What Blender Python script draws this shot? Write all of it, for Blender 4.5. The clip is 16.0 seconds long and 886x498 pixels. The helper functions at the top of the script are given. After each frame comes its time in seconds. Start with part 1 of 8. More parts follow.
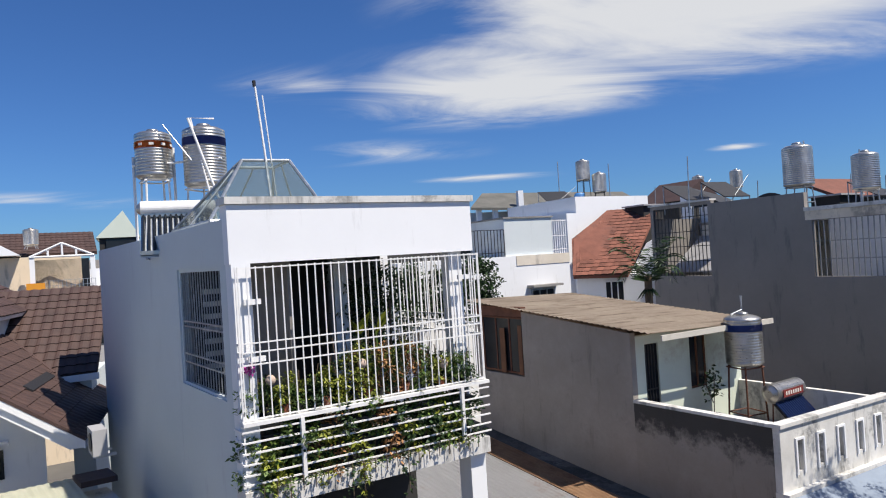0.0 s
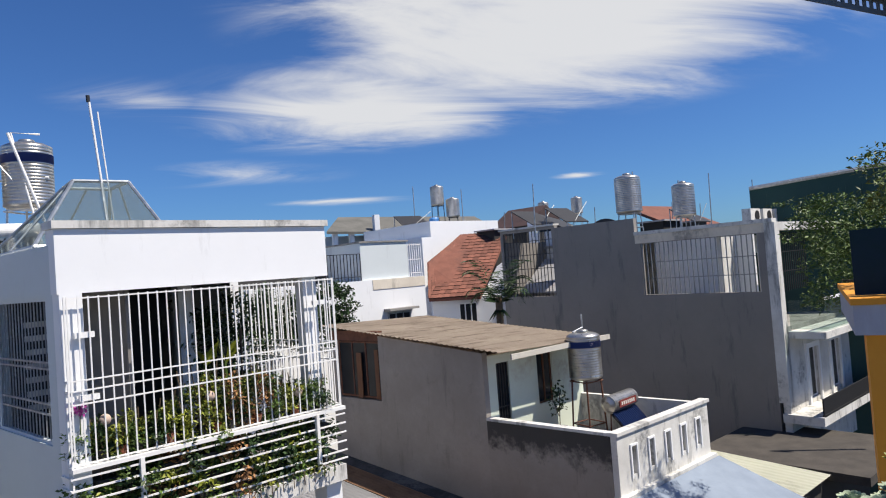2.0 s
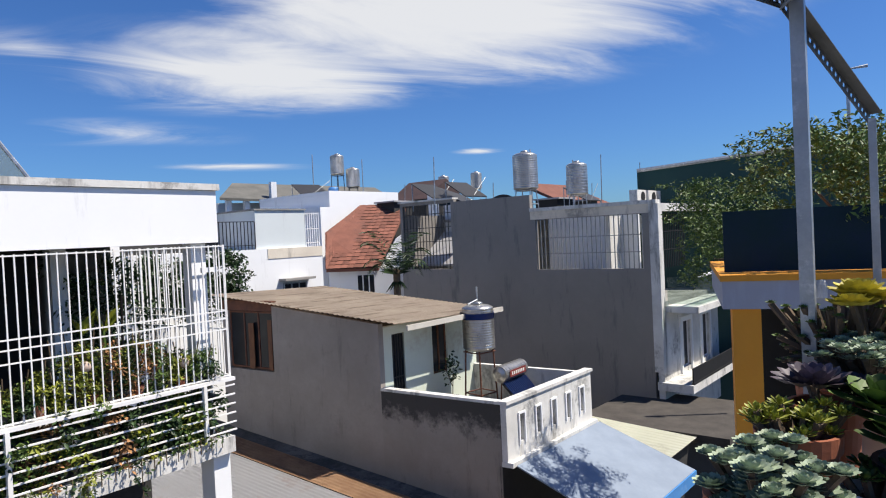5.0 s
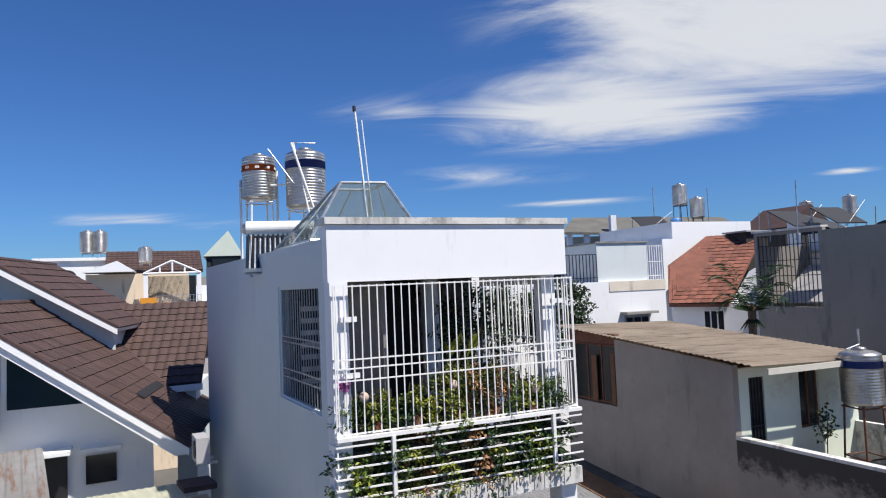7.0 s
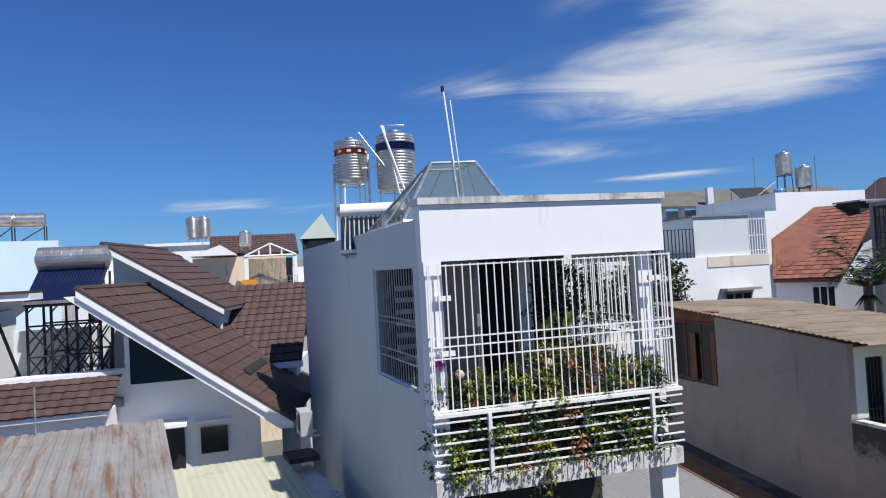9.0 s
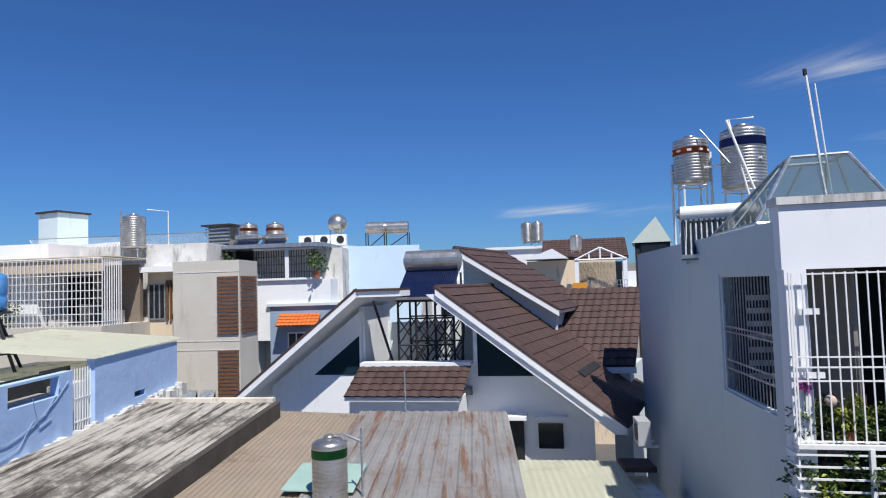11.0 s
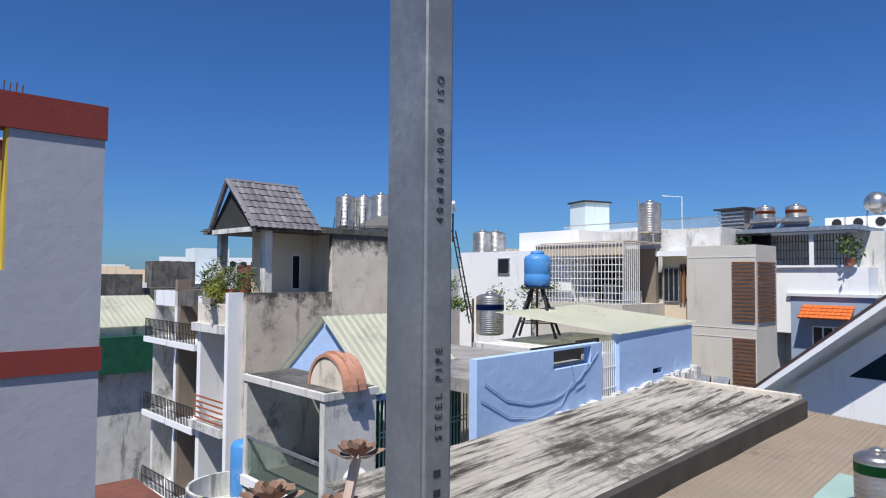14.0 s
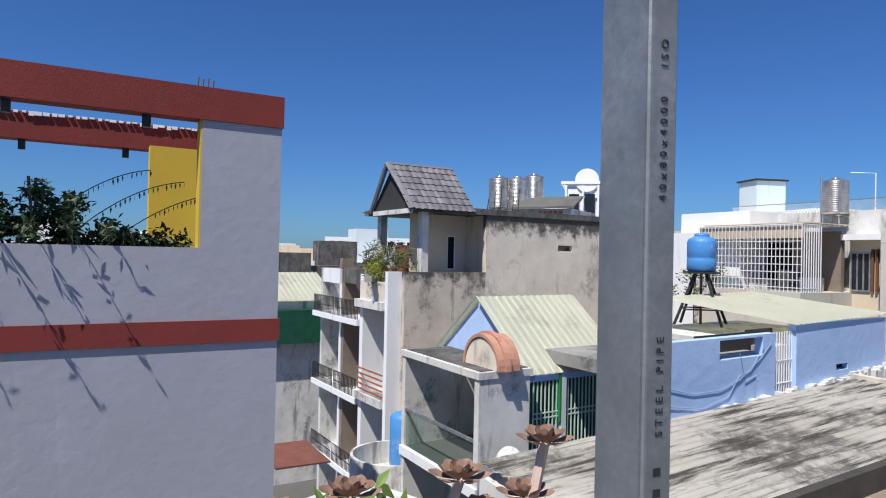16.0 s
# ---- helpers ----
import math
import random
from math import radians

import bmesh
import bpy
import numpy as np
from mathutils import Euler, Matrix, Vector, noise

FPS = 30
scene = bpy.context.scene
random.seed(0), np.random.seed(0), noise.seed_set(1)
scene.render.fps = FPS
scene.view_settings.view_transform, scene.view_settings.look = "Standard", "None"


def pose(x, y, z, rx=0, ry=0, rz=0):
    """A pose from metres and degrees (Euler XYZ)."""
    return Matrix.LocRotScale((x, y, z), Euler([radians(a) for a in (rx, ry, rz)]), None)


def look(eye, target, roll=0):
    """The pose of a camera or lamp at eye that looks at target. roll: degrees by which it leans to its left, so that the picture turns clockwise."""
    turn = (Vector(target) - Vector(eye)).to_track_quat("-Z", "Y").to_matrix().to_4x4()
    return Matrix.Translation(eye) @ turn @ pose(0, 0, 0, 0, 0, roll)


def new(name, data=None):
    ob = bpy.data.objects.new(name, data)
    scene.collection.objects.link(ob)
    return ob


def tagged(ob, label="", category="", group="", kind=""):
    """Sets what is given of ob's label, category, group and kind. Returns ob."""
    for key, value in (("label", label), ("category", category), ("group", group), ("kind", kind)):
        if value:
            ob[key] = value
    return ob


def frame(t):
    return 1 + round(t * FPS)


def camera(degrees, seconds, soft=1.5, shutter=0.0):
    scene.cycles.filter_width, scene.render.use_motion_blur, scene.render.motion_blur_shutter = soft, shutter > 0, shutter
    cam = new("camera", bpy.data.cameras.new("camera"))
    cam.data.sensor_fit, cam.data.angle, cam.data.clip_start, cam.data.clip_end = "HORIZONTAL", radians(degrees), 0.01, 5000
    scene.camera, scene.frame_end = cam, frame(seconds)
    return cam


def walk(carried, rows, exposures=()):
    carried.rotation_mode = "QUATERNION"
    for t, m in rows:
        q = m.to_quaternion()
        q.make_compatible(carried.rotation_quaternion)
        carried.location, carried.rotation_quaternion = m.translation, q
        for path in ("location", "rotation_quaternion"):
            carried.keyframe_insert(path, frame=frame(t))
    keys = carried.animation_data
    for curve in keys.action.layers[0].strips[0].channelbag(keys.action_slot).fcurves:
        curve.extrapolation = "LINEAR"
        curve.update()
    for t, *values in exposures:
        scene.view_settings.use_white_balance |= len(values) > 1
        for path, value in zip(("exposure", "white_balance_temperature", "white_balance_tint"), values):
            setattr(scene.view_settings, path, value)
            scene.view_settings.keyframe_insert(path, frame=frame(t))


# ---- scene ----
cam = camera(67.90, 16.0, 1.1)
EYE = 10.5
ROWS = [
    (0.0, 0.023, -0.041, 0.009, 0.52, 0.61, 3.57),
    (0.5, 0.019, -0.029, 0.002, -0.17, -0.45, 3.72),
    (1.0, 0.024, -0.037, 0.004, -1.08, -1.02, 3.84),
    (1.5, 0.040, -0.062, 0.008, -6.67, -0.46, 3.48),
    (2.0, 0.047, -0.112, 0.020, -11.89, 1.82, 4.29),
    (2.5, 0.052, -0.094, 0.020, -17.08, 2.18, 3.01),
    (3.0, 0.079, -0.085, 0.018, -21.99, 1.18, 3.21),
    (3.2, 0.072, -0.093, 0.018, -23.28, 0.75, 3.32),
    (4.1, 0.101, -0.104, 0.005, -26.12, -0.39, 3.24),
    (5.3, 0.040, -0.077, -0.013, -15.39, -0.92, 3.37),
    (5.5, 0.009, -0.037, -0.024, -10.80, -0.13, 4.06),
    (6.0, 0.005, -0.010, -0.028, -1.78, 0.80, 4.00),
    (6.5, -0.019, -0.003, -0.021, 2.16, 1.53, 3.04),
    (7.0, -0.054, -0.043, -0.018, 8.14, 3.09, 2.33),
    (7.5, -0.087, -0.052, -0.029, 11.48, 2.08, 2.28),
    (8.0, -0.091, -0.040, -0.037, 12.35, 1.74, 2.14),
    (8.2, -0.102, -0.033, -0.033, 12.96, 1.07, 2.29),
    (10.3, -0.229, -0.140, 0.012, 30.39, 3.32, 2.93),
    (10.5, -0.263, -0.137, 0.015, 34.86, 2.36, 2.73),
    (11.0, -0.309, -0.121, 0.013, 43.60, 3.15, 1.80),
    (11.5, -0.337, -0.139, 0.019, 49.58, 4.03, 2.26),
    (12.0, -0.357, -0.183, 0.025, 55.96, 4.69, 1.70),
    (12.5, -0.350, -0.202, 0.012, 62.94, 3.51, 2.11),
    (13.0, -0.366, -0.230, 0.006, 69.47, 3.14, 1.85),
    (13.5, -0.374, -0.276, 0.009, 78.47, 3.15, 1.03),
    (14.0, -0.341, -0.321, 0.002, 85.74, 2.36, -0.44),
    (14.5, -0.368, -0.330, 0.007, 90.08, 2.59, -0.56),
    (15.0, -0.363, -0.348, 0.006, 93.15, 2.31, -0.52),
    (15.5, -0.364, -0.369, 0.001, 96.55, 1.05, -0.90),
    (16.0, -0.373, -0.386, 0.001, 98.86, 0.55, -1.23),
]
walk(cam, [(t, pose(x, y, EYE + z, 90 + pitch, roll, yaw)) for t, x, y, z, yaw, pitch, roll in ROWS], [(0.0, 0.36, 6850, 10), (3.2, 0.42, 6950, 10), (5.5, 0.5, 6800, 10), (7.0, 0.36, 6650, 10), (8.2, 0.32, 6500, 10), (10.4, 0.2, 6400, 10), (13.0, 0.13, 6300, 10), (16.0, 0.2, 6450, 10)])

# ---- light ----
SUN_AZ, SUN_EL = 113.0, 58.0
world = bpy.data.worlds.new("sky")
scene.world = world
world.use_nodes = True
wt = world.node_tree
wt.nodes.clear()


def wnode(kind, **kw):
    n = wt.nodes.new(kind)
    for k, v in kw.items():
        n.inputs[k].default_value = v
    return n


def wmath(op, a, b=None, clamp=False):
    n = wt.nodes.new("ShaderNodeMath")
    n.operation, n.use_clamp = op, clamp
    for i, v in enumerate((a, b)):
        if v is None:
            continue
        if isinstance(v, (int, float)):
            n.inputs[i].default_value = v
        else:
            wt.links.new(v, n.inputs[i])
    return n.outputs[0]


sky = wt.nodes.new("ShaderNodeTexSky")
sky.sky_type, sky.sun_disc = "NISHITA", False
sky.sun_elevation, sky.sun_rotation = radians(SUN_EL), radians(SUN_AZ)
sky.altitude, sky.air_density, sky.dust_density, sky.ozone_density = 0, 1.0, 0.35, 1.6
coord = wt.nodes.new("ShaderNodeTexCoord")
sep = wt.nodes.new("ShaderNodeSeparateXYZ")
wt.links.new(coord.outputs["Generated"], sep.inputs[0])
# clouds: a flat high sheet, so the pattern is read on the direction divided by its height
up = wmath("ADD", wmath("MAXIMUM", sep.outputs[2], 0.0), 0.12)
cx, cy = wmath("DIVIDE", sep.outputs[0], up), wmath("DIVIDE", sep.outputs[1], up)
comb = wt.nodes.new("ShaderNodeCombineXYZ")
wt.links.new(cx, comb.inputs[0])
wt.links.new(cy, comb.inputs[1])
turned = wt.nodes.new("ShaderNodeMapping")
turned.inputs["Rotation"].default_value = (0, 0, radians(-18))
turned.inputs["Scale"].default_value = (0.62, 1.5, 1)
wt.links.new(comb.outputs[0], turned.inputs[0])
n1 = wnode("ShaderNodeTexNoise", Scale=1.5, Detail=12.0, Roughness=0.6, Distortion=0.9)
wt.links.new(turned.outputs[0], n1.inputs["Vector"])


def blob(x, y, rx, ry, turn):
    """1 in the middle of an ellipse of the cloud sheet, 0 at its rim."""
    c, s = math.cos(radians(turn)), math.sin(radians(turn))
    dx, dy = wmath("SUBTRACT", cx, x), wmath("SUBTRACT", cy, y)
    p = wmath("ADD", wmath("MULTIPLY", dx, c / rx), wmath("MULTIPLY", dy, s / rx))
    q = wmath("ADD", wmath("MULTIPLY", dx, -s / ry), wmath("MULTIPLY", dy, c / ry))
    return wmath("SUBTRACT", 1.0, wmath("SQRT", wmath("ADD", wmath("MULTIPLY", p, p), wmath("MULTIPLY", q, q))))


CLOUDS = [(0.85, 1.75, 1.15, 1.15, 0, 1.0), (0.25, 2.68, 0.95, 0.62, -4, 0.8), (0.3, 4.23, 0.55, 0.16, 0, 0.55), (-0.4, 3.5, 0.8, 0.3, 8, 0.4), (-2.35, 3.8, 0.8, 0.3, 35, 0.4), (1.66, 3.7, 0.2, 0.1, -20, 0.5), (-0.5, 2.5, 0.4, 0.25, 20, 0.4)]
mask = None
for *c, weight in CLOUDS:
    b = wmath("MULTIPLY", wmath("MAXIMUM", blob(*c), 0.0), weight)
    mask = b if mask is None else wmath("MAXIMUM", mask, b)
amount = wmath("ADD", wmath("MULTIPLY", mask, 1.15), wmath("MULTIPLY", wmath("MULTIPLY", wmath("SUBTRACT", n1.outputs[0], 0.6), 1.35), wmath("MULTIPLY", mask, 4.0, True)))
cover = wt.nodes.new("ShaderNodeMapRange")
cover.interpolation_type = "SMOOTHSTEP"
cover.inputs["From Min"].default_value, cover.inputs["From Max"].default_value = 0.0, 0.6
cover.inputs["To Max"].default_value = 0.9
wt.links.new(amount, cover.inputs["Value"])
mixed = wt.nodes.new("ShaderNodeMix")
mixed.data_type = "RGBA"
wt.links.new(cover.outputs[0], mixed.inputs["Factor"])
tint = wt.nodes.new("ShaderNodeMix")
tint.data_type, tint.blend_type = "RGBA", "MULTIPLY"
tint.inputs["Factor"].default_value = 1.0
tint.inputs["B"].default_value = (0.47, 0.89, 1.58, 1)
wt.links.new(sky.outputs[0], tint.inputs["A"])
wt.links.new(tint.outputs["Result"], mixed.inputs["A"])
mixed.inputs["B"].default_value = (11.0, 11.4, 12.0, 1)
bg = wnode("ShaderNodeBackground", Strength=0.054)
wt.links.new(mixed.outputs["Result"], bg.inputs[0])
wo = wt.nodes.new("ShaderNodeOutputWorld")
wt.links.new(bg.outputs[0], wo.inputs[0])

sun = new("sun", bpy.data.lights.new("sun", "SUN"))
sun.data.energy, sun.data.angle, sun.data.color = 5.0, radians(0.5), (1.0, 0.95, 0.88)
az, el = radians(SUN_AZ), radians(SUN_EL)
sun.matrix_world = look((math.sin(az) * math.cos(el) * 60, math.cos(az) * math.cos(el) * 60, math.sin(el) * 60 + 10), (0, 0, 10))


# ---- materials ----
MATS = {}


def surf(name, base, dark=None, rough=0.7, metal=0.0, scale=3.0, vary=0.25, bump=0.1, bump_scale=40.0, streak=0.0, streak_colour=(0.12, 0.11, 0.1), stain=0.0, spec=0.4, run=None, crust=None, per_object=0.0, per_island=0.0):
    """A weathered surface: a base and a darker tone mixed by cloudy noise, fine grain, and rain streaks with a shape of their own."""
    m = bpy.data.materials.new(name)
    m.use_nodes = True
    nt = m.node_tree
    b = nt.nodes["Principled BSDF"]
    lk = nt.links.new
    tc = nt.nodes.new("ShaderNodeTexCoord")
    geo = nt.nodes.new("ShaderNodeNewGeometry")
    dark = dark or tuple(c * 0.72 for c in base)

    def noise_of(s, detail=6.0, rough_=0.6, vec=None):
        n = nt.nodes.new("ShaderNodeTexNoise")
        n.inputs["Scale"].default_value, n.inputs["Detail"].default_value, n.inputs["Roughness"].default_value = s, detail, rough_
        lk(vec or geo.outputs["Position"], n.inputs["Vector"])
        return n.outputs[0]

    def ramp_of(v, lo, hi, top=1.0):
        r = nt.nodes.new("ShaderNodeMapRange")
        r.inputs["From Min"].default_value, r.inputs["From Max"].default_value, r.inputs["To Max"].default_value = lo, hi, top
        lk(v, r.inputs["Value"])
        return r.outputs[0]

    def mix(fac, a, c, blend="MIX"):
        n = nt.nodes.new("ShaderNodeMix")
        n.data_type, n.blend_type = "RGBA", blend
        for sock, v in (("Factor", fac), ("A", a), ("B", c)):
            if isinstance(v, (int, float)):
                n.inputs[sock].default_value = v
            elif isinstance(v, tuple):
                n.inputs[sock].default_value = (*v, 1) if len(v) == 3 else v
            else:
                lk(v, n.inputs[sock])
        return n.outputs["Result"]

    col = mix(ramp_of(noise_of(scale), 0.35, 0.7, min(1.0, vary * 2.2)), tuple(base), tuple(dark))
    col = mix(ramp_of(noise_of(scale * 14, 4.0), 0.3, 0.75, vary * 0.8), col, tuple(dark))
    if stain:
        st = nt.nodes.new("ShaderNodeMath")
        st.operation = "MULTIPLY"
        lk(ramp_of(noise_of(scale * 0.6, 9.0, 0.7), 0.58 - 0.14 * stain, 0.66 - 0.14 * stain, 1.0), st.inputs[0])
        lk(ramp_of(noise_of(scale * 6, 6.0, 0.7), 0.36, 0.54, min(1.0, 0.35 + stain)), st.inputs[1])
        col = mix(st.outputs[0], col, tuple(streak_colour))
    if streak:
        mp = nt.nodes.new("ShaderNodeMapping")
        mp.inputs["Scale"].default_value = (2.4, 2.4, 0.45)
        if run is None:
            lk(geo.outputs["Position"], mp.inputs["Vector"])
        else:
            turn = nt.nodes.new("ShaderNodeMapping")
            turn.inputs["Rotation"].default_value = (0, 0, radians(run))
            lk(geo.outputs["Position"], turn.inputs["Vector"])
            mp.inputs["Scale"].default_value = (7.0, 0.55, 1.0)
            lk(turn.outputs[0], mp.inputs["Vector"])
        col = mix(ramp_of(noise_of(1.0, 8.0, 0.7, mp.outputs[0]), 0.60 - 0.16 * streak, 0.72 - 0.16 * streak, min(1.0, 0.3 + streak)), col, tuple(streak_colour))
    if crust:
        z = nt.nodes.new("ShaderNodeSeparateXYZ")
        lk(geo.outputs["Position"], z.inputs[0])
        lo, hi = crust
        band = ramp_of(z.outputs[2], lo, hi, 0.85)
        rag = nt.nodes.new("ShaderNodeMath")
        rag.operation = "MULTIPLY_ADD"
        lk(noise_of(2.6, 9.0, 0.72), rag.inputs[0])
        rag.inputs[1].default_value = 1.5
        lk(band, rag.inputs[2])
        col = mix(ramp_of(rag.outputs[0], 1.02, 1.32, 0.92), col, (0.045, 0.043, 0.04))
    for amount, source in ((per_object, "object"), (per_island, "island")):
        if amount:
            if source == "object":
                src = nt.nodes.new("ShaderNodeObjectInfo").outputs["Random"]
            else:
                src = geo.outputs["Random Per Island"]
            r = nt.nodes.new("ShaderNodeMapRange")
            r.inputs["To Min"].default_value, r.inputs["To Max"].default_value = 1 - amount, 1 + amount
            lk(src, r.inputs["Value"])
            g = nt.nodes.new("ShaderNodeCombineColor")
            for i in range(3):
                lk(r.outputs[0], g.inputs[i])
            col = mix(1.0, col, g.outputs[0], "MULTIPLY")
    lk(col, b.inputs["Base Color"])
    b.inputs["Metallic"].default_value = metal
    b.inputs["Specular IOR Level"].default_value = spec
    lk_r = nt.nodes.new("ShaderNodeMapRange")
    lk_r.inputs["To Min"].default_value, lk_r.inputs["To Max"].default_value = max(0.02, rough - 0.1), min(1.0, rough + 0.12)
    lk(noise_of(scale * 6), lk_r.inputs["Value"])
    lk(lk_r.outputs[0], b.inputs["Roughness"])
    if bump:
        bp = nt.nodes.new("ShaderNodeBump")
        bp.inputs["Strength"].default_value, bp.inputs["Distance"].default_value = bump, 0.02
        lk(noise_of(bump_scale, 5.0), bp.inputs["Height"])
        lk(bp.outputs[0], b.inputs["Normal"])
    MATS[name] = m
    return m


def glass(name, tint=(0.75, 0.85, 0.85), rough=0.05, mixin=0.75):
    """Thin pane: part clear, part mirror."""
    m = bpy.data.materials.new(name)
    m.use_nodes = True
    nt = m.node_tree
    nt.nodes.clear()
    o = nt.nodes.new("ShaderNodeOutputMaterial")
    t = nt.nodes.new("ShaderNodeBsdfTransparent")
    t.inputs[0].default_value = (*tint, 1)
    g = nt.nodes.new("ShaderNodeBsdfPrincipled")
    g.inputs["Base Color"].default_value = (0.25, 0.3, 0.3, 1)
    g.inputs["Roughness"].default_value = rough
    mx = nt.nodes.new("ShaderNodeMixShader")
    mx.inputs[0].default_value = 1 - mixin
    nt.links.new(t.outputs[0], mx.inputs[1])
    nt.links.new(g.outputs[0], mx.inputs[2])
    nt.links.new(mx.outputs[0], o.inputs[0])
    MATS[name] = m
    return m


GREY = (0.1, 0.1, 0.095)
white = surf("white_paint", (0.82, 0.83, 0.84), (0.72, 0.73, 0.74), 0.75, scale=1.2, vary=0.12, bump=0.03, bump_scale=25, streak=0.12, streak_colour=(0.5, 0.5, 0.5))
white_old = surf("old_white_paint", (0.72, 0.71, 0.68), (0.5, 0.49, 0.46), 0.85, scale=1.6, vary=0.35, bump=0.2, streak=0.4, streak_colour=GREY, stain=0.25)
# a duller, bluer white than white_paint
white_side = surf("bluish_white_wall", (0.62, 0.67, 0.68), (0.55, 0.6, 0.61), 0.8, scale=0.8, vary=0.2, bump=0.12, bump_scale=15, streak=0.12, streak_colour=(0.45, 0.47, 0.5))
bar_white = surf("white_steel_paint", (0.84, 0.84, 0.83), (0.66, 0.64, 0.6), 0.45, scale=6, vary=0.15, bump=0.03, streak=0.1, streak_colour=(0.4, 0.28, 0.2))
render_grey = surf("bare_render", (0.35, 0.315, 0.28), (0.26, 0.232, 0.205), 0.95, scale=0.7, vary=0.45, bump=0.25, bump_scale=18, streak=0.22, streak_colour=(0.15, 0.14, 0.13), stain=0.2)
slate_grey = surf("slate_grey_wall", (0.27, 0.25, 0.23), (0.22, 0.205, 0.19), 0.9, scale=0.5, vary=0.4, bump=0.15, streak=0.25, streak_colour=(0.1, 0.1, 0.105))
mould_wall = surf("mouldy_render", (0.76, 0.69, 0.58), (0.60, 0.54, 0.45), 0.95, scale=0.9, vary=0.5, bump=0.3, bump_scale=14, streak=0.3, streak_colour=(0.22, 0.2, 0.18), stain=0.3)
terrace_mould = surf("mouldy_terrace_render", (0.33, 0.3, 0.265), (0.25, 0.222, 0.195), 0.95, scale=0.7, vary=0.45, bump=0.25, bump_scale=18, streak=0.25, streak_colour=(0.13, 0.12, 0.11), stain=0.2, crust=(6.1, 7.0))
mould_high = surf("mould_crusted_wall", (0.80, 0.72, 0.60), (0.62, 0.55, 0.46), 0.95, scale=0.9, vary=0.5, bump=0.3, bump_scale=14, streak=0.2, streak_colour=(0.14, 0.13, 0.115), stain=0.18, crust=(10.9, 12.0))
mould_low = surf("mould_streaked_low_wall", (0.66, 0.58, 0.48), (0.48, 0.42, 0.35), 0.95, scale=0.9, vary=0.55, bump=0.3, bump_scale=14, streak=0.35, streak_colour=(0.1, 0.095, 0.085), stain=0.3, crust=(9.1, 10.3))
mould_black = surf("black_mould_render", (0.2, 0.19, 0.175), (0.07, 0.068, 0.062), 0.95, scale=1.4, vary=0.8, bump=0.3, streak=0.6, streak_colour=(0.05, 0.05, 0.045), stain=0.5)
cream = surf("cream_paint", (0.58, 0.55, 0.49), (0.48, 0.45, 0.39), 0.85, scale=0.8, vary=0.25, bump=0.15, streak=0.25, streak_colour=(0.4, 0.37, 0.33))
# brown of the row house; on the cage's beige inner wall it stands for shade
brown_and_cage_shade = surf("brown_and_cage_shade", (0.26, 0.21, 0.165), (0.19, 0.15, 0.115), 0.9, scale=1.2, vary=0.4, bump=0.2, streak=0.2, streak_colour=(0.1, 0.09, 0.08))
beige = surf("beige_wall", (0.72, 0.60, 0.45), (0.64, 0.53, 0.39), 0.85, scale=1, vary=0.25, bump=0.12, streak=0.15)
blue_wall = surf("periwinkle_wall", (0.44, 0.6, 0.88), (0.39, 0.54, 0.8), 0.85, scale=0.9, vary=0.3, bump=0.8, bump_scale=3.5, streak=0.12, streak_colour=(0.3, 0.36, 0.5))
ice_blue = surf("ice_blue_wall", (0.60, 0.74, 0.84), (0.52, 0.66, 0.76), 0.85, scale=0.8, vary=0.2, bump=0.1, streak=0.1)
ice_pale = surf("pale_aqua_wall", (0.68, 0.77, 0.76), (0.6, 0.69, 0.68), 0.85, scale=0.8, vary=0.2, bump=0.1, streak=0.1)
slate_blue = surf("grey_blue_wall", (0.30, 0.38, 0.50), (0.24, 0.31, 0.42), 0.85, scale=1, vary=0.3, bump=0.1)
concrete = surf("concrete", (0.36, 0.35, 0.33), (0.22, 0.21, 0.2), 0.95, scale=1.2, vary=0.5, bump=0.3, stain=0.35, streak_colour=(0.07, 0.07, 0.065))
# near-black: shade of rooms and openings put into colour; also dark caps and sheds
dark_in = surf("interior_shade_and_dark_caps", (0.04, 0.039, 0.038), (0.025, 0.025, 0.025), 0.9, scale=2, vary=0.3, bump=0.1)
bar_mint = surf("mint_steel_paint", (0.55, 0.68, 0.6), (0.42, 0.54, 0.47), 0.5, scale=6, vary=0.2, bump=0.03)
black = surf("blackened_steel", (0.025, 0.025, 0.028), (0.015, 0.015, 0.016), 0.5, scale=6, vary=0.3, bump=0.05)
steel = surf("stainless_steel", (0.66, 0.645, 0.61), (0.40, 0.375, 0.335), 0.3, metal=0.85, scale=3, vary=0.55, bump=0.06, bump_scale=12, streak=0.2, streak_colour=(0.3, 0.25, 0.2))
galv = surf("galvanised_steel", (0.48, 0.51, 0.54), (0.30, 0.33, 0.36), 0.42, metal=0.75, scale=9, vary=0.6, bump=0.08, bump_scale=25, stain=0.35, streak_colour=(0.75, 0.77, 0.78))
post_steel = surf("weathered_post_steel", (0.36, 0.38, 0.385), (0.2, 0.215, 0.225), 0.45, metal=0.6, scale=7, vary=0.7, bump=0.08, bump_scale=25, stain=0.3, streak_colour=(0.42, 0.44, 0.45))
# darker copy of the post steel, the shade of its face put into colour
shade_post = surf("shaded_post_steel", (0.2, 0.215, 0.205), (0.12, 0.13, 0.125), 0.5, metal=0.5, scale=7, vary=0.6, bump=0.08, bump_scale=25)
blue_pane = surf("deep_blue_pane", (0.008, 0.022, 0.048), (0.005, 0.024, 0.028), 0.6, scale=2.5, vary=0.9, bump=0.03, bump_scale=3, spec=0.2)
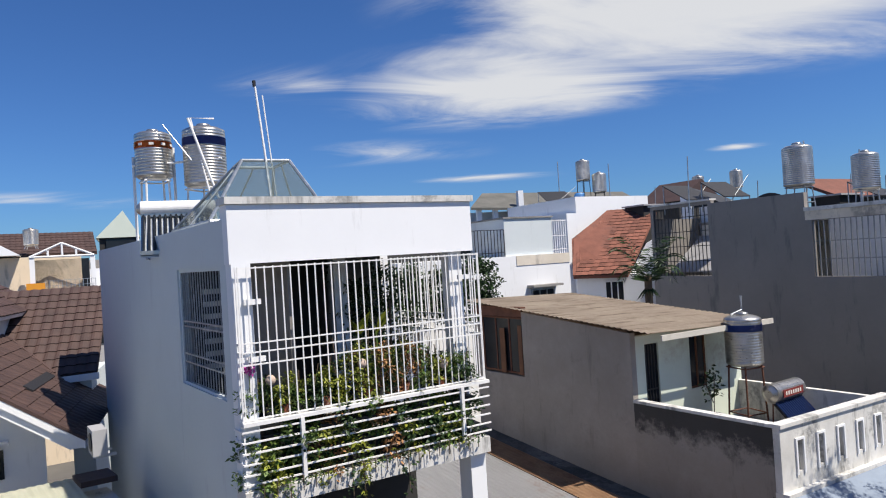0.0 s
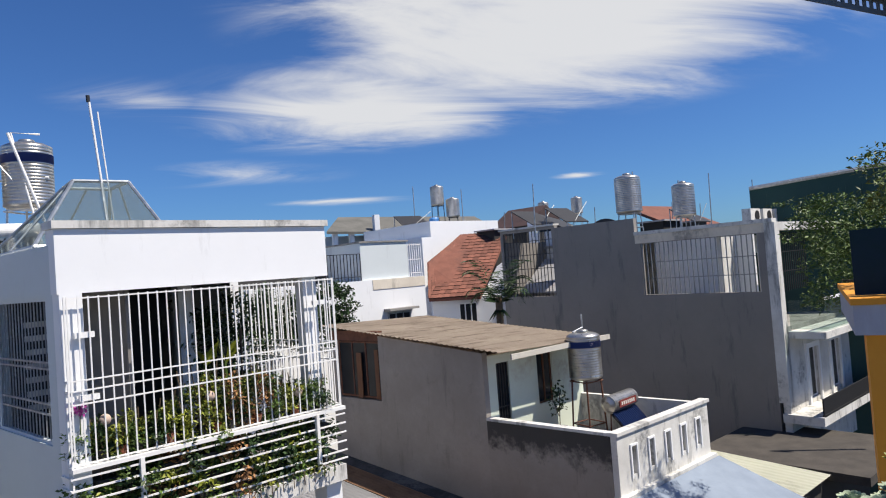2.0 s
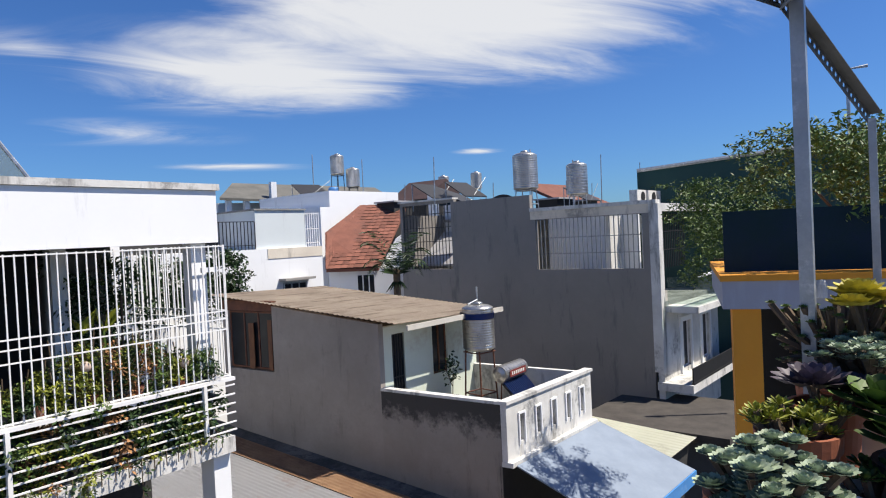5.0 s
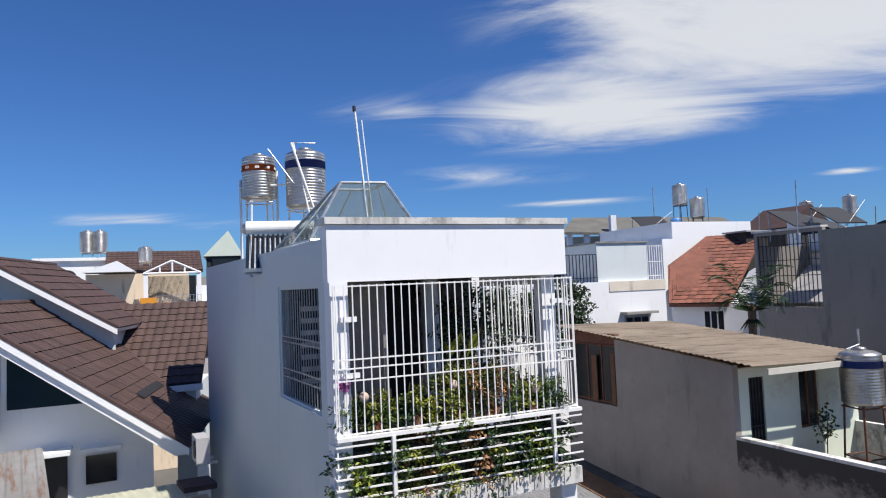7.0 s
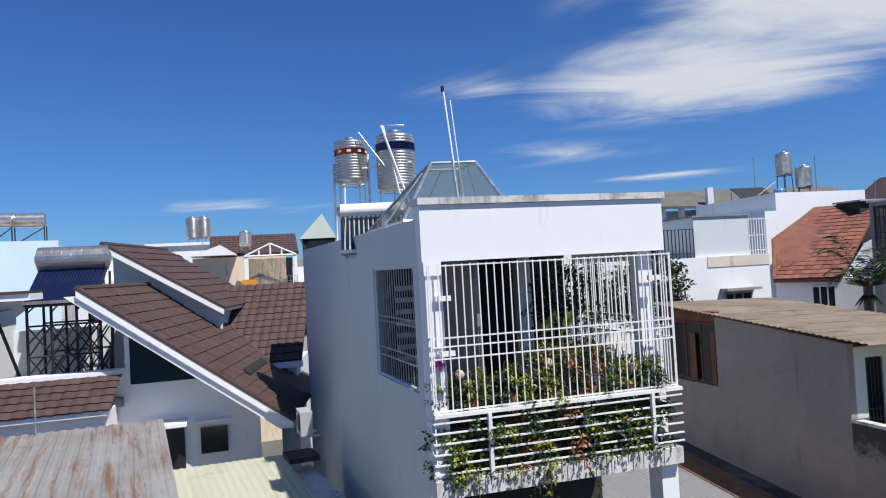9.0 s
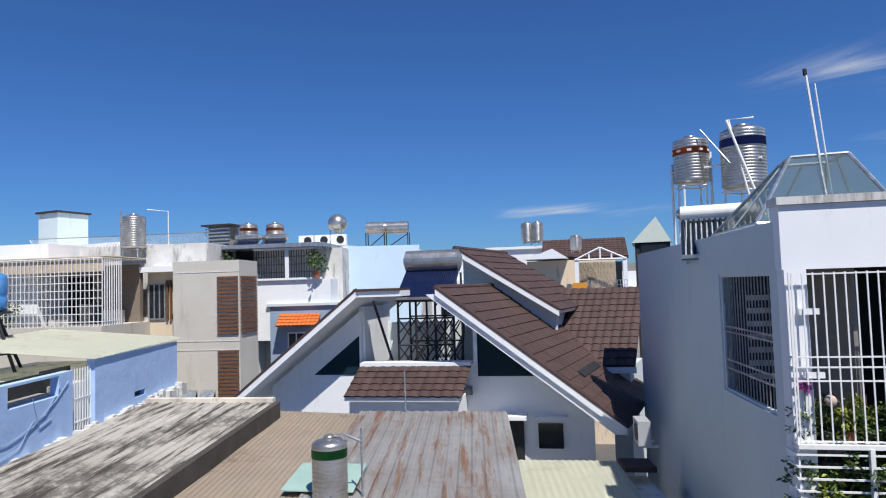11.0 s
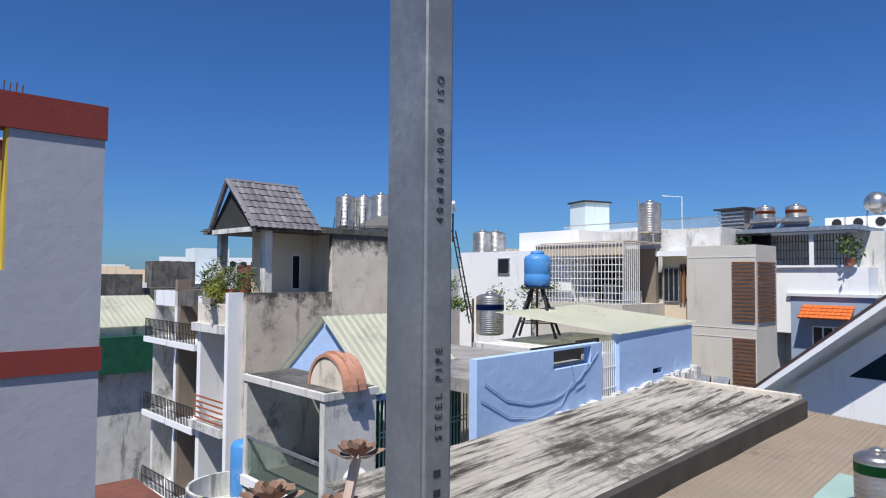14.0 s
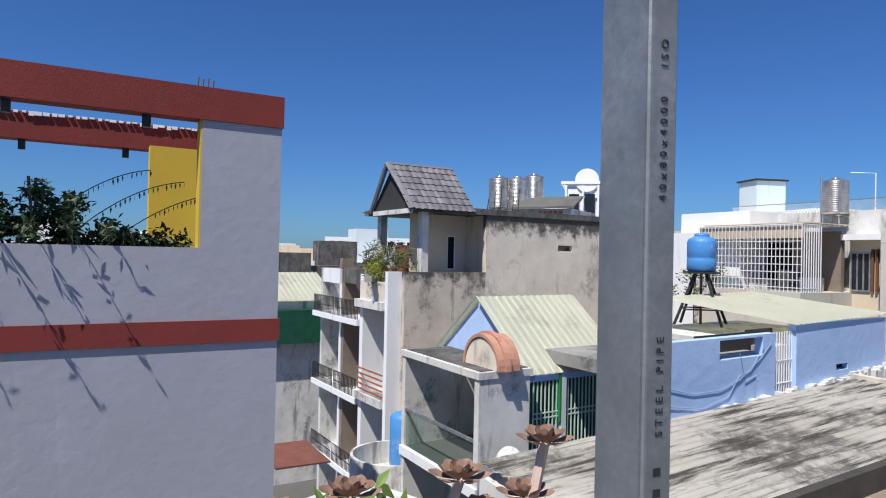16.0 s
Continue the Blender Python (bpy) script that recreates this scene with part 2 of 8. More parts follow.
rust = surf("rusty_steel", (0.20, 0.085, 0.05), (0.1, 0.045, 0.03), 0.85, scale=6, vary=0.7, bump=0.2)
tile_brown = surf("brown_concrete_tile", (0.085, 0.05, 0.042), (0.055, 0.034, 0.03), 0.62, scale=2.2, vary=0.5, bump=0.15, per_island=0.1)
peel_pink = surf("peeling_pink_paint", (0.55, 0.30, 0.21), (0.42, 0.2, 0.13), 0.9, scale=3, vary=0.5, bump=0.3, stain=0.35, streak_colour=(0.1, 0.07, 0.06))
# near-black course fronts: the shadow gaps between tile rows put into colour
tile_edge = surf("tile_edge_gap_shade", (0.022, 0.014, 0.012), (0.012, 0.009, 0.008), 0.9, scale=4, vary=0.5, bump=0.1)
tile_red = surf("terracotta_tile", (0.235, 0.09, 0.06), (0.16, 0.062, 0.042), 0.85, scale=2, vary=0.6, bump=0.2, per_island=0.3, stain=0.2, streak_colour=(0.1, 0.05, 0.04))
tile_dark = surf("charcoal_tile", (0.21, 0.2, 0.215), (0.14, 0.135, 0.145), 0.7, scale=2, vary=0.5, bump=0.15, per_island=0.25)
tile_grey = surf("grey_clay_tile", (0.17, 0.165, 0.15), (0.1, 0.1, 0.09), 0.9, scale=1, vary=0.5, bump=0.15, per_island=0.2)
tin_tan = surf("tan_sheet", (0.56, 0.47, 0.37), (0.47, 0.39, 0.3), 0.8, scale=0.9, vary=0.5, bump=0.1, stain=0.25, streak_colour=(0.22, 0.16, 0.12))
tin_rust = surf("rusting_tin_sheet", (0.56, 0.56, 0.555), (0.42, 0.4, 0.38), 0.6, metal=0.1, scale=1.2, vary=0.5, bump=0.1, stain=0.1, streak=0.55, run=-42, streak_colour=(0.33, 0.16, 0.08))
tin_orange = surf("orange_rusted_sheet", (0.46, 0.29, 0.17), (0.30, 0.17, 0.1), 0.85, scale=1.4, vary=0.7, bump=0.1, stain=0.3, streak_colour=(0.2, 0.1, 0.06))
tin_cream = surf("cream_tin_sheet", (0.80, 0.80, 0.66), (0.68, 0.69, 0.56), 0.5, scale=0.8, vary=0.25, bump=0.05, stain=0.15, streak_colour=(0.4, 0.38, 0.3))
tin_green = surf("pale_green_tin_sheet", (0.66, 0.72, 0.62), (0.55, 0.62, 0.52), 0.5, scale=0.8, vary=0.25, bump=0.05, stain=0.2, streak_colour=(0.4, 0.36, 0.28))
tin_grey = surf("grey_tin_sheet", (0.42, 0.42, 0.43), (0.33, 0.33, 0.34), 0.55, scale=0.7, vary=0.3, bump=0.05, stain=0.15, streak_colour=(0.3, 0.2, 0.15))
fibro = surf("weathered_fibre_cement", (0.80, 0.77, 0.70), (0.62, 0.58, 0.5), 0.95, scale=0.8, vary=0.5, bump=0.3, bump_scale=20, stain=0.36, streak=0.72, run=-40, streak_colour=(0.12, 0.105, 0.09))
fibro_tan = surf("dusty_fibre_cement", (0.48, 0.40, 0.32), (0.33, 0.27, 0.215), 0.95, scale=0.7, vary=0.6, bump=0.2, streak=0.5, run=61, streak_colour=(0.17, 0.125, 0.1))
red_paint = surf("brick_red_paint", (0.22, 0.035, 0.03), (0.165, 0.028, 0.024), 0.85, scale=1, vary=0.35, bump=0.2, streak=0.15, streak_colour=(0.14, 0.04, 0.035))
lilac = surf("lilac_white_wall", (0.36, 0.37, 0.42), (0.31, 0.32, 0.36), 0.85, scale=0.8, vary=0.25, bump=0.35, bump_scale=6, streak=0.15, streak_colour=(0.42, 0.45, 0.52))
yellow = surf("yellow_paint", (0.62, 0.43, 0.045), (0.5, 0.34, 0.04), 0.8, scale=1, vary=0.25, bump=0.1)
orange = surf("orange_paint", (0.72, 0.30, 0.03), (0.6, 0.24, 0.03), 0.8, scale=1, vary=0.25, bump=0.1)
blue_plastic = surf("blue_plastic", (0.075, 0.28, 0.62), (0.06, 0.22, 0.52), 0.45, scale=2, vary=0.35, bump=0.05, stain=0.2, streak_colour=(0.3, 0.42, 0.6))
blue_band = surf("blue_band", (0.025, 0.07, 0.36), (0.02, 0.05, 0.28), 0.4, scale=3, vary=0.3, bump=0.02)
orange_band = surf("orange_band", (0.62, 0.16, 0.035), (0.5, 0.12, 0.03), 0.45, scale=3, vary=0.3, bump=0.02)
green_band = surf("green_band", (0.03, 0.30, 0.07), (0.02, 0.22, 0.05), 0.4, scale=3, vary=0.3, bump=0.02)
pale_print = surf("pale_print", (0.75, 0.72, 0.66), None, 0.5, scale=8, vary=0.1, bump=0.0)
ink = surf("dark_print", (0.03, 0.03, 0.035), None, 0.6, scale=8, vary=0.2, bump=0.0)
solar = surf("solar_tube", (0.012, 0.02, 0.07), (0.008, 0.012, 0.04), 0.12, scale=8, vary=0.3, bump=0.0, spec=0.7)
pane_dark = surf("dark_pane", (0.02, 0.024, 0.03), (0.012, 0.014, 0.018), 0.12, scale=3, vary=0.3, bump=0.02, bump_scale=3, spec=0.3)
green_cloth = surf("dark_green_sheet", (0.012, 0.11, 0.05), (0.008, 0.06, 0.04), 0.6, scale=3, vary=0.5, bump=0.1)
green_net = surf("bright_green_net", (0.02, 0.26, 0.07), (0.012, 0.17, 0.05), 0.7, scale=6, vary=0.5, bump=0.1)
green_clad = surf("deep_green_cladding", (0.025, 0.075, 0.062), (0.02, 0.06, 0.05), 0.6, scale=0.5, vary=0.3, bump=0.05)
leaf = surf("leaf", (0.11, 0.17, 0.03), (0.05, 0.095, 0.018), 0.55, scale=4, vary=0.6, bump=0.0, per_island=0.5)
leaf_dark = surf("dark_leaf", (0.032, 0.068, 0.016), (0.016, 0.04, 0.01), 0.55, scale=4, vary=0.6, bump=0.0, per_island=0.5)
leaf_lime = surf("lime_leaf", (0.26, 0.27, 0.03), (0.13, 0.16, 0.02), 0.5, scale=4, vary=0.5, bump=0.0, per_island=0.4)
leaf_rust = surf("dry_leaf", (0.36, 0.18, 0.07), (0.22, 0.11, 0.045), 0.7, scale=4, vary=0.6, bump=0.0, per_island=0.5)
petal = surf("magenta_petal", (0.42, 0.06, 0.30), (0.3, 0.04, 0.22), 0.6, scale=5, vary=0.3, bump=0.0)
kerb_dark = surf("dirty_kerb", (0.085, 0.075, 0.065), (0.045, 0.04, 0.036), 0.95, scale=2, vary=0.6, bump=0.3)
bark = surf("bark", (0.16, 0.115, 0.075), (0.09, 0.065, 0.045), 0.95, scale=8, vary=0.6, bump=0.4)
wood = surf("brown_wood_slat", (0.19, 0.085, 0.04), (0.12, 0.052, 0.027), 0.7, scale=5, vary=0.5, bump=0.1)
terracotta = surf("terracotta_pot", (0.36, 0.115, 0.055), (0.26, 0.085, 0.045), 0.8, scale=6, vary=0.4, bump=0.1, stain=0.2, streak_colour=(0.5, 0.42, 0.36))
pale_pot = surf("pale_clay_pot", (0.55, 0.42, 0.34), (0.45, 0.34, 0.27), 0.8, scale=6, vary=0.3, bump=0.1)
succ_grey = surf("grey_green_succulent", (0.34, 0.40, 0.29), (0.22, 0.29, 0.2), 0.6, scale=14, vary=0.4, bump=0.0, per_island=0.25)
succ_purple = surf("purple_succulent", (0.10, 0.075, 0.10), (0.06, 0.05, 0.065), 0.5, scale=10, vary=0.4, bump=0.0, per_island=0.3)
succ_yellow = surf("yellow_succulent", (0.50, 0.40, 0.05), (0.34, 0.32, 0.05), 0.55, scale=10, vary=0.4, bump=0.0, per_island=0.3)
succ_brown = surf("bronze_succulent", (0.30, 0.19, 0.13), (0.2, 0.12, 0.085), 0.6, scale=10, vary=0.4, bump=0.0, per_island=0.25)
asphalt = surf("asphalt", (0.055, 0.055, 0.055), (0.04, 0.04, 0.04), 0.95, scale=0.5, vary=0.5, bump=0.3)
earth = surf("city_ground", (0.13, 0.125, 0.115), (0.085, 0.08, 0.075), 0.95, scale=0.08, vary=0.6, bump=0.1)
patch_green = surf("faded_green_plastic", (0.36, 0.50, 0.44), (0.28, 0.41, 0.36), 0.5, scale=2, vary=0.4, bump=0.05)
# slotted galvanised steel with the shade of its underside put into the base colour
shade_steel = surf("shaded_slotted_steel", (0.13, 0.14, 0.15), (0.08, 0.085, 0.09), 0.5, metal=0.5, scale=9, vary=0.5, bump=0.05)
canvas = surf("blue_grey_canvas", (0.24, 0.29, 0.36), (0.17, 0.21, 0.27), 0.8, scale=2, vary=0.3, bump=0.15, bump_scale=8)
smoky = glass("skylight_pane", (0.86, 0.89, 0.89), 0.06, 0.8)
balcony_glass = glass("balcony_pane", (0.8, 0.87, 0.84), 0.05, 0.88)


# ---- building blocks ----
class Lot:
    """A plot of ground: a corner, and two compass directions (degrees from ahead, clockwise) for its own a and b axes."""

    def __init__(self, x, y, across, back):
        self.x, self.y, self.across, self.back = x, y, across, back
        u, v = radians(across), radians(back)
        self.m = Matrix(((math.sin(u), math.sin(v), 0, 0), (math.cos(u), math.cos(v), 0, 0), (0, 0, 1, 0), (0, 0, 0, 1)))

    def at(self, a, b, z=0.0):
        return Vector((self.x, self.y, 0)) + self.m @ Vector((a, b, z))

    def thing(self, name, label, category, group="", kind=""):
        ob = new(name)
        ob.location = (self.x, self.y, 0)
        return tagged(ob, label, category, group, kind)

    def sub(self, a, b, across=None, back=None):
        p = self.at(a, b)
        return Lot(p.x, p.y, self.across if across is None else across, self.back if back is None else back)


def part(name, bm, material, parent, label="", lot=None, smooth=False):
    """Links a bmesh as one mesh object under a thing or part."""
    if lot:
        bm.transform(lot.m)
    bmesh.ops.recalc_face_normals(bm, faces=bm.faces)
    me = bpy.data.meshes.new(name)
    bm.to_mesh(me)
    bm.free()
    me.materials.append(material)
    if smooth:
        me.polygons.foreach_set("use_smooth", [True] * len(me.polygons))
    ob = new(name, me)
    ob.parent = parent
    if label:
        tagged(ob, label)
    return ob


def raw_part(name, verts, faces, material, parent, label="", smooth=False, kind="", edge=None):
    me = bpy.data.meshes.new(name)
    me.from_pydata(verts, [], faces)
    me.materials.append(material)
    if edge:
        me.materials.append(edge)
        me.polygons.foreach_set("material_index", [i % 2 for i in range(len(faces))])
    if smooth:
        me.polygons.foreach_set("use_smooth", [True] * len(me.polygons))
    ob = new(name, me)
    ob.parent = parent
    return tagged(ob, label, kind=kind)


def box(bm, a0, a1, b0, b1, z0, z1):
    vs = [bm.verts.new((a, b, z)) for z in (z0, z1) for a, b in ((a0, b0), (a1, b0), (a1, b1), (a0, b1))]
    for f in ((0, 3, 2, 1), (4, 5, 6, 7), (0, 1, 5, 4), (1, 2, 6, 5), (2, 3, 7, 6), (3, 0, 4, 7)):
        bm.faces.new([vs[i] for i in f])
    return bm


def boxes(*rows):
    bm = bmesh.new()
    for r in rows:
        box(bm, *r)
    return bm


def prism(bm, pts, shift):
    """A slab: the polygon pts and its copy moved by shift."""
    n = len(pts)
    s = Vector(shift)
    lo = [bm.verts.new(p) for p in pts]
    hi = [bm.verts.new(Vector(p) + s) for p in pts]
    bm.faces.new(lo[::-1])
    bm.faces.new(hi)
    for i in range(n):
        j = (i + 1) % n
        bm.faces.new((lo[i], lo[j], hi[j], hi[i]))
    return bm


def rod(bm, p, q, r, n=8, r2=None):
    p, q = Vector(p), Vector(q)
    d = (q - p).normalized()
    s = d.cross(Vector((0, 0, 1)) if abs(d.z) < 0.9 else Vector((1, 0, 0))).normalized()
    t = d.cross(s)
    rings = []
    for c, rr in ((p, r), (q, r if r2 is None else r2)):
        rings.append([bm.verts.new(c + (s * math.cos(k * math.tau / n) + t * math.sin(k * math.tau / n)) * rr) for k in range(n)])
    bm.faces.new(rings[0][::-1])
    bm.faces.new(rings[1])
    for k in range(n):
        j = (k + 1) % n
        bm.faces.new((rings[0][k], rings[0][j], rings[1][j], rings[1][k]))
    return bm


def rods(r, *pairs, n=8):
    bm = bmesh.new()
    for p, q in pairs:
        rod(bm, p, q, r, n)
    return bm


def lathe(profile, n=28, x=0.0, y=0.0):
    """A turned body from (radius, height) pairs."""
    bm = bmesh.new()
    rings = [[bm.verts.new((x + max(r, 1e-4) * math.cos(k * math.tau / n), y + max(r, 1e-4) * math.sin(k * math.tau / n), z)) for k in range(n)] for r, z in profile]
    for a, b in zip(rings, rings[1:]):
        for k in range(n):
            j = (k + 1) % n
            bm.faces.new((a[k], a[j], b[j], b[k]))
    bm.faces.new(rings[0][::-1])
    bm.faces.new(rings[-1])
    return bm


def wall(bm, along, s0, s1, c0, c1, z0, z1, holes=()):
    """A wall from s0 to s1 along 'a' or 'b', with thickness c0 to c1; holes (s0, s1, z0, z1) go through."""
    ss = sorted({s0, s1, *[h[0] for h in holes], *[h[1] for h in holes]})
    zs = sorted({z0, z1, *[h[2] for h in holes], *[h[3] for h in holes]})
    ss, zs = [s for s in ss if s0 <= s <= s1], [z for z in zs if z0 <= z <= z1]
    made = {}

    def vert(i, j, k):
        if (i, j, k) not in made:
            c = (c0, c1)[k]
            made[i, j, k] = bm.verts.new((ss[i], c, zs[j]) if along == "a" else (c, ss[i], zs[j]))
        return made[i, j, k]

    def solid(i, j):
        if not (0 <= i < len(ss) - 1 and 0 <= j < len(zs) - 1):
            return False
        return not any(h[0] <= ss[i] and ss[i + 1] <= h[1] and h[2] <= zs[j] and zs[j + 1] <= h[3] for h in holes)

    for i in range(len(ss) - 1):
        for j in range(len(zs) - 1):
            if not solid(i, j):
                continue
            for k in (0, 1):
                bm.faces.new((vert(i, j, k), vert(i + 1, j, k), vert(i + 1, j + 1, k), vert(i, j + 1, k)))
            for di, dj, p, q in ((-1, 0, (i, j), (i, j + 1)), (1, 0, (i + 1, j), (i + 1, j + 1)), (0, -1, (i, j), (i + 1, j)), (0, 1, (i, j + 1), (i + 1, j + 1))):
                if not solid(i + di, j + dj):
                    bm.faces.new((vert(*p, 0), vert(*q, 0), vert(*q, 1), vert(*p, 1)))
    return bm


def corrugated(o, ex, ey, pitch=0.18, amp=0.018, per=6, rows=1, thick=0.008, square=False):
    """A corrugated sheet from corner o: ex runs across the waves, ey along them."""
    o, ex, ey = Vector(o), Vector(ex), Vector(ey)
    nrm = ex.cross(ey).normalized()
    if nrm.z < 0:
        nrm = -nrm
    n = max(2, int(ex.length / pitch * per))
    bm = bmesh.new()
    grid = []
    for j in range(rows + 1):
        line = []
        for i in range(n + 1):
            w = i / per * math.tau
            h = 0.42 * amp * (max(-0.6, min(0.6, 1.8 * math.cos(w))) / 0.6 if square else math.cos(w))
            line.append(bm.verts.new(o + ex * (i / n) + ey * (j / rows) + nrm * h))
        grid.append(line)
    for a, b in zip(grid, grid[1:]):
        for i in range(n):
            bm.faces.new((a[i], a[i + 1], b[i + 1], b[i]))
    bmesh.ops.solidify(bm, geom=bm.faces[:], thickness=thick)
    return bm


TILE = [(-0.5, 0.0), (-0.34, 0.35), (-0.12, 0.5), (0.12, 0.3), (0.34, 0.02), (0.5, 0.0)]


def tiles(o, ex, ey, w=0.3, h=0.34, rise=0.035, keep=None):
    """Overlapping roof tiles from eave corner o; ex along the eave, ey up the slope. keep(i, j, s, t) picks them by their place (0 to 1)."""
    o, ex, ey = Vector(o), Vector(ex), Vector(ey)
    nrm = ex.cross(ey).normalized()
    if nrm.z < 0:
        nrm = -nrm
    nx, ny = max(1, round(ex.length / w)), max(1, round(ey.length / h))
    ux, uy = ex / nx, ey / ny
    verts, faces = [], []
    rnd = random.Random(7)
    for j in range(ny):
        for i in range(nx):
            if keep and not keep((i + 0.5) / nx, (j + 0.5) / ny):
                continue
            c = o + ux * (i + 0.5) + uy * j + nrm * rnd.uniform(0, 0.006)
            base = len(verts)
            for up, lift in ((-0.06, 0.03), (1.04, 0.004)):
                for s, z in TILE:
                    verts.append(c + ux * s * 1.02 + uy * up + nrm * (lift + rise * z))
            for s, z in TILE:
                verts.append(c + ux * s * 1.02 - uy * 0.06 + nrm * (rise * z - 0.004))
            for k in range(5):
                faces.append((base + k, base + k + 1, base + k + 7, base + k + 6))
                faces.append((base + 12 + k, base + 13 + k, base + k + 1, base + k))
    return verts, faces


class Leaves:
    """Collects many small leaves for one mesh."""

    def __init__(self, seed):
        self.v, self.f, self.r = [], [], random.Random(seed)

    def one(self, p, size, d=None, width=0.5):
        r = self.r
        d = Vector(d) if d else Vector((r.uniform(-1, 1), r.uniform(-1, 1), r.uniform(-0.7, 0.8)))
        d = d.normalized() * size * r.uniform(0.6, 1.25)
        s = d.cross(Vector((r.uniform(-1, 1), r.uniform(-1, 1), r.uniform(0.2, 1)))).normalized() * d.length * width * 0.5
        p = Vector(p)
        n = len(self.v)
        bend = Vector((0, 0, -0.12 * size))
        self.v += [p, p + d * 0.5 + s, p + d + bend, p + d * 0.5 - s]
        self.f.append((n, n + 1, n + 2, n + 3))

    def clump(self, c, rx, ry, rz, n, size, width=0.5):
        r = self.r
        c = Vector(c)
        for _ in range(n):
            while True:
                q = Vector((r.uniform(-1, 1), r.uniform(-1, 1), r.uniform(-1, 1)))
                if q.length <= 1:
                    break
            q = q * (0.55 + 0.45 * r.random())
            self.one(c + Vector((q.x * rx, q.y * ry, q.z * rz)), size, width=width)

    def make(self, name, material, parent, label="", kind=""):
        return raw_part(name, self.v, self.f, material, parent, label, kind=kind)


def stand_alone(name, x, y, z, label, category, group="", turn=0.0):
    ob = new(name)
    ob.location = (x, y, z)
    ob.rotation_euler = (0, 0, radians(turn))
    return tagged(ob, label, category, group)


# ---- ground ----
ground = raw_part("ground", [(-4500, -4500, 0), (4500, -4500, 0), (4500, 4500, 0), (-4500, 4500, 0)], [(0, 1, 2, 3)], earth, None, "dusty grey city ground between the houses", kind="structure")


# ---- water tanks ----
def water_tank(x, y, z, r, h, band, stand, legs_material, label, seed=0, legs=4, band_at=0.66, text=False):
    """A ribbed stainless tank on a splayed stand; z is the stand's foot."""
    t = stand_alone("water_tank", x, y, z, label, "water tank", "rooftop water tanks", turn=seed * 37.0)
    top = stand + h
    if stand > 0.05:
        for k in range(legs):
            a = math.tau * (k + 0.5) / legs
            part("leg", rods(0.022, ((math.cos(a) * r * 1.02, math.sin(a) * r * 1.02, 0), (math.cos(a) * r * 0.85, math.sin(a) * r * 0.85, stand)), n=6), legs_material, t)
        for hgt in ((0.25, 0.97) if stand > 0.5 else (0.9,)):
            pts = [(math.cos(math.tau * (k + 0.5) / legs) * r * 0.98, math.sin(math.tau * (k + 0.5) / legs) * r * 0.98, stand * hgt) for k in range(legs)]
            part("brace", rods(0.016, *[(pts[k], pts[(k + 1) % legs]) for k in range(legs)], n=6), legs_material, t)
    prof = [(r * 0.3, stand - 0.02), (r * 0.8, stand), (r, stand + 0.05)]
    ribs = max(7, int(h / 0.075))
    for i in range(ribs):
        z0 = stand + 0.08 + (h * 0.88 - 0.08) * i / ribs
        dz = (h * 0.88 - 0.08) / ribs
        prof += [(r, z0), (r * 1.0, z0 + dz * 0.55), (r * 0.982, z0 + dz * 0.7), (r * 0.982, z0 + dz * 0.85)]
    prof += [(r, stand + h * 0.89), (r * 0.98, stand + h * 0.92), (r * 0.72, stand + h * 0.965), (r * 0.3, stand + h * 0.99)]
    part("body", lathe(prof, 28), steel, t, smooth=True)
    part("lid", lathe([(r * 0.32, stand + h * 0.98), (r * 0.34, stand + h * 1.0), (r * 0.3, stand + h * 1.03), (0.02, stand + h * 1.05)], 16), steel, t, smooth=True)
    if band:
        zb = stand + h * band_at
        bm = bmesh.new()
        n = 28
        lo = [bm.verts.new((math.cos(k * math.tau / n) * r * 1.012, math.sin(k * math.tau / n) * r * 1.012, zb)) for k in range(n)]
        hi = [bm.verts.new((math.cos(k * math.tau / n) * r * 1.012, math.sin(k * math.tau / n) * r * 1.012, zb + h * 0.13)) for k in range(n)]
        for k in range(n):
            bm.faces.new((lo[k], lo[(k + 1) % n], hi[(k + 1) % n], hi[k]))
        bmesh.ops.solidify(bm, geom=bm.faces[:], thickness=0.004)
        b = part("band", bm, band, t, "coloured maker's band", smooth=True)
        if text:
            for k in range(10):
                a = k * math.tau / 10
                c, s = math.cos(a), math.sin(a)
                bm = boxes((-0.045, 0.045, 0, 0.006, zb + h * 0.04, zb + h * 0.09))
                bm.transform(Matrix.Translation((c * r * 1.015, s * r * 1.015, 0)) @ Matrix.Rotation(a - math.pi / 2, 4, "Z"))
                part("print", bm, pale_print, b)
    return t


def pipe_thing(name, pts, r, material, label, category):
    """A bent pipe or cable along points in the world."""
    bm = bmesh.new()
    p0 = Vector(pts[0])
    way = [Vector(p) - p0 for p in pts]
    rings = []
    for i, p in enumerate(way):
        d = (way[min(i + 1, len(way) - 1)] - way[max(i - 1, 0)]).normalized()
        s = d.cross(Vector((0.31, 0.87, 0.38))).normalized()
        u = d.cross(s)
        rings.append([bm.verts.new(p + (s * math.cos(k * math.tau / 8) + u * math.sin(k * math.tau / 8)) * r) for k in range(8)])
    bm.faces.new(rings[0][::-1])
    bm.faces.new(rings[-1])
    for a, b in zip(rings, rings[1:]):
        for k in range(8):
            bm.faces.new((a[k], a[(k + 1) % 8], b[(k + 1) % 8], b[k]))
    ob = new(name)
    ob.location = p0
    part("pipe", bm, material, ob)
    return tagged(ob, label, category)


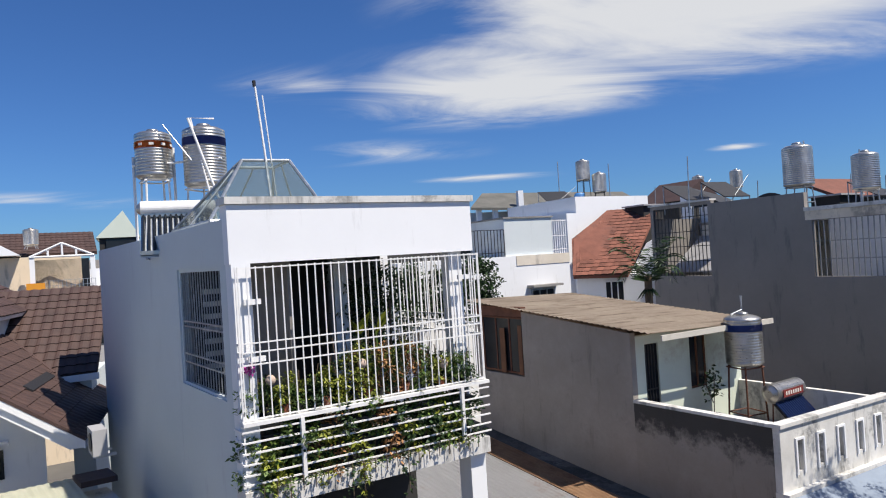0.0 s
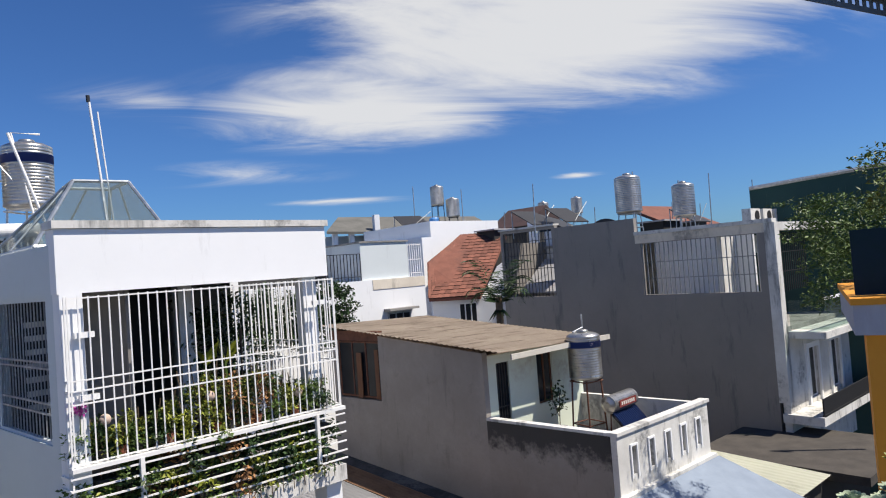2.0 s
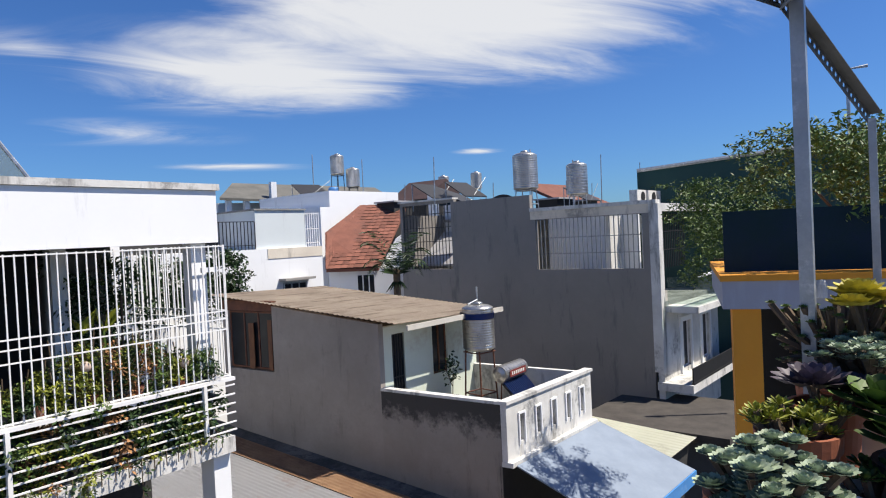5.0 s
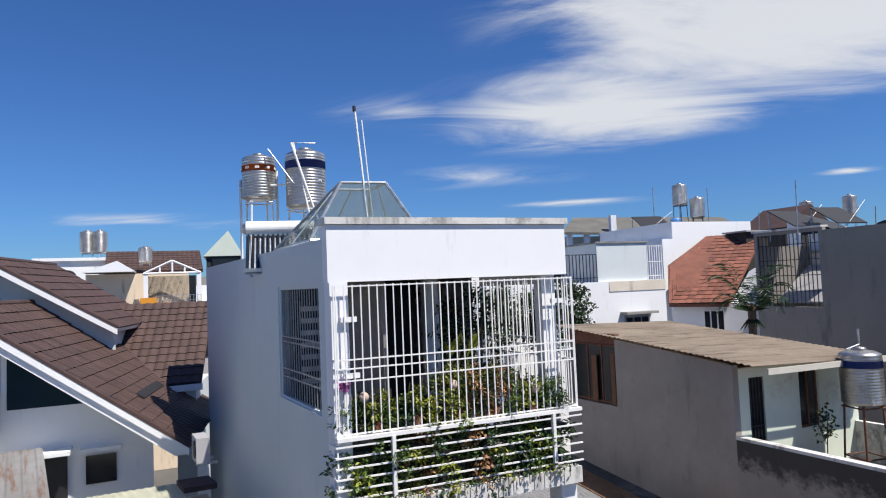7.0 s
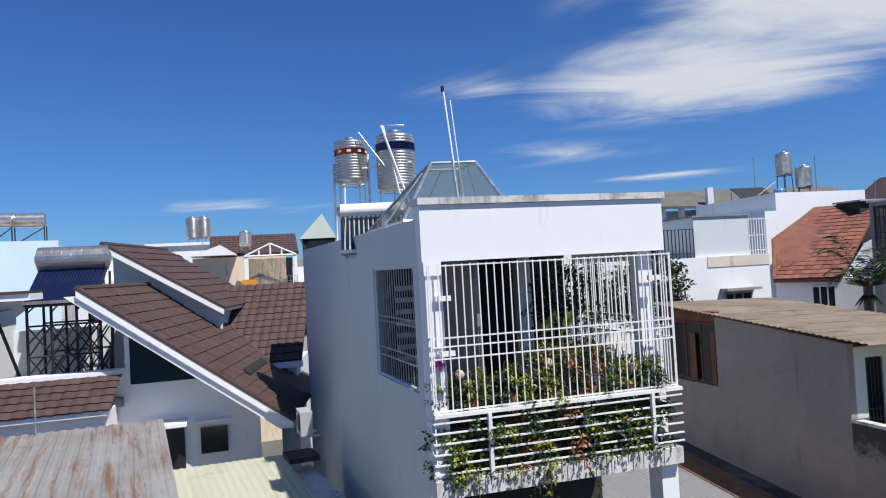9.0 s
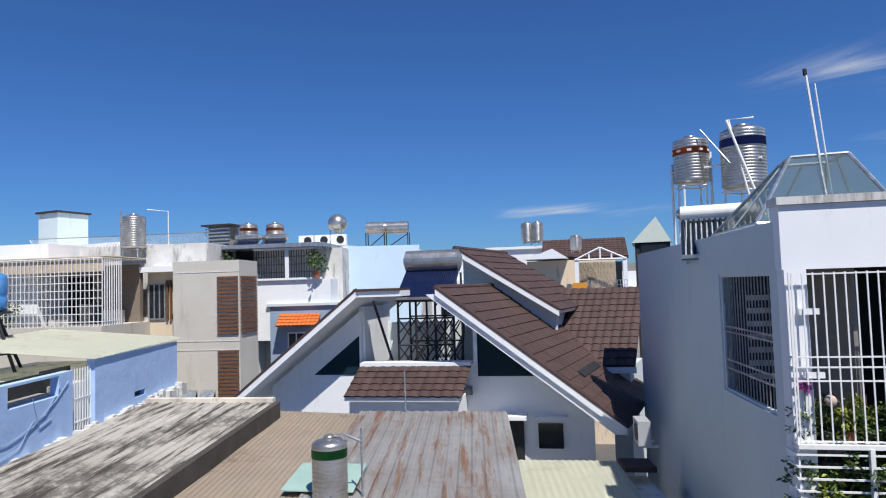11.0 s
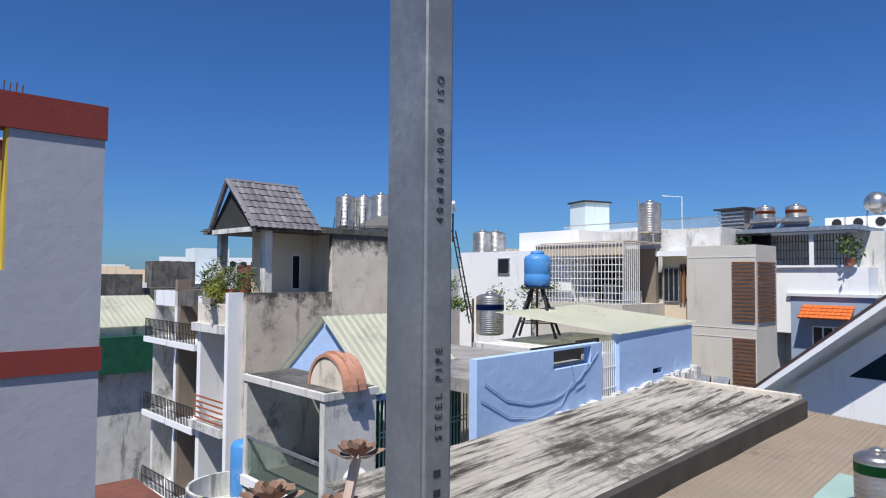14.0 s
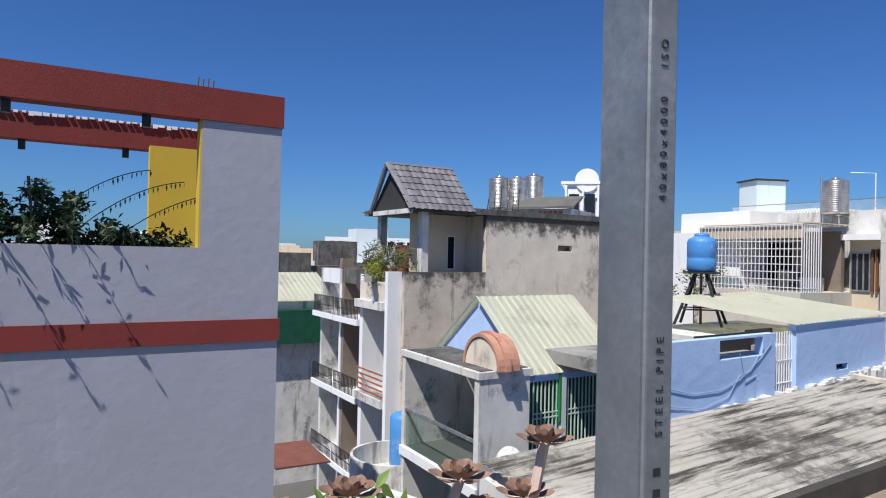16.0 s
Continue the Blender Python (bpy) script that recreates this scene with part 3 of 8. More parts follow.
def tin_roof(name, lot, o, ex, ey, material, label, parent=None, **kw):
    """A corrugated roof sheet as a part of a house."""
    bm = corrugated(o, ex, ey, **kw)
    return part(name, bm, material, parent, label, lot)


def solar_heater(x, y, z, turn, width, label, tank_r=0.2, tubes=16, tube_len=1.5, tilt=35, steel_legs=None, drum_m=None, tube_m=None):
    """A solar water heater: a lying drum over a slope of dark glass tubes; its tubes fall towards its own -y."""
    t = stand_alone("solar_water_heater", x, y, z, label, "solar water heater", "solar water heaters", turn)
    c, s = math.cos(radians(tilt)), math.sin(radians(tilt))
    top = Vector((0, 0, tube_len * s + 0.15))
    bm = bmesh.new()
    rod(bm, (-width / 2, 0.05, top.z + tank_r * 0.7), (width / 2, 0.05, top.z + tank_r * 0.7), tank_r, 24)
    part("drum", bm, drum_m or steel, t)
    for e in (-1, 1):
        bm = bmesh.new()
        rod(bm, (e * width / 2, 0.05, top.z + tank_r * 0.7), (e * (width / 2 + 0.07), 0.05, top.z + tank_r * 0.7), tank_r * 0.9, 24, tank_r * 0.45)
        part("end_cap", bm, steel, t)
    for k in range(7):
        xx = -width / 2 + width * (k + 0.5) / 7
        bm = bmesh.new()
        rod(bm, (xx - 0.01, 0.05, top.z + tank_r * 0.7), (xx + 0.01, 0.05, top.z + tank_r * 0.7), tank_r * 1.02, 24)
        part("rib", bm, drum_m or steel, t)
    for k in range(tubes):
        xx = -width / 2 + width * (k + 0.5) / tubes
        part("tube", rods(0.026, ((xx, -tube_len * c, 0.12), (xx, 0, top.z)), n=6), tube_m or solar, t)
    bm = bmesh.new()
    prism(bm, [(-width / 2, -tube_len * c, 0.06), (width / 2, -tube_len * c, 0.06), (width / 2, 0, top.z - 0.06), (-width / 2, 0, top.z - 0.06)], (0, 0, -0.02))
    part("back_sheet", bm, galv if tube_m else black, t)
    part("manifold", boxes((-width / 2, width / 2, -0.05, 0.05, top.z - 0.06, top.z + 0.04)), steel, t)
    part("foot_rail", boxes((-width / 2, width / 2, -tube_len * c - 0.04, -tube_len * c + 0.02, 0.08, 0.15)), steel, t)
    m = steel_legs or galv
    for xx in (-width / 2 + 0.1, width / 2 - 0.1):
        part("leg", rods(0.018, ((xx, -tube_len * c, 0), (xx, 0, top.z)), ((xx, 0.1, 0), (xx, 0.05, top.z + 0.05)), ((xx, -tube_len * c, 0.02), (xx, 0.1, 0.02)), n=6), m, t)
    return t


def grille(parent, lot, along, s0, s1, c, z0, z1, step, rails, material, r=0.009, name="bar", rail_r=0.012):
    """Upright bars, each a part, and level rails between s0 and s1 at the line c."""
    n = max(2, round((s1 - s0) / step))
    me = None
    for i in range(n + 1):
        s = s0 + (s1 - s0) * i / n
        a, b = (s, c) if along == "a" else (c, s)
        if me is None:
            bm = boxes((-r, r, -r, r, z0, z1))
            first = part(name, bm, material, parent)
            me = first.data
            ob = first
        else:
            ob = new(name, me)
            ob.parent = parent
        ob.location = lot.m @ Vector((a, b, 0))
        ob.rotation_euler = (0, 0, radians(90 - lot.across))
    for z in rails:
        bm = boxes((s0, s1, c - rail_r, c + rail_r, z - rail_r, z + rail_r) if along == "a" else (c - rail_r, c + rail_r, s0, s1, z - rail_r, z + rail_r))
        part("rail", bm, material, parent, lot=lot)


def window(parent, lot, along, s0, s1, c, z0, z1, frame_m, pane_m, mullions=1, bars=0, depth=0.05, name="window"):
    """A frame with panes set into a hole, at the line c."""
    def bx(p0, p1, q0, q1, za, zb):
        return (p0, p1, q0, q1, za, zb) if along == "a" else (q0, q1, p0, p1, za, zb)
    w = 0.045
    d = depth / 2
    cell = (s1 - s0 - w) / (mullions + 1)
    gaps = [(s0 + w + cell * k, s0 + cell * (k + 1), z0 + w, z1 - w) for k in range(mullions + 1)]
    win = part(name, wall(bmesh.new(), along, s0, s1, c - d, c + d, z0, z1, gaps), frame_m, parent, lot=lot)
    for k in range(mullions + 1):
        a = s0 + (s1 - s0) * k / (mullions + 1) + w * 0.6
        b = s0 + (s1 - s0) * (k + 1) / (mullions + 1) - w * 0.6
        part("pane", boxes(bx(a, b, c - 0.006, c + 0.006, z0 + w, z1 - w)), pane_m, win, lot=lot)
    return win


# ---- white house with the planted balcony ----
WH = Lot(-2.72, 8.13, 58, -37)
house = WH.thing("white_house", "white three-storey house with a caged balcony full of plants", "house")
bm = bmesh.new()
wall(bm, "b", 0.22, 9.8, 0.0, 0.16, 0.0, 11.15, [(0.48, 2.66, 8.69, 10.52)])
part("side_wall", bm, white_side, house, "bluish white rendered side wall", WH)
bm = bmesh.new()
wall(bm, "b", 2.6, 9.8, 3.62, 3.78, 0.0, 11.15)
part("party_wall", bm, white, house, lot=WH)
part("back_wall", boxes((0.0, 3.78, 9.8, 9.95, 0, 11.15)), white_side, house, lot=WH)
part("fascia", boxes((-0.02, 3.78, 0.0, 0.2, 10.54, 11.32)), white, house, "broad white parapet above the balcony", WH)
part("coping", boxes((-0.05, 3.82, -0.04, 0.3, 11.325, 11.42)), white_old, house, "weathered white coping", WH)
part("roof_slab", boxes((0.16, 3.62, 0.2, 9.8, 10.56, 10.72)), concrete, house, lot=WH)
part("parapet_return", boxes((0.0, 0.16, 0.2, 0.34, 11.152, 11.324)), white, house, lot=WH)
part("floor_slab", boxes((0.17, 3.6, 0.23, 9.8, 7.36, 7.6)), concrete, house, lot=WH)
part("balcony_edge", boxes((-0.02, 3.8, -0.12, 0.215, 7.36, 7.6)), white_old, house, "white balcony edge with drip marks", WH)
# grey floor layer added so the balcony interior reads as shaded
part("floor_tiles", boxes((0.17, 3.6, 0.02, 2.4, 7.604, 7.62)), slate_grey, house, lot=WH)
# near-black wall holds the shade of the open lower storey in its colour
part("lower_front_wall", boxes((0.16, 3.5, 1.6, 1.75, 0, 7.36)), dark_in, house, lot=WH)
part("pier", boxes((3.5, 3.78, 0.0, 0.3, 0.0, 7.36)), white, house, lot=WH)
part("pier", boxes((0.0, 0.25, 0.0, 0.219, 0.0, 10.54)), white, house, lot=WH)
part("pier", boxes((3.42, 3.66, 0.15, 0.35, 7.6, 10.54)), white, house, lot=WH)
part("column", boxes((2.18, 2.4, 1.6, 1.8, 7.6, 10.56)), white, house, lot=WH)
# room walls coloured near-black for the dim interior behind the bars
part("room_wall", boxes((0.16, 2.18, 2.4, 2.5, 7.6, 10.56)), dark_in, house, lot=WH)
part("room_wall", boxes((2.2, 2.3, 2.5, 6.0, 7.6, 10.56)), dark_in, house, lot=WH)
for k in range(7):
    part("louvre", boxes((0.3, 0.85, 2.33, 2.39, 8.9 + k * 0.2, 8.98 + k * 0.2)), white_old, house, lot=WH)
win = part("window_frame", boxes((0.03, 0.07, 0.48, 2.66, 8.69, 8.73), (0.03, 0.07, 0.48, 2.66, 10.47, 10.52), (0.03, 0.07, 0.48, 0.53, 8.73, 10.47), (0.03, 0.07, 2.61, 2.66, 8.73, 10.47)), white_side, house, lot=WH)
grille(win, WH, "b", 0.56, 2.58, 0.05, 8.73, 10.47, 0.125, (9.05, 9.18, 9.62, 9.7), galv, r=0.007)
part("blind_wall", boxes((0.9, 0.95, 0.4, 2.4, 7.6, 10.55)), slate_grey, house, lot=WH)
grille(house, WH, "a", 0.05, 3.78, -0.08, 8.5, 10.5, 0.118, (10.48, 9.5, 9.38, 9.22, 8.52), bar_white, r=0.008, rail_r=0.009)
grille(house, WH, "b", -0.08, 0.2, 0.02, 7.55, 10.5, 0.09, (9.5, 9.38, 8.52), bar_white, r=0.0095)
grille(house, WH, "b", -0.08, 2.5, 3.8, 8.5, 10.5, 0.12, (10.48, 9.5, 9.38, 9.22, 8.52), bar_white, r=0.008)
for z in (8.36, 8.22, 8.08, 7.94, 7.8, 7.68):
    part("rail", boxes((0.0, 3.84, -0.12, -0.1, z, z + 0.022)), bar_white, house, lot=WH)
    part("rail", boxes((-0.02, 0.0, -0.12, 0.2, z, z + 0.022)), bar_white, house, lot=WH)
part("ledge", boxes((0.0, 3.84, -0.14, 0.1, 8.44, 8.49)), bar_white, house, lot=WH)
for a in (0.75, 3.3):
    part("post", boxes((a, a + 0.05, -0.15, -0.1, 7.6, 8.45)), bar_white, house, lot=WH)
# black trough and shelves added to darken the space behind the lower rails
part("plant_trough", boxes((0.1, 3.62, 0.14, 0.42, 7.62, 7.95)), black, house, "black trough added for the shade behind the rails", WH)
part("plant_shelf", boxes((0.3, 3.62, 0.0, 0.42, 8.2, 8.26)), black, house, "black shelf added for the shade behind the rails", WH)
part("plant_shelf", boxes((0.05, 3.62, 0.0, 0.42, 8.46, 8.49)), black, house, lot=WH)
for z, a in ((10.0, 0.12), (9.25, 0.14), (10.1, 3.44)):
    part("bracket", boxes((a, a + 0.22, -0.07, -0.02, z, z + 0.07)), bar_white, house, lot=WH)

# ---- grey shed house with the tank terrace ----
SH = Lot(5.69, 11.45, 61, -35)
shed = SH.thing("grey_house", "low grey rendered house with a walled terrace and tin roof", "house")
bm = bmesh.new()
wall(bm, "b", 3.2, 8.7, 0.0, 0.15, 0.0, 8.52, [(6.7, 8.45, 7.16, 8.52)])
part("side_wall", bm, render_grey, shed, "bare grey rendered side wall", SH)
bm = bmesh.new()
prism(bm, [(0, 3.2, 8.52), (0, 6.7, 8.52), (0, 6.7, 8.86), (0, 3.2, 8.5)], (0.15, 0, 0))
part("gable_strip", bm, render_grey, shed, lot=SH)
part("lintel", boxes((0.0, 0.15, 6.7, 8.7, 8.72, 8.98)), rust, shed, lot=SH)
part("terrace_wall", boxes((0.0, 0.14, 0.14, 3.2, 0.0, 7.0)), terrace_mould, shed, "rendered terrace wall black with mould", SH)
part("terrace_coping", boxes((-0.015, 0.17, 0.0, 3.2, 7.0, 7.06)), white_old, shed, lot=SH)
holes = [(0.45 + k * 0.64, 0.63 + k * 0.64, 6.15, 6.72) for k in range(5)]
bm = bmesh.new()
wall(bm, "a", 0.0, 3.6, 0.0, 0.13, 5.85, 7.0, holes)
part("front_parapet", bm, white_old, shed, "white parapet pierced by five slots", SH)
part("front_coping", boxes((-0.03, 3.64, -0.04, 0.17, 7.005, 7.075)), white_old, shed, lot=SH)
part("front_ledge", boxes((-0.02, 3.64, -0.12, 0.13, 5.75, 5.85)), white_old, shed, lot=SH)
for h in holes:
    part("slot_trim", boxes((h[0] - 0.04, h[0], -0.03, -0.001, h[2] - 0.05, h[3] + 0.04), (h[1], h[1] + 0.04, -0.03, -0.001, h[2] - 0.05, h[3] + 0.04), (h[0], h[1], -0.03, -0.001, h[3], h[3] + 0.04)), white, shed, lot=SH)
part("right_parapet", boxes((3.47, 3.6, 0.13, 3.2, 0.0, 7.0)), white_old, shed, lot=SH)
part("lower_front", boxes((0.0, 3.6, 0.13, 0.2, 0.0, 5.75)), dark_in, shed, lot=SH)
part("terrace_floor", boxes((0.14, 3.47, 0.13, 3.2, 6.0, 6.15)), concrete, shed, lot=SH)
bm = bmesh.new()
wall(bm, "a", 0.15, 3.6, 3.2, 3.34, 5.9, 8.42, [(0.42, 0.84, 6.15, 8.22), (1.84, 2.42, 7.02, 8.3)])
part("front_wall", bm, tin_green, shed, "pale green terrace wall", SH)
part("door", boxes((0.44, 0.82, 3.24, 3.28, 6.15, 8.2)), pane_dark, shed, "dark slatted door", SH)
grille(shed, SH, "a", 0.46, 0.8, 3.22, 6.2, 8.2, 0.08, (7.2,), black, r=0.008)
window(shed, SH, "a", 1.84, 2.42, 3.27, 7.02, 8.3, wood, pane_dark, 1)
part("right_wall", boxes((3.46, 3.6, 3.34, 8.7, 0, 8.4)), render_grey, shed, lot=SH)
part("rear_wall", boxes((0.15, 3.46, 8.56, 8.7, 0, 9.0)), render_grey, shed, lot=SH)
tin_roof("roof", SH, (-0.15, 2.5, 8.56), (0, 6.4, 0.58), (4.0, 0, -0.12), fibro_tan, "dusty brown corrugated roof", shed, pitch=0.16, amp=0.035)
part("eave_board", boxes((0.1, 3.8, 2.44, 2.48, 8.38, 8.5)), cream, shed, lot=SH)
window(shed, SH, "b", 6.72, 8.43, 0.08, 7.2, 8.7, rust, pane_dark, 2)
for k, (b, w) in enumerate(((6.72, 0.14), (7.4, 0.2))):
    part("shutter", boxes((-0.02, 0.0, b, b + w, 7.2, 8.5 - 0.1 * k)), wood, shed, "brown slatted shutter", SH)
awn = SH.thing("awning", "pale blue canvas awning dappled with leaf shade", "awning")
bm = bmesh.new()
prism(bm, [(0.1, -0.13, 5.75), (3.7, -0.13, 5.75), (3.75, -2.3, 4.9), (0.05, -2.3, 4.9)], (0, 0, 0.03))
part("canvas", bm, canvas, awn, lot=SH)
part("valance", boxes((0.05, 3.75, -2.33, -2.3, 4.65, 4.92)), blue_plastic, awn, lot=SH)

# ---- tall slate-grey house ----
GH = Lot(13.3, 16.25, 61, -30)
grey = GH.thing("slate_house", "tall slate-grey house with barred roof openings", "house")
bm = bmesh.new()
wall(bm, "b", 0.0, 4.3, 0.0, 0.18, 0.0, 11.2, [(0.22, 4.1, 9.16, 10.9)])
part("side_wall", bm, slate_grey, grey, "dark grey painted side wall", GH)
part("middle_wall", boxes((0.0, 0.18, 4.3, 7.7, 0.0, 11.8)), slate_grey, grey, lot=GH)
bm = bmesh.new()
wall(bm, "b", 7.7, 10.5, 0.0, 0.18, 0.0, 11.9, [(7.85, 10.36, 9.2, 11.78)])
part("far_wall", bm, slate_grey, grey, lot=GH)
part("side_trim", boxes((-0.004, 0.0, 0.0, 4.3, 10.92, 11.2)), mould_wall, grey, lot=GH)
part("roof_edge", boxes((-0.06, 0.3, -0.25, 4.3, 11.205, 11.32)), white_old, grey, lot=GH)
part("roof_edge", boxes((-0.06, 0.3, 7.7, 10.55, 11.905, 11.97)), white_old, grey, lot=GH)
part("corner_pier", boxes((-0.03, 0.3, -0.3, 0.0, 5.9, 11.2)), white_old, grey, lot=GH)
part("room_wall", boxes((1.3, 1.4, 0.9, 4.3, 7.9, 11.0)), white, grey, lot=GH)
part("roof_slab", boxes((2.4, 6.2, -0.2, 10.2, 11.1, 11.2)), concrete, grey, lot=GH)
part("shed_roof", prism(bmesh.new(), [(0.6, 8.0, 9.3), (2.4, 8.0, 10.6), (2.4, 10.2, 10.6), (0.6, 10.2, 9.3)], (0, 0, 0.06)), tin_grey, grey, "sloping grey sheet behind the bars", GH)
part("room_wall", boxes((2.6, 2.7, 7.0, 10.3, 7.9, 11.85)), white, grey, lot=GH)
part("terrace_floor", boxes((0.18, 6.4, -0.3, 10.3, 7.9, 8.1)), concrete, grey, lot=GH)
grille(grey, GH, "b", 0.24, 4.08, 0.05, 9.16, 10.9, 0.16, (9.7, 10.25), post_steel, r=0.014)
grille(grey, GH, "b", 7.87, 10.34, 0.05, 9.2, 11.78, 0.16, (9.75, 10.3, 10.85, 11.4), black, r=0.012)
part("rear_wall", boxes((0.18, 6.4, 10.35, 10.5, 0, 11.4)), slate_grey, grey, lot=GH)
part("right_wall", boxes((6.25, 6.4, 0, 10.35, 0, 11.2)), white_old, grey, lot=GH)
bm = bmesh.new()
wall(bm, "a", 0.0, 6.3, -0.3, -0.1, 4.0, 7.9, [(1.5, 2.35, 5.75, 7.3), (3.45, 4.3, 5.75, 7.3)])
part("front_wall", bm, white_old, grey, lot=GH)
for a in (1.5, 3.45):
    window(grey, GH, "a", a, a + 0.85, -0.2, 5.75, 7.3, white, pane_dark, 1)
    part("window_trim", boxes((a - 0.12, a, -0.36, -0.301, 5.6, 7.45), (a + 0.85, a + 0.97, -0.36, -0.301, 5.6, 7.45), (a, a + 0.85, -0.36, -0.301, 7.3, 7.45)), white, grey, lot=GH)
bm = bmesh.new()
wall(bm, "a", 0.3, 6.3, 1.5, 1.6, 8.1, 10.9, [(1.2, 3.2, 8.1, 10.3)])
part("upper_wall", bm, white_old, grey, lot=GH)
grille(grey, GH, "a", 0.3, 3.0, 0.0, 9.1, 10.9, 0.16, (10.3, 9.7), black, r=0.012)
part("front_beam", boxes((0.3, 6.3, -0.3, -0.05, 10.95, 11.2)), white_old, grey, lot=GH)
part("balcony_slab", boxes((0.3, 6.0, -1.3, -0.3, 7.75, 7.95)), white_old, grey, lot=GH)
part("balcony_pane", boxes((0.5, 5.6, -1.26, -1.24, 8.0, 8.85)), balcony_glass, grey, lot=GH)
part("balcony_pane", boxes((0.48, 0.5, -1.24, -0.3, 8.0, 8.85)), balcony_glass, grey, lot=GH)
part("balcony_rail", boxes((0.45, 5.7, -1.28, -1.22, 8.85, 8.92)), white, grey, lot=GH)
part("lower_slab", boxes((-0.1, 6.6, -1.2, -0.1, 5.35, 5.6)), white_old, grey, lot=GH)
part("lower_rail", boxes((0.0, 6.4, -1.2, -1.12, 5.6, 5.66), (0.0, 6.4, -1.18, -1.14, 5.66, 6.1)), black, grey, lot=GH)
part("lower_front", boxes((0.2, 6.2, -0.1, 0.0, 0, 5.35)), dark_in, grey, lot=GH)
annex = Lot(11.2, 12.6, 61, -30).thing("low_annex", "low annex with a cream tin roof and dark canopy", "house")
AX = Lot(11.2, 12.6, 61, -30)
part("body", boxes((-1.6, 4.0, 0.2, 3.2, 0, 4.8)), dark_in, annex, lot=AX)
tin_roof("roof", AX, (-1.7, 0.0, 5.0), (2.4, 0, 0.0), (0, 5.5, 0.3), tin_cream, "cream tin roof", annex, pitch=0.2, amp=0.02)
part("canopy", boxes((0.75, 4.6, -0.8, 3.4, 4.85, 5.06)), kerb_dark, annex, "stained dark flat canopy", AX)

# ---- villa with brown tiles ----
VI = Lot(-15.68, 8.16, 57, -33)
villa = VI.thing("villa", "white villa with steep brown tiled gables", "house")
bm = bmesh.new()
prism(bm, [(0.55, 0.6, 0), (8.9, 0.6, 0), (8.9, 0.6, 7.5), (6.0, 0.6, 9.75), (6.0, 0.6, 8.55), (3.05, 0.6, 8.55), (3.05, 0.6, 9.95), (0.55, 0.6, 8.0)], (0, 0.2, 0))
part("gable_wall", bm, white, villa, "white gable wall", VI)
part("side_wall", boxes((8.75, 8.9, 0.8, 9.0, 0, 7.15)), white_side, villa, lot=VI)
part("side_wall", boxes((0.55, 0.7, 0.8, 9.0, 0, 8.0)), white, villa, lot=VI)
part("recess_wall", boxes((2.95, 3.1, 0.8, 3.2, 7.0, 10.05)), white, villa, lot=VI)
part("recess_wall", boxes((5.95, 6.1, 0.8, 3.2, 7.0, 9.5)), white_side, villa, lot=VI)
part("recess_back", boxes((3.1, 5.95, 3.0, 3.2, 7.0, 9.5)), white_side, villa, lot=VI)
part("recess_floor", boxes((3.1, 5.95, 0.45, 3.0, 7.8, 8.0)), concrete, villa, lot=VI)
for pts in ([(1.75, 0.58, 8.3), (3.0, 0.58, 8.3), (3.0, 0.58, 9.3)], [(6.1, 0.58, 8.25), (7.5, 0.58, 8.25), (6.1, 0.58, 9.35)]):
    bm = bmesh.new()
    prism(bm, pts, (0, 0.03, 0))
    part("gable_window", bm, blue_pane, villa, "dark triangular gable window", VI)


def slope(parent, lot, a0, z0, a1, z1, b0, b1, material, name="roof_slope", label="", verge=True, keep=None, w=0.3, h=0.33):
    """A tiled roof plane that rises from a0 to a1 between b0 and b1, with its board, tiles, verge trim and ridge."""
    s = Vector((a1 - a0, 0, z1 - z0))
    n = Vector((-(z1 - z0), 0, a1 - a0)).normalized()
    n = -n if n.z < 0 else n
    bm = bmesh.new()
    prism(bm, [(a0, b0, z0), (a1, b0, z1), (a1, b1, z1), (a0, b1, z0)], -n * 0.12)
    deck = part(name, bm, material if keep else white, parent, label, lot)
    vs, fs = tiles((a0, b0, z0), (0, b1 - b0, 0), s, w, h, keep=keep)
    raw_part("tiles", [lot.m @ (v + n * 0.012) for v in vs], fs, material, deck, kind="stuff", edge=tile_edge)
    if verge:
        bm = bmesh.new()
        for b in (b0,):
            prism(bm, [(a0, b - 0.06, z0 - 0.16), (a1, b - 0.06, z1 - 0.16), (a1, b - 0.06, z1 + 0.0), (a0, b - 0.06, z0 + 0.0)], (0, 0.055, 0))
        part("bargeboard", bm, white, deck, "white bargeboard", lot)
        bm = bmesh.new()
        prism(bm, [(a0, b0 - 0.07, z0 + 0.005), (a1, b0 - 0.07, z1 + 0.005), (a1, b0 - 0.07, z1 + 0.08), (a0, b0 - 0.07, z0 + 0.08)], (0, 0.16, 0))
        part("verge_tiles", bm, material, deck, lot=lot)
    return deck


VR = Lot(-15.68, 8.16, 57, -20.5)
near_slope = slope(villa, VR, 9.69, 7.2, 5.36, 10.476, -0.36, 4.9, tile_brown, label="brown tiled slope over the right gable", keep=lambda s, t: s > 0.86)
part("near_ridge", rods(0.07, ((5.36, -0.36, 10.5), (5.36, 3.7, 10.5)), n=8), tile_brown, villa, lot=VR)
part("soffit", prism(bmesh.new(), [(9.69, -0.36, 7.06), (5.36, -0.36, 10.34), (5.1, -0.36, 10.34), (9.4, -0.36, 7.06)], (0, 1.0, 0)), white, villa, lot=VR)
slope(villa, VI, -0.3, 7.6, 3.27, 10.46, -0.35, 4.8, tile_brown, label="brown tiled slope over the left gable")
part("flat_cap", boxes((3.27, 4.4, -0.35, 0.6, 10.32, 10.46)), white, villa, lot=VI)
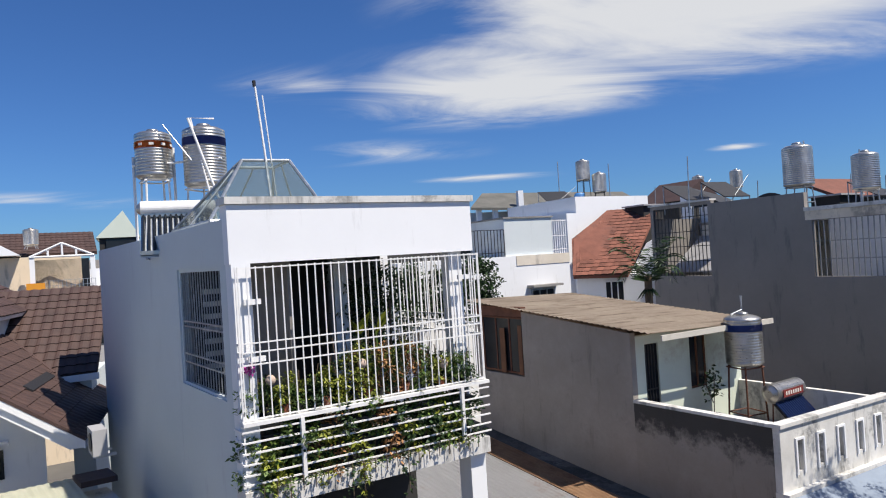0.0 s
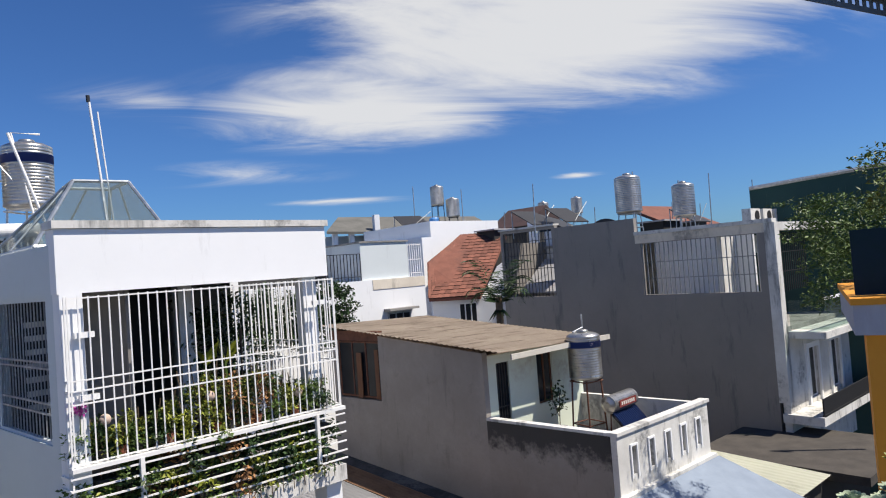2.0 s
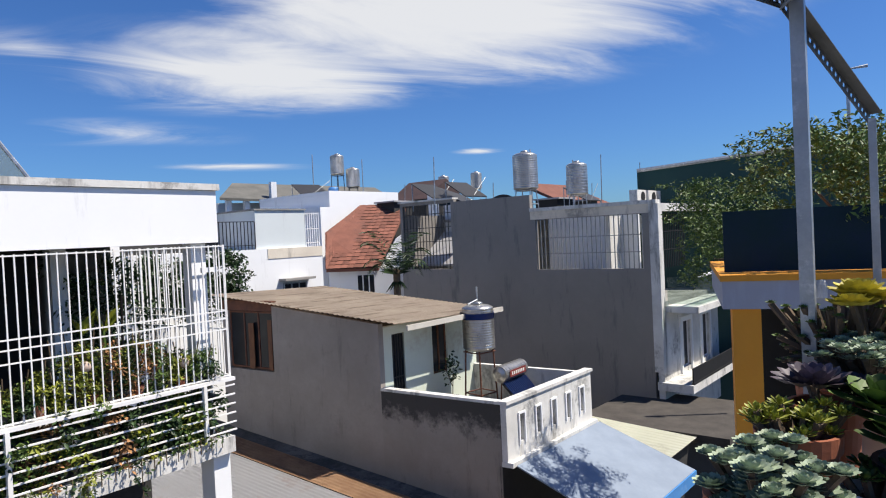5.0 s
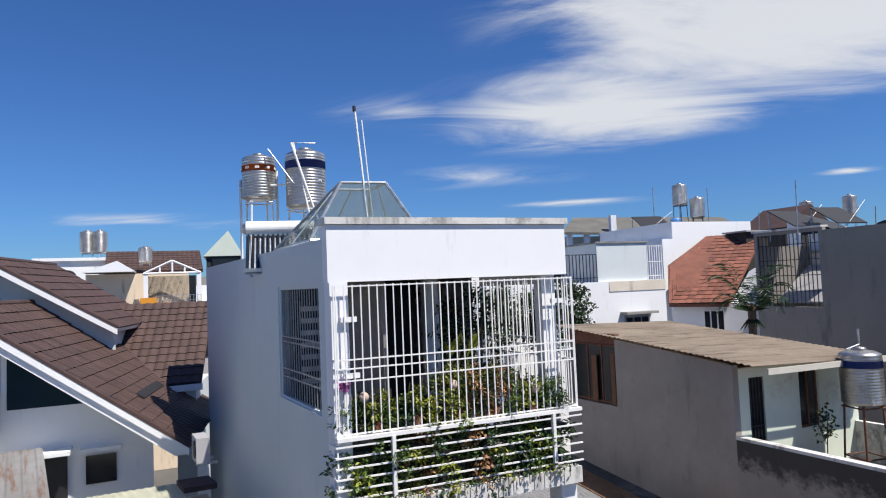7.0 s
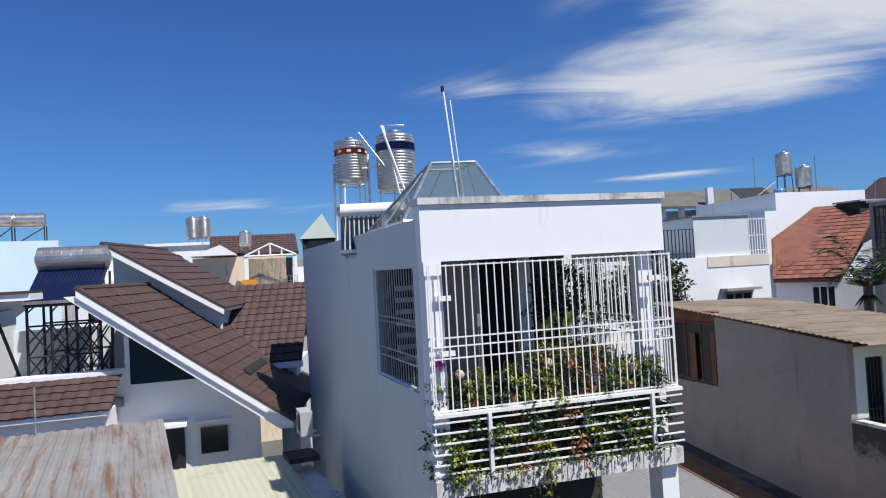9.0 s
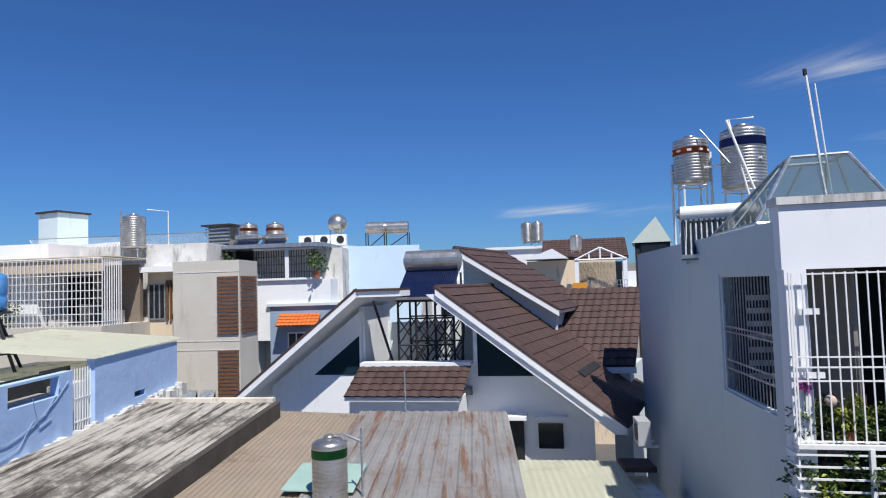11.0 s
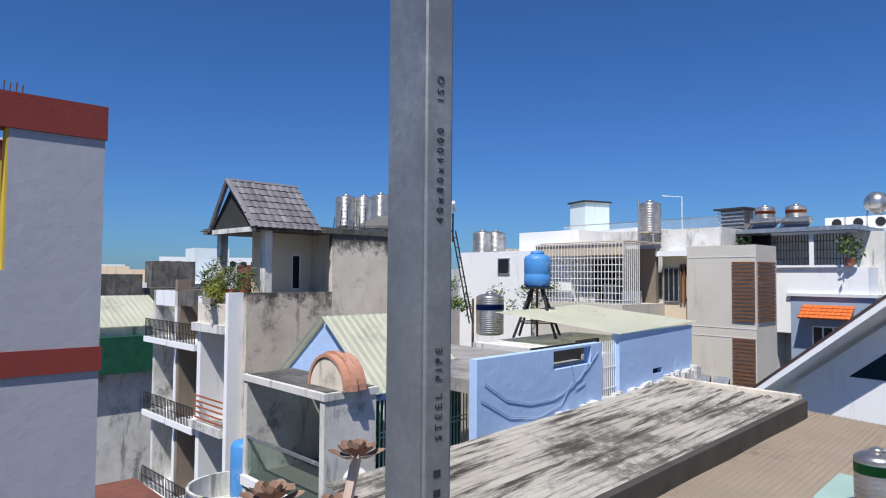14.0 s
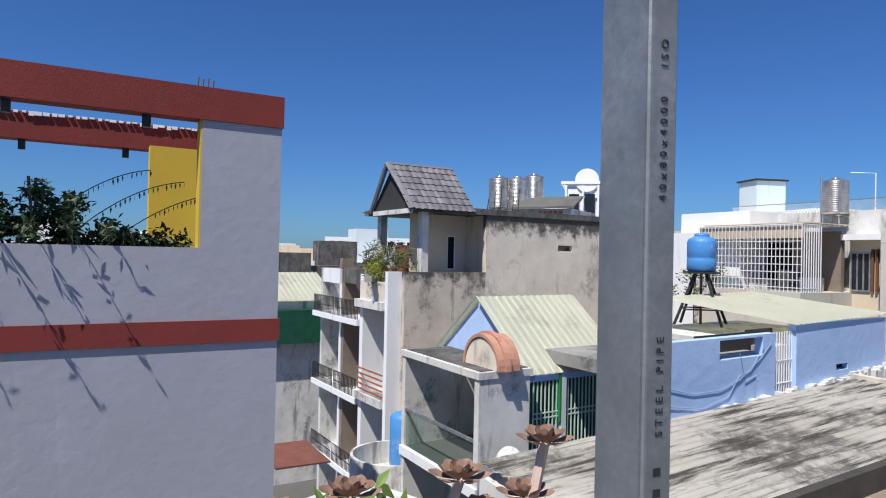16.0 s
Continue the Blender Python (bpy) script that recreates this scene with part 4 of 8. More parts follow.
part("cap_tiles", boxes((3.2, 4.4, -0.4, 0.6, 10.464, 10.52)), tile_brown, villa, lot=VI)
slope(villa, VR, 7.38, 9.73, 4.4, 11.62, 3.35, 8.2, tile_brown, label="brown tiled upper slope", h=0.4)
part("upper_ridge", rods(0.07, ((4.4, 3.35, 11.64), (4.4, 8.2, 11.64)), n=8), tile_brown, villa, lot=VR)
bm = bmesh.new()
prism(bm, [(4.5, 3.72, 7.0), (7.2, 3.72, 7.0), (7.2, 3.72, 9.66), (4.5, 3.72, 11.42)], (0, 0.15, 0))
part("upper_gable", bm, white_side, villa, lot=VR)
part("upper_side", boxes((4.5, 4.6, 3.87, 8.0, 7, 11.4)), white_side, villa, lot=VR)
part("upper_wall", boxes((6.95, 7.05, 3.87, 6.2, 7, 9.7)), white_side, villa, lot=VR)
# cross roof on the right: tiles that face the front
bm = bmesh.new()
prism(bm, [(6.3, 3.5, 8.12), (9.38, 3.5, 8.12), (9.32, 6.6, 10.28), (6.3, 6.6, 10.28)], (0, 0, -0.12))
cross = part("cross_roof", bm, tile_brown, villa, lot=VR)
vs, fs = tiles((6.3, 3.5, 8.13), (3.05, 0, 0), (0, 3.1, 2.16), 0.25, 0.31, 0.05)
raw_part("tiles", [VR.m @ v for v in vs], fs, tile_brown, cross, kind="stuff", edge=tile_edge)
part("cross_gutter", boxes((8.5, 9.42, 3.38, 3.5, 7.93, 8.09)), white, villa, lot=VR)
part("cross_wall", boxes((8.7, 9.2, 3.75, 6.6, 0, 8.0)), white_side, villa, lot=VR)
part("valley", rods(0.05, ((8.42, 3.5, 8.2), (7.2, 4.8, 9.1)), n=6), tile_brown, villa, lot=VR)
bm = bmesh.new()
prism(bm, [(8.32, 1.0, 8.29), (8.5, 1.0, 8.155), (8.5, 3.1, 8.155), (8.32, 3.1, 8.29)], (0.02, 0, 0.03))
part("roof_light", bm, black, villa, "narrow dark roof light in the tiles", VR)
# small roof over the porch
bm = bmesh.new()
prism(bm, [(3.05, -0.75, 7.95), (5.85, -0.75, 7.95), (5.95, 0.2, 8.56), (3.2, 0.2, 8.56)], (0, 0, -0.1))
pent = part("pent_roof", bm, white, villa, lot=VI)
vs, fs = tiles((3.05, -0.78, 7.96), (2.85, 0, 0), (0.1, 0.98, 0.6), 0.25, 0.25, 0.04)
raw_part("tiles", [VI.m @ v for v in vs], fs, tile_brown, pent, kind="stuff", edge=tile_edge)
part("pent_wall", boxes((3.1, 5.8, -0.55, 0.6, 0, 7.86)), white, villa, lot=VI)
part("pent_ridge", boxes((3.15, 5.98, 0.16, 0.6, 8.56, 8.65)), white, villa, lot=VI)
part("door_canopy", boxes((6.4, 7.3, 0.0, 0.6, 7.28, 7.36)), white, villa, lot=VI)
door = part("door", boxes((6.6, 7.2, 0.55, 0.59, 5.3, 7.15)), black, villa, "dark barred door", VI)
window(villa, VI, "a", 7.55, 8.15, 0.57, 6.5, 7.1, pane_dark, pane_dark, 0)
part("window_hood", boxes((7.45, 8.25, 0.4, 0.6, 7.2, 7.28)), white, villa, lot=VI)

# ---- tin and fibre-cement roofs below ----
MR = Lot(-8.81, 10.31, 55, -42)
lean = MR.thing("rusty_roofed_house", "low house under a rusty tin roof", "house")
tin_roof("roof", MR, (-3.1, 0, 7.9), (3.1, 0, 0.0), (0, -7.0, -0.3), tin_rust, "rust-streaked grey tin roof", lean, pitch=0.2, amp=0.02, rows=4, square=True)
tin_roof("roof", MR, (-7.75, 0.0, 8.0), (4.7, 0, -0.16), (0, -7.0, -0.3), tin_tan, "tan corrugated roof", lean, pitch=0.095, amp=0.014, rows=4)
part("body", boxes((-5.4, -0.1, -6.8, -0.15, 0, 7.4)), white_old, lean, lot=MR)
part("rear_wall", boxes((-5.0, -0.1, -0.15, -0.05, 0, 7.8)), white_old, lean, lot=MR)
FR = Lot(-12.27, 7.08, 55, -40)
fib = FR.thing("fibre_roofed_house", "low house under a blackened white corrugated roof", "house")
tin_roof("roof", FR, (-2.9, 0, 8.2), (2.8, 0, 0), (0, -9.0, -0.42), fibro, "blackened white corrugated roof", fib, pitch=0.17, amp=0.034, rows=6)
bm = bmesh.new()
prism(bm, [(-0.1, -9.0, 7.2), (-0.1, 0.1, 7.2), (-0.1, 0.1, 8.2), (-0.1, -9.0, 7.78)], (0.13, 0, 0))
part("kerb", bm, kerb_dark, fib, "dark concrete gutter edge", FR)
part("end_kerb", boxes((-3.0, -0.1, 0.0, 0.18, 7.4, 8.28)), mould_wall, fib, lot=FR)
part("body", boxes((-2.9, -0.1, -9.0, 0, 0, 7.6)), white_old, fib, lot=FR)

# ---- periwinkle wall house ----
BL = Lot(-19.63, 7.94, 50, -45)
blue = BL.thing("blue_house", "low house with a lumpy periwinkle blue wall", "house")
bm = bmesh.new()
wall(bm, "b", -10.2, -5.5, 0.0, 0.2, 0.0, 8.95, [(-7.6, -6.0, 8.5, 8.9)])
part("street_wall", bm, blue_wall, blue, "lumpy periwinkle blue wall", BL)
# near-black sheet behind the slot stands in for its shade
part("slot_back", boxes((-0.3, -0.25, -7.8, -5.8, 8.2, 8.94)), dark_in, blue, lot=BL)
bm = bmesh.new()
wall(bm, "b", -4.6, 0.0, 0.0, 0.2, 0.0, 9.1, [(-2.7, -2.1, 7.9, 8.05)])
part("street_wall", bm, blue_wall, blue, lot=BL)
# the vent gets the same near-black backing for shade
part("vent_back", boxes((-0.1, 0.05, -2.8, -2.0, 7.85, 8.1)), dark_in, blue, lot=BL)
part("sill_wall", boxes((0.0, 0.2, -5.5, -4.6, 0.0, 7.35)), blue_wall, blue, lot=BL)
grille(blue, BL, "b", -5.48, -4.62, 0.1, 7.35, 8.95, 0.11, (7.8, 8.3), white, r=0.01)
# near-black sheet added behind the grille, in place of the dark inside
part("screen", boxes((-0.5, -0.45, -5.6, -4.5, 7.2, 8.95)), dark_in, blue, lot=BL)
tin_roof("roof", BL, (0.25, -4.75, 9.1), (0, 5.05, 0.1), (-4.2, 0, 0.35), tin_cream, "pale cream-green tin roof", blue, pitch=0.25, amp=0.02)
part("rear_roof", boxes((-4.5, 0.0, -10.2, -6.0, 8.3, 8.56)), concrete, blue, lot=BL)
part("body", boxes((-4.2, -0.1, -5.4, -0.1, 0, 8.6)), white_old, blue, lot=BL)

# ---- house with the white cage ----
CG = Lot(-22.2, 6.9, 53, -40)
cage = CG.thing("caged_house", "cream house with a white barred roof cage", "house")
part("body", boxes((-4.2, 0.0, 0.0, 4.0, 0, 9.55)), cream, cage, lot=CG)
# beige inner wall darkened to brown, the cage's shade put into its colour
part("inner_wall", boxes((-4.0, -0.2, 2.6, 2.8, 9.55, 11.6)), brown_and_cage_shade, cage, "beige wall inside the cage, coloured brown for its shade", CG)
part("pelmet", boxes((-4.1, 0.0, 0.12, 0.16, 11.3, 11.72)), tin_tan, cage, "tan sheet under the cage roof", CG)
for k, (a, w, h, m) in enumerate(((-3.7, 0.5, 0.5, dark_in), (-2.9, 0.7, 0.35, white_old), (-1.9, 0.4, 0.7, slate_grey), (-1.2, 0.6, 0.45, white_old))):
    part("stored_box", boxes((a, a + w, 1.2 + 0.2 * k, 1.7 + 0.2 * k, 9.55, 9.55 + h)), m, cage, lot=CG)
part("cage_sheet", boxes((-4.1, 0.0, 0.3, 2.8, 11.79, 11.82)), beige, cage, lot=CG)
part("inner_door", boxes((-3.0, -2.0, 2.55, 2.595, 9.55, 11.2)), pane_dark, cage, lot=CG)
grille(cage, CG, "a", -4.1, 0.0, 0.05, 9.55, 11.75, 0.15, (9.7, 9.95, 10.2, 10.45, 10.7, 10.95, 11.2, 11.74), bar_white, r=0.009)
grille(cage, CG, "b", 0.05, 1.1, 0.0, 9.55, 11.75, 0.13, (9.7, 11.74), bar_white, r=0.012)
grille(cage, CG, "b", 0.05, 2.6, -4.1, 9.55, 11.75, 0.13, (9.7, 10.7, 11.74), bar_white, r=0.012)
for k in range(9):
    part("roof_bar", boxes((-4.1, 0.0, 0.05 + k * 0.3, 0.08 + k * 0.3, 11.73, 11.76)), bar_white, cage, lot=CG)
BE = Lot(-22.35, 9.22, 53, -40)
be = BE.thing("beige_house", "beige rendered house with brown louvred panels", "house")
part("body", boxes((0, 2.4, 0, 1.7, 0, 11.6)), cream, be, lot=BE)
for z in (8.55, 8.85, 11.2):
    part("shadow_joint", boxes((0.0, 2.4, -0.012, -0.001, z, z + 0.025)), white_old, be, lot=BE)
for k, a in enumerate((0.35, 1.0)):
    bm = bmesh.new()
    prism(bm, [(a, -0.02, 7.2), (a + 0.5, -0.02, 7.2), (a + 0.5, -0.3, 6.75), (a, -0.3, 6.75)], (0, -0.02, 0.03))
    part("hopper_window", bm, galv, be, "grey hopper window propped open", BE)
    part("window_hole", boxes((a, a + 0.5, -0.01, -0.002, 6.7, 7.2)), pane_dark, be, lot=BE)
for k in range(16):
    part("slat", boxes((2.402, 2.45, 0.1, 1.5, 9.1 + k * 0.125, 9.17 + k * 0.125)), wood, be, lot=BE)
part("recess", boxes((-1.5, 0.0, 1.0, 4.0, 0, 11.3)), beige, be, lot=BE)
part("recess_top", boxes((-1.6, 0.0, 0.6, 4.0, 11.3, 11.5)), white, be, lot=BE)
for k in range(16):
    part("slat", boxes((1.62, 2.36, -0.06, -0.002, 9.1 + k * 0.125, 9.17 + k * 0.125)), wood, be, lot=BE)
    part("slat", boxes((1.62, 2.36, -0.06, -0.002, 6.6 + k * 0.125, 6.67 + k * 0.125)), wood, be, lot=BE)
for k in range(5):
    part("slat", boxes((-0.75 + k * 0.14, -0.68 + k * 0.14, 0.9, 0.99, 9.6, 11.0)), wood, be, lot=BE)
window(be, BE, "a", -1.45, -0.8, 0.97, 9.6, 10.9, galv, pane_dark, 2)

# ---- mouldy house with a tiled pavilion ----
STN = Lot(-22.16, -3.12, 48, -42)
stain = STN.thing("mouldy_house", "mould-streaked rendered house with a tiled roof pavilion", "house")
bm = bmesh.new()
wall(bm, "b", 0.0, 5.4, 0.0, 0.2, 0.0, 12.0, [(3.2, 3.9, 10.75, 10.95)])
part("side_wall", bm, mould_high, stain, "mould-streaked side wall", STN)
part("low_side_wall", boxes((0.0, 0.2, -3.1, 0.0, 0.0, 9.95)), mould_low, stain, lot=STN)
part("roof_slab", boxes((-4.0, 0.25, -2.6, 5.6, 11.9, 12.1)), mould_black, stain, lot=STN)
bm = bmesh.new()
wall(bm, "b", -2.2, 0.0, -1.2, -1.1, 9.9, 11.9, [(-1.9, -1.55, 10.0, 11.2), (-0.75, -0.4, 10.0, 11.2)])
part("room_wall", bm, beige, stain, lot=STN)
for b in (-1.9, -0.75):
    window(stain, STN, "b", b, b + 0.35, -1.15, 10.0, 11.2, white, pane_dark, 0)
part("terrace", boxes((-4.0, 0.0, -3.1, 0.0, 9.4, 9.8)), concrete, stain, lot=STN)
part("post", boxes((-0.3, 0.0, -2.4, -2.15, 9.8, 11.9)), white_old, stain, lot=STN)
part("post", boxes((-3.3, -3.0, -2.4, -2.15, 9.8, 11.9)), white_old, stain, lot=STN)
part("rear_part", boxes((-4.0, -0.2, 0.2, 5.4, 0, 11.9)), beige, stain, lot=STN)
pav = part("pavilion", boxes((-3.6, 0.3, -2.9, -0.9, 11.98, 12.0)), mould_black, stain, lot=STN)
part("eave_beam", boxes((-2.4, 0.32, -3.02, -2.92, 11.82, 11.97)), white_old, pav, lot=STN)
vs, fs = tiles((0.35, -3.1, 11.95), (0, 2.55, 0), (-1.55, 0, 1.57), 0.26, 0.3, 0.05)
raw_part("tiles", [STN.m @ v for v in vs], fs, tile_dark, pav, kind="stuff", edge=tile_edge)
# near-black triangle fills the open gable, standing for the shade under the roof
bm = bmesh.new()
prism(bm, [(0.3, -2.9, 11.9), (-1.2, -2.9, 13.47), (-2.75, -2.9, 11.9)], (0, 0.08, 0))
part("pavilion_gable", bm, dark_in, pav, lot=STN)
part("pavilion_verge", rods(0.09, ((0.35, -2.93, 11.95), (-1.2, -3.1, 13.52)), ((-1.2, -3.1, 13.52), (-2.75, -2.93, 11.95)), n=6), tile_dark, pav, lot=STN)
part("pavilion_ridge", rods(0.07, ((-1.2, -3.1, 13.52), (-1.2, -0.55, 13.52)), n=6), tile_dark, pav, lot=STN)

# ---- porch house with green gate and sloping cream roof ----
PO = Lot(-12.23, -1.9, 50, -43)
porch = PO.thing("porch_house", "small house with an open porch and arched parapet", "house")
part("roof_slab", boxes((-3.25, 0.03, -0.03, 1.25, 8.2, 8.33)), white_old, porch, "porch slab with a dark dirty top", PO)
part("roof_dirt", boxes((-3.15, -0.07, 0.07, 1.2, 8.333, 8.345)), mould_black, porch, lot=PO)
part("right_wall", boxes((-0.16, 0.0, 0.0, 1.2, 0, 8.2)), white_old, porch, lot=PO)
part("left_wall", boxes((-3.2, -3.05, 0.0, 2.3, 0, 8.2)), white_old, porch, lot=PO)
part("back_wall", boxes((-3.05, -0.3, 2.3, 2.42, 0, 8.0)), white_side, porch, lot=PO)
part("inner_partition", boxes((-1.75, -1.6, 1.3, 2.3, 6.2, 8.2)), white_old, porch, lot=PO)
part("green_screen", boxes((-1.55, -0.3, 2.24, 2.29, 7.1, 8.1)), green_net, porch, "bright green sheet hung inside the porch", PO)
part("floor_tiles", boxes((-3.05, -0.16, 0.05, 2.29, 6.204, 6.215)), tile_grey, porch, lot=PO)
part("balcony_floor", boxes((-3.2, 0.0, -0.05, 2.3, 6.0, 6.2)), white, porch, lot=PO)
part("balcony_pane", boxes((-3.0, -0.2, 0.02, 0.035, 6.25, 7.0)), balcony_glass, porch, lot=PO)
part("balcony_rail", boxes((-3.05, -0.16, 0.0, 0.05, 7.0, 7.06)), galv, porch, lot=PO)
SL = Lot(-13.31, -1.04, 50, -43)
slo = SL.thing("cream_roofed_house", "house with a sloping cream tin roof and green barred front", "house")
tin_roof("roof", SL, (0.05, -0.15, 8.15), (0, 2.95, 0), (-1.9, 0, 1.45), tin_cream, "cream tin roof", slo, pitch=0.2, amp=0.02, square=True)
tin_roof("roof", SL, (-3.8, -0.15, 8.15), (0, 2.95, 0), (1.9, 0, 1.45), tin_cream, "", slo, pitch=0.2, amp=0.02, square=True)
bm = bmesh.new()
prism(bm, [(0.0, 0.0, 8.05), (0.0, 0.0, 8.12), (-1.85, 0.0, 9.5), (-3.7, 0.0, 8.12), (-3.7, 0.0, 8.05)], (0, 0.12, 0))
part("gable", bm, blue_wall, slo, "pale blue gable", SL)
part("front_beam", boxes((-0.1, 0.0, 0.0, 2.75, 8.0, 8.13)), blue_wall, slo, lot=SL)
part("green_sheet", boxes((-0.3, -0.25, 0.0, 2.75, 6.5, 8.0)), green_cloth, slo, "dark green sheet behind bars", SL)
grille(slo, SL, "b", 0.1, 2.7, -0.02, 6.6, 8.0, 0.105, (6.62, 7.25, 7.35), bar_mint, r=0.011)
part("sill_wall", boxes((-0.15, 0.03, 0.0, 2.85, 0, 6.6)), mould_wall, slo, lot=SL)

# ---- house with brick-red bands ----
RD = Lot(-8.03, -3.96, 139, -131)
red = RD.thing("red_band_house", "lilac white house with brick-red bands and planted roof", "house")
bm = bmesh.new()
wall(bm, "a", 0.0, 7.0, 0.0, 0.2, 0.0, 12.1, [(0.98, 6.5, 10.53, 12.1)])
part("front_wall", bm, lilac, red, "lilac white rendered wall", RD)
part("red_beam", boxes((-0.02, 7.0, -0.03, 0.25, 12.1, 12.5)), red_paint, red, "brick-red top beam", RD)
part("red_band", boxes((-0.02, 7.0, -0.03, -0.002, 9.36, 9.64)), red_paint, red, "brick-red floor band", RD)
part("jamb", boxes((0.98, 1.0, 0.005, 0.22, 10.53, 12.1)), yellow, red, lot=RD)
part("side_wall", boxes((0.0, 0.2, 0.2, 5.0, 0, 12.1)), lilac, red, lot=RD)
part("side_beam", boxes((0.0, 0.3, 0.25, 3.4, 12.1, 12.5)), red_paint, red, lot=RD)
part("rear_beam", boxes((0.3, 7.0, 3.1, 3.4, 12.1, 12.5)), red_paint, red, lot=RD)
part("yellow_pier", boxes((0.2, 1.3, 2.6, 2.8, 10.0, 12.1)), yellow, red, lot=RD)
part("roof_floor", boxes((0.2, 7.0, 0.2, 5.0, 9.5, 9.7)), concrete, red, lot=RD)

# ---- our own terrace: floor, parapet and steel post ----
OT = Lot(-1.03, -0.30, 57, -33)
terrace = OT.thing("roof_terrace", "own concrete roof terrace the view is taken from", "terrace", kind="structure")
part("slab", boxes((-0.3, 4.2, -3.6, 0.9, 8.8, 9.0)), concrete, terrace, lot=OT)
part("body", boxes((-0.2, 4.0, -3.5, 0.8, 0, 8.8)), white_old, terrace, lot=OT)
post = OT.thing("steel_post", "galvanised steel box post with printed lettering", "post")
bm = boxes((-0.08, 0.0, 0.0, 0.04, 9.0, 12.6))
bmesh.ops.bevel(bm, geom=[e for e in bm.edges if abs(e.verts[0].co.z - e.verts[1].co.z) > 1], offset=0.005, segments=3, affect="EDGES")
part("tube", bm, post_steel, post, lot=OT, smooth=False)


# ---- on the white house: skylight, tanks, heater, mast ----
sk = WH.thing("skylight", "hipped glass skylight in a grey metal frame", "skylight")


def wl(x, y, z):
    return Vector((x - WH.x, y - WH.y, z))


base = [wl(-3.35, 9.2, 11.2), wl(-1.75, 10.3, 11.2), wl(-3.3, 12.4, 11.2), wl(-4.75, 11.2, 11.2)]
crown = [wl(-3.23, 10.49, 12.27), wl(-2.49, 10.69, 12.25), wl(-2.95, 11.4, 12.25), wl(-3.6, 11.2, 12.27)]
for k in range(4):
    j = (k + 1) % 4
    bm = bmesh.new()
    prism(bm, [base[k], base[j], crown[j], crown[k]], (0, 0, 0.012))
    part("pane", bm, smoky, sk)
    part("hip_bar", rods(0.028, (base[k], crown[k]), n=6), galv, sk)
    part("ring_bar", rods(0.028, (crown[k], crown[j]), n=6), galv, sk)
    part("foot_bar", rods(0.03, (base[k], base[j]), n=6), galv, sk)
    part("middle_bar", rods(0.018, ((base[k] + base[j]) / 2, (crown[k] + crown[j]) / 2), n=6), galv, sk)
bm = bmesh.new()
prism(bm, crown, (0, 0, 0.015))
part("top_pane", bm, smoky, sk)
part("kerb", boxes((0.25, 2.6, 1.3, 4.0, 10.72, 11.18)), dark_in, sk, lot=WH)

mast = WH.thing("antenna_mast", "leaning white galvanised mast on the parapet", "antenna mast")
part("pole", rods(0.019, (wl(-2.72, 10.6, 10.72), wl(-2.96, 10.55, 13.55)), n=8), bar_white, mast)
part("stay", rods(0.012, (wl(-2.66, 10.62, 10.9), wl(-2.85, 10.58, 13.35)), n=8), bar_white, mast)
part("cap", rods(0.03, (wl(-2.965, 10.55, 13.5), wl(-2.97, 10.55, 13.6)), n=8), black, mast)
water_tank(-5.9, 13.2, 10.72, 0.36, 1.0, orange_band, 1.72, bar_white, "stainless water tank with an orange band on white legs", 1, band_at=0.62, text=True)
water_tank(-4.87, 13.3, 10.72, 0.43, 1.28, blue_band, 1.5, bar_white, "stainless water tank with a blue band on white legs", 2, band_at=0.66)
for x, y, z0, z1 in ((-6.26, 13.05, 10.7, 12.9), (-5.55, 13.35, 11.2, 13.1)):
    pipe_thing("riser_pipe", [(x, y, z0), (x, y, z1)], 0.028, bar_white, "white upright pipe beside the tanks", "pipe")
pipe_thing("overflow_pipe", [(-6.26, 13.0, 12.72), (-5.5, 13.1, 12.74), (-4.45, 13.1, 12.78)], 0.024, bar_white, "white level pipe tied across two tanks", "pipe")
pipe_thing("filling_pipe", [(-4.55, 12.9, 11.5), (-4.98, 12.9, 13.6), (-4.6, 13.2, 13.62)], 0.02, bar_white, "white filling pipe over a water tank", "pipe")
pipe_thing("filling_pipe", [(-4.35, 12.8, 11.6), (-4.95, 12.7, 13.55)], 0.025, bar_white, "white leaning pipe beside a water tank", "pipe")
pipe_thing("vent_pipe", [(-4.9, 12.9, 12.6), (-5.55, 12.9, 13.5)], 0.014, galv, "thin grey pipe leaning over the tanks", "pipe")
solar_heater(-4.92, 11.92, 10.74, 22, 1.3, "solar water heater with a white drum beside the tanks", 0.14, 14, 1.0, 45, drum_m=bar_white, tube_m=pane_dark)
hood = Lot(-10.9, 21.3, 60, -33).thing("roof_hut", "pale green gabled roof hut behind the house", "hut")
HL = Lot(-11.4, 21.1, 63, -27)
hood.location = (HL.x, HL.y, 0)
bm = bmesh.new()
prism(bm, [(0, 0, 11.85), (1.35, 0, 11.85), (0.85, 0, 12.75)], (0, 3, 0))
part("roof", bm, tin_green, hood, lot=HL)
part("body", boxes((0.1, 1.3, 0.1, 2.9, 0, 11.84)), dark_in, hood, lot=HL)
part("opening", boxes((0.3, 1.2, 0.05, 0.09, 11.1, 11.8)), pane_dark, hood, lot=HL)
ac = stand_alone("air_conditioner", -5.95, 10.6, 7.6, "white outdoor air conditioner on the side wall", "air conditioner", turn=-53)
part("case", boxes((-0.26, 0.26, -0.11, 0.11, 0, 0.42)), tin_grey, ac)
part("fan_grille", rods(0.15, ((0.07, -0.111, 0.21), (0.07, -0.125, 0.21)), n=20), black, ac)
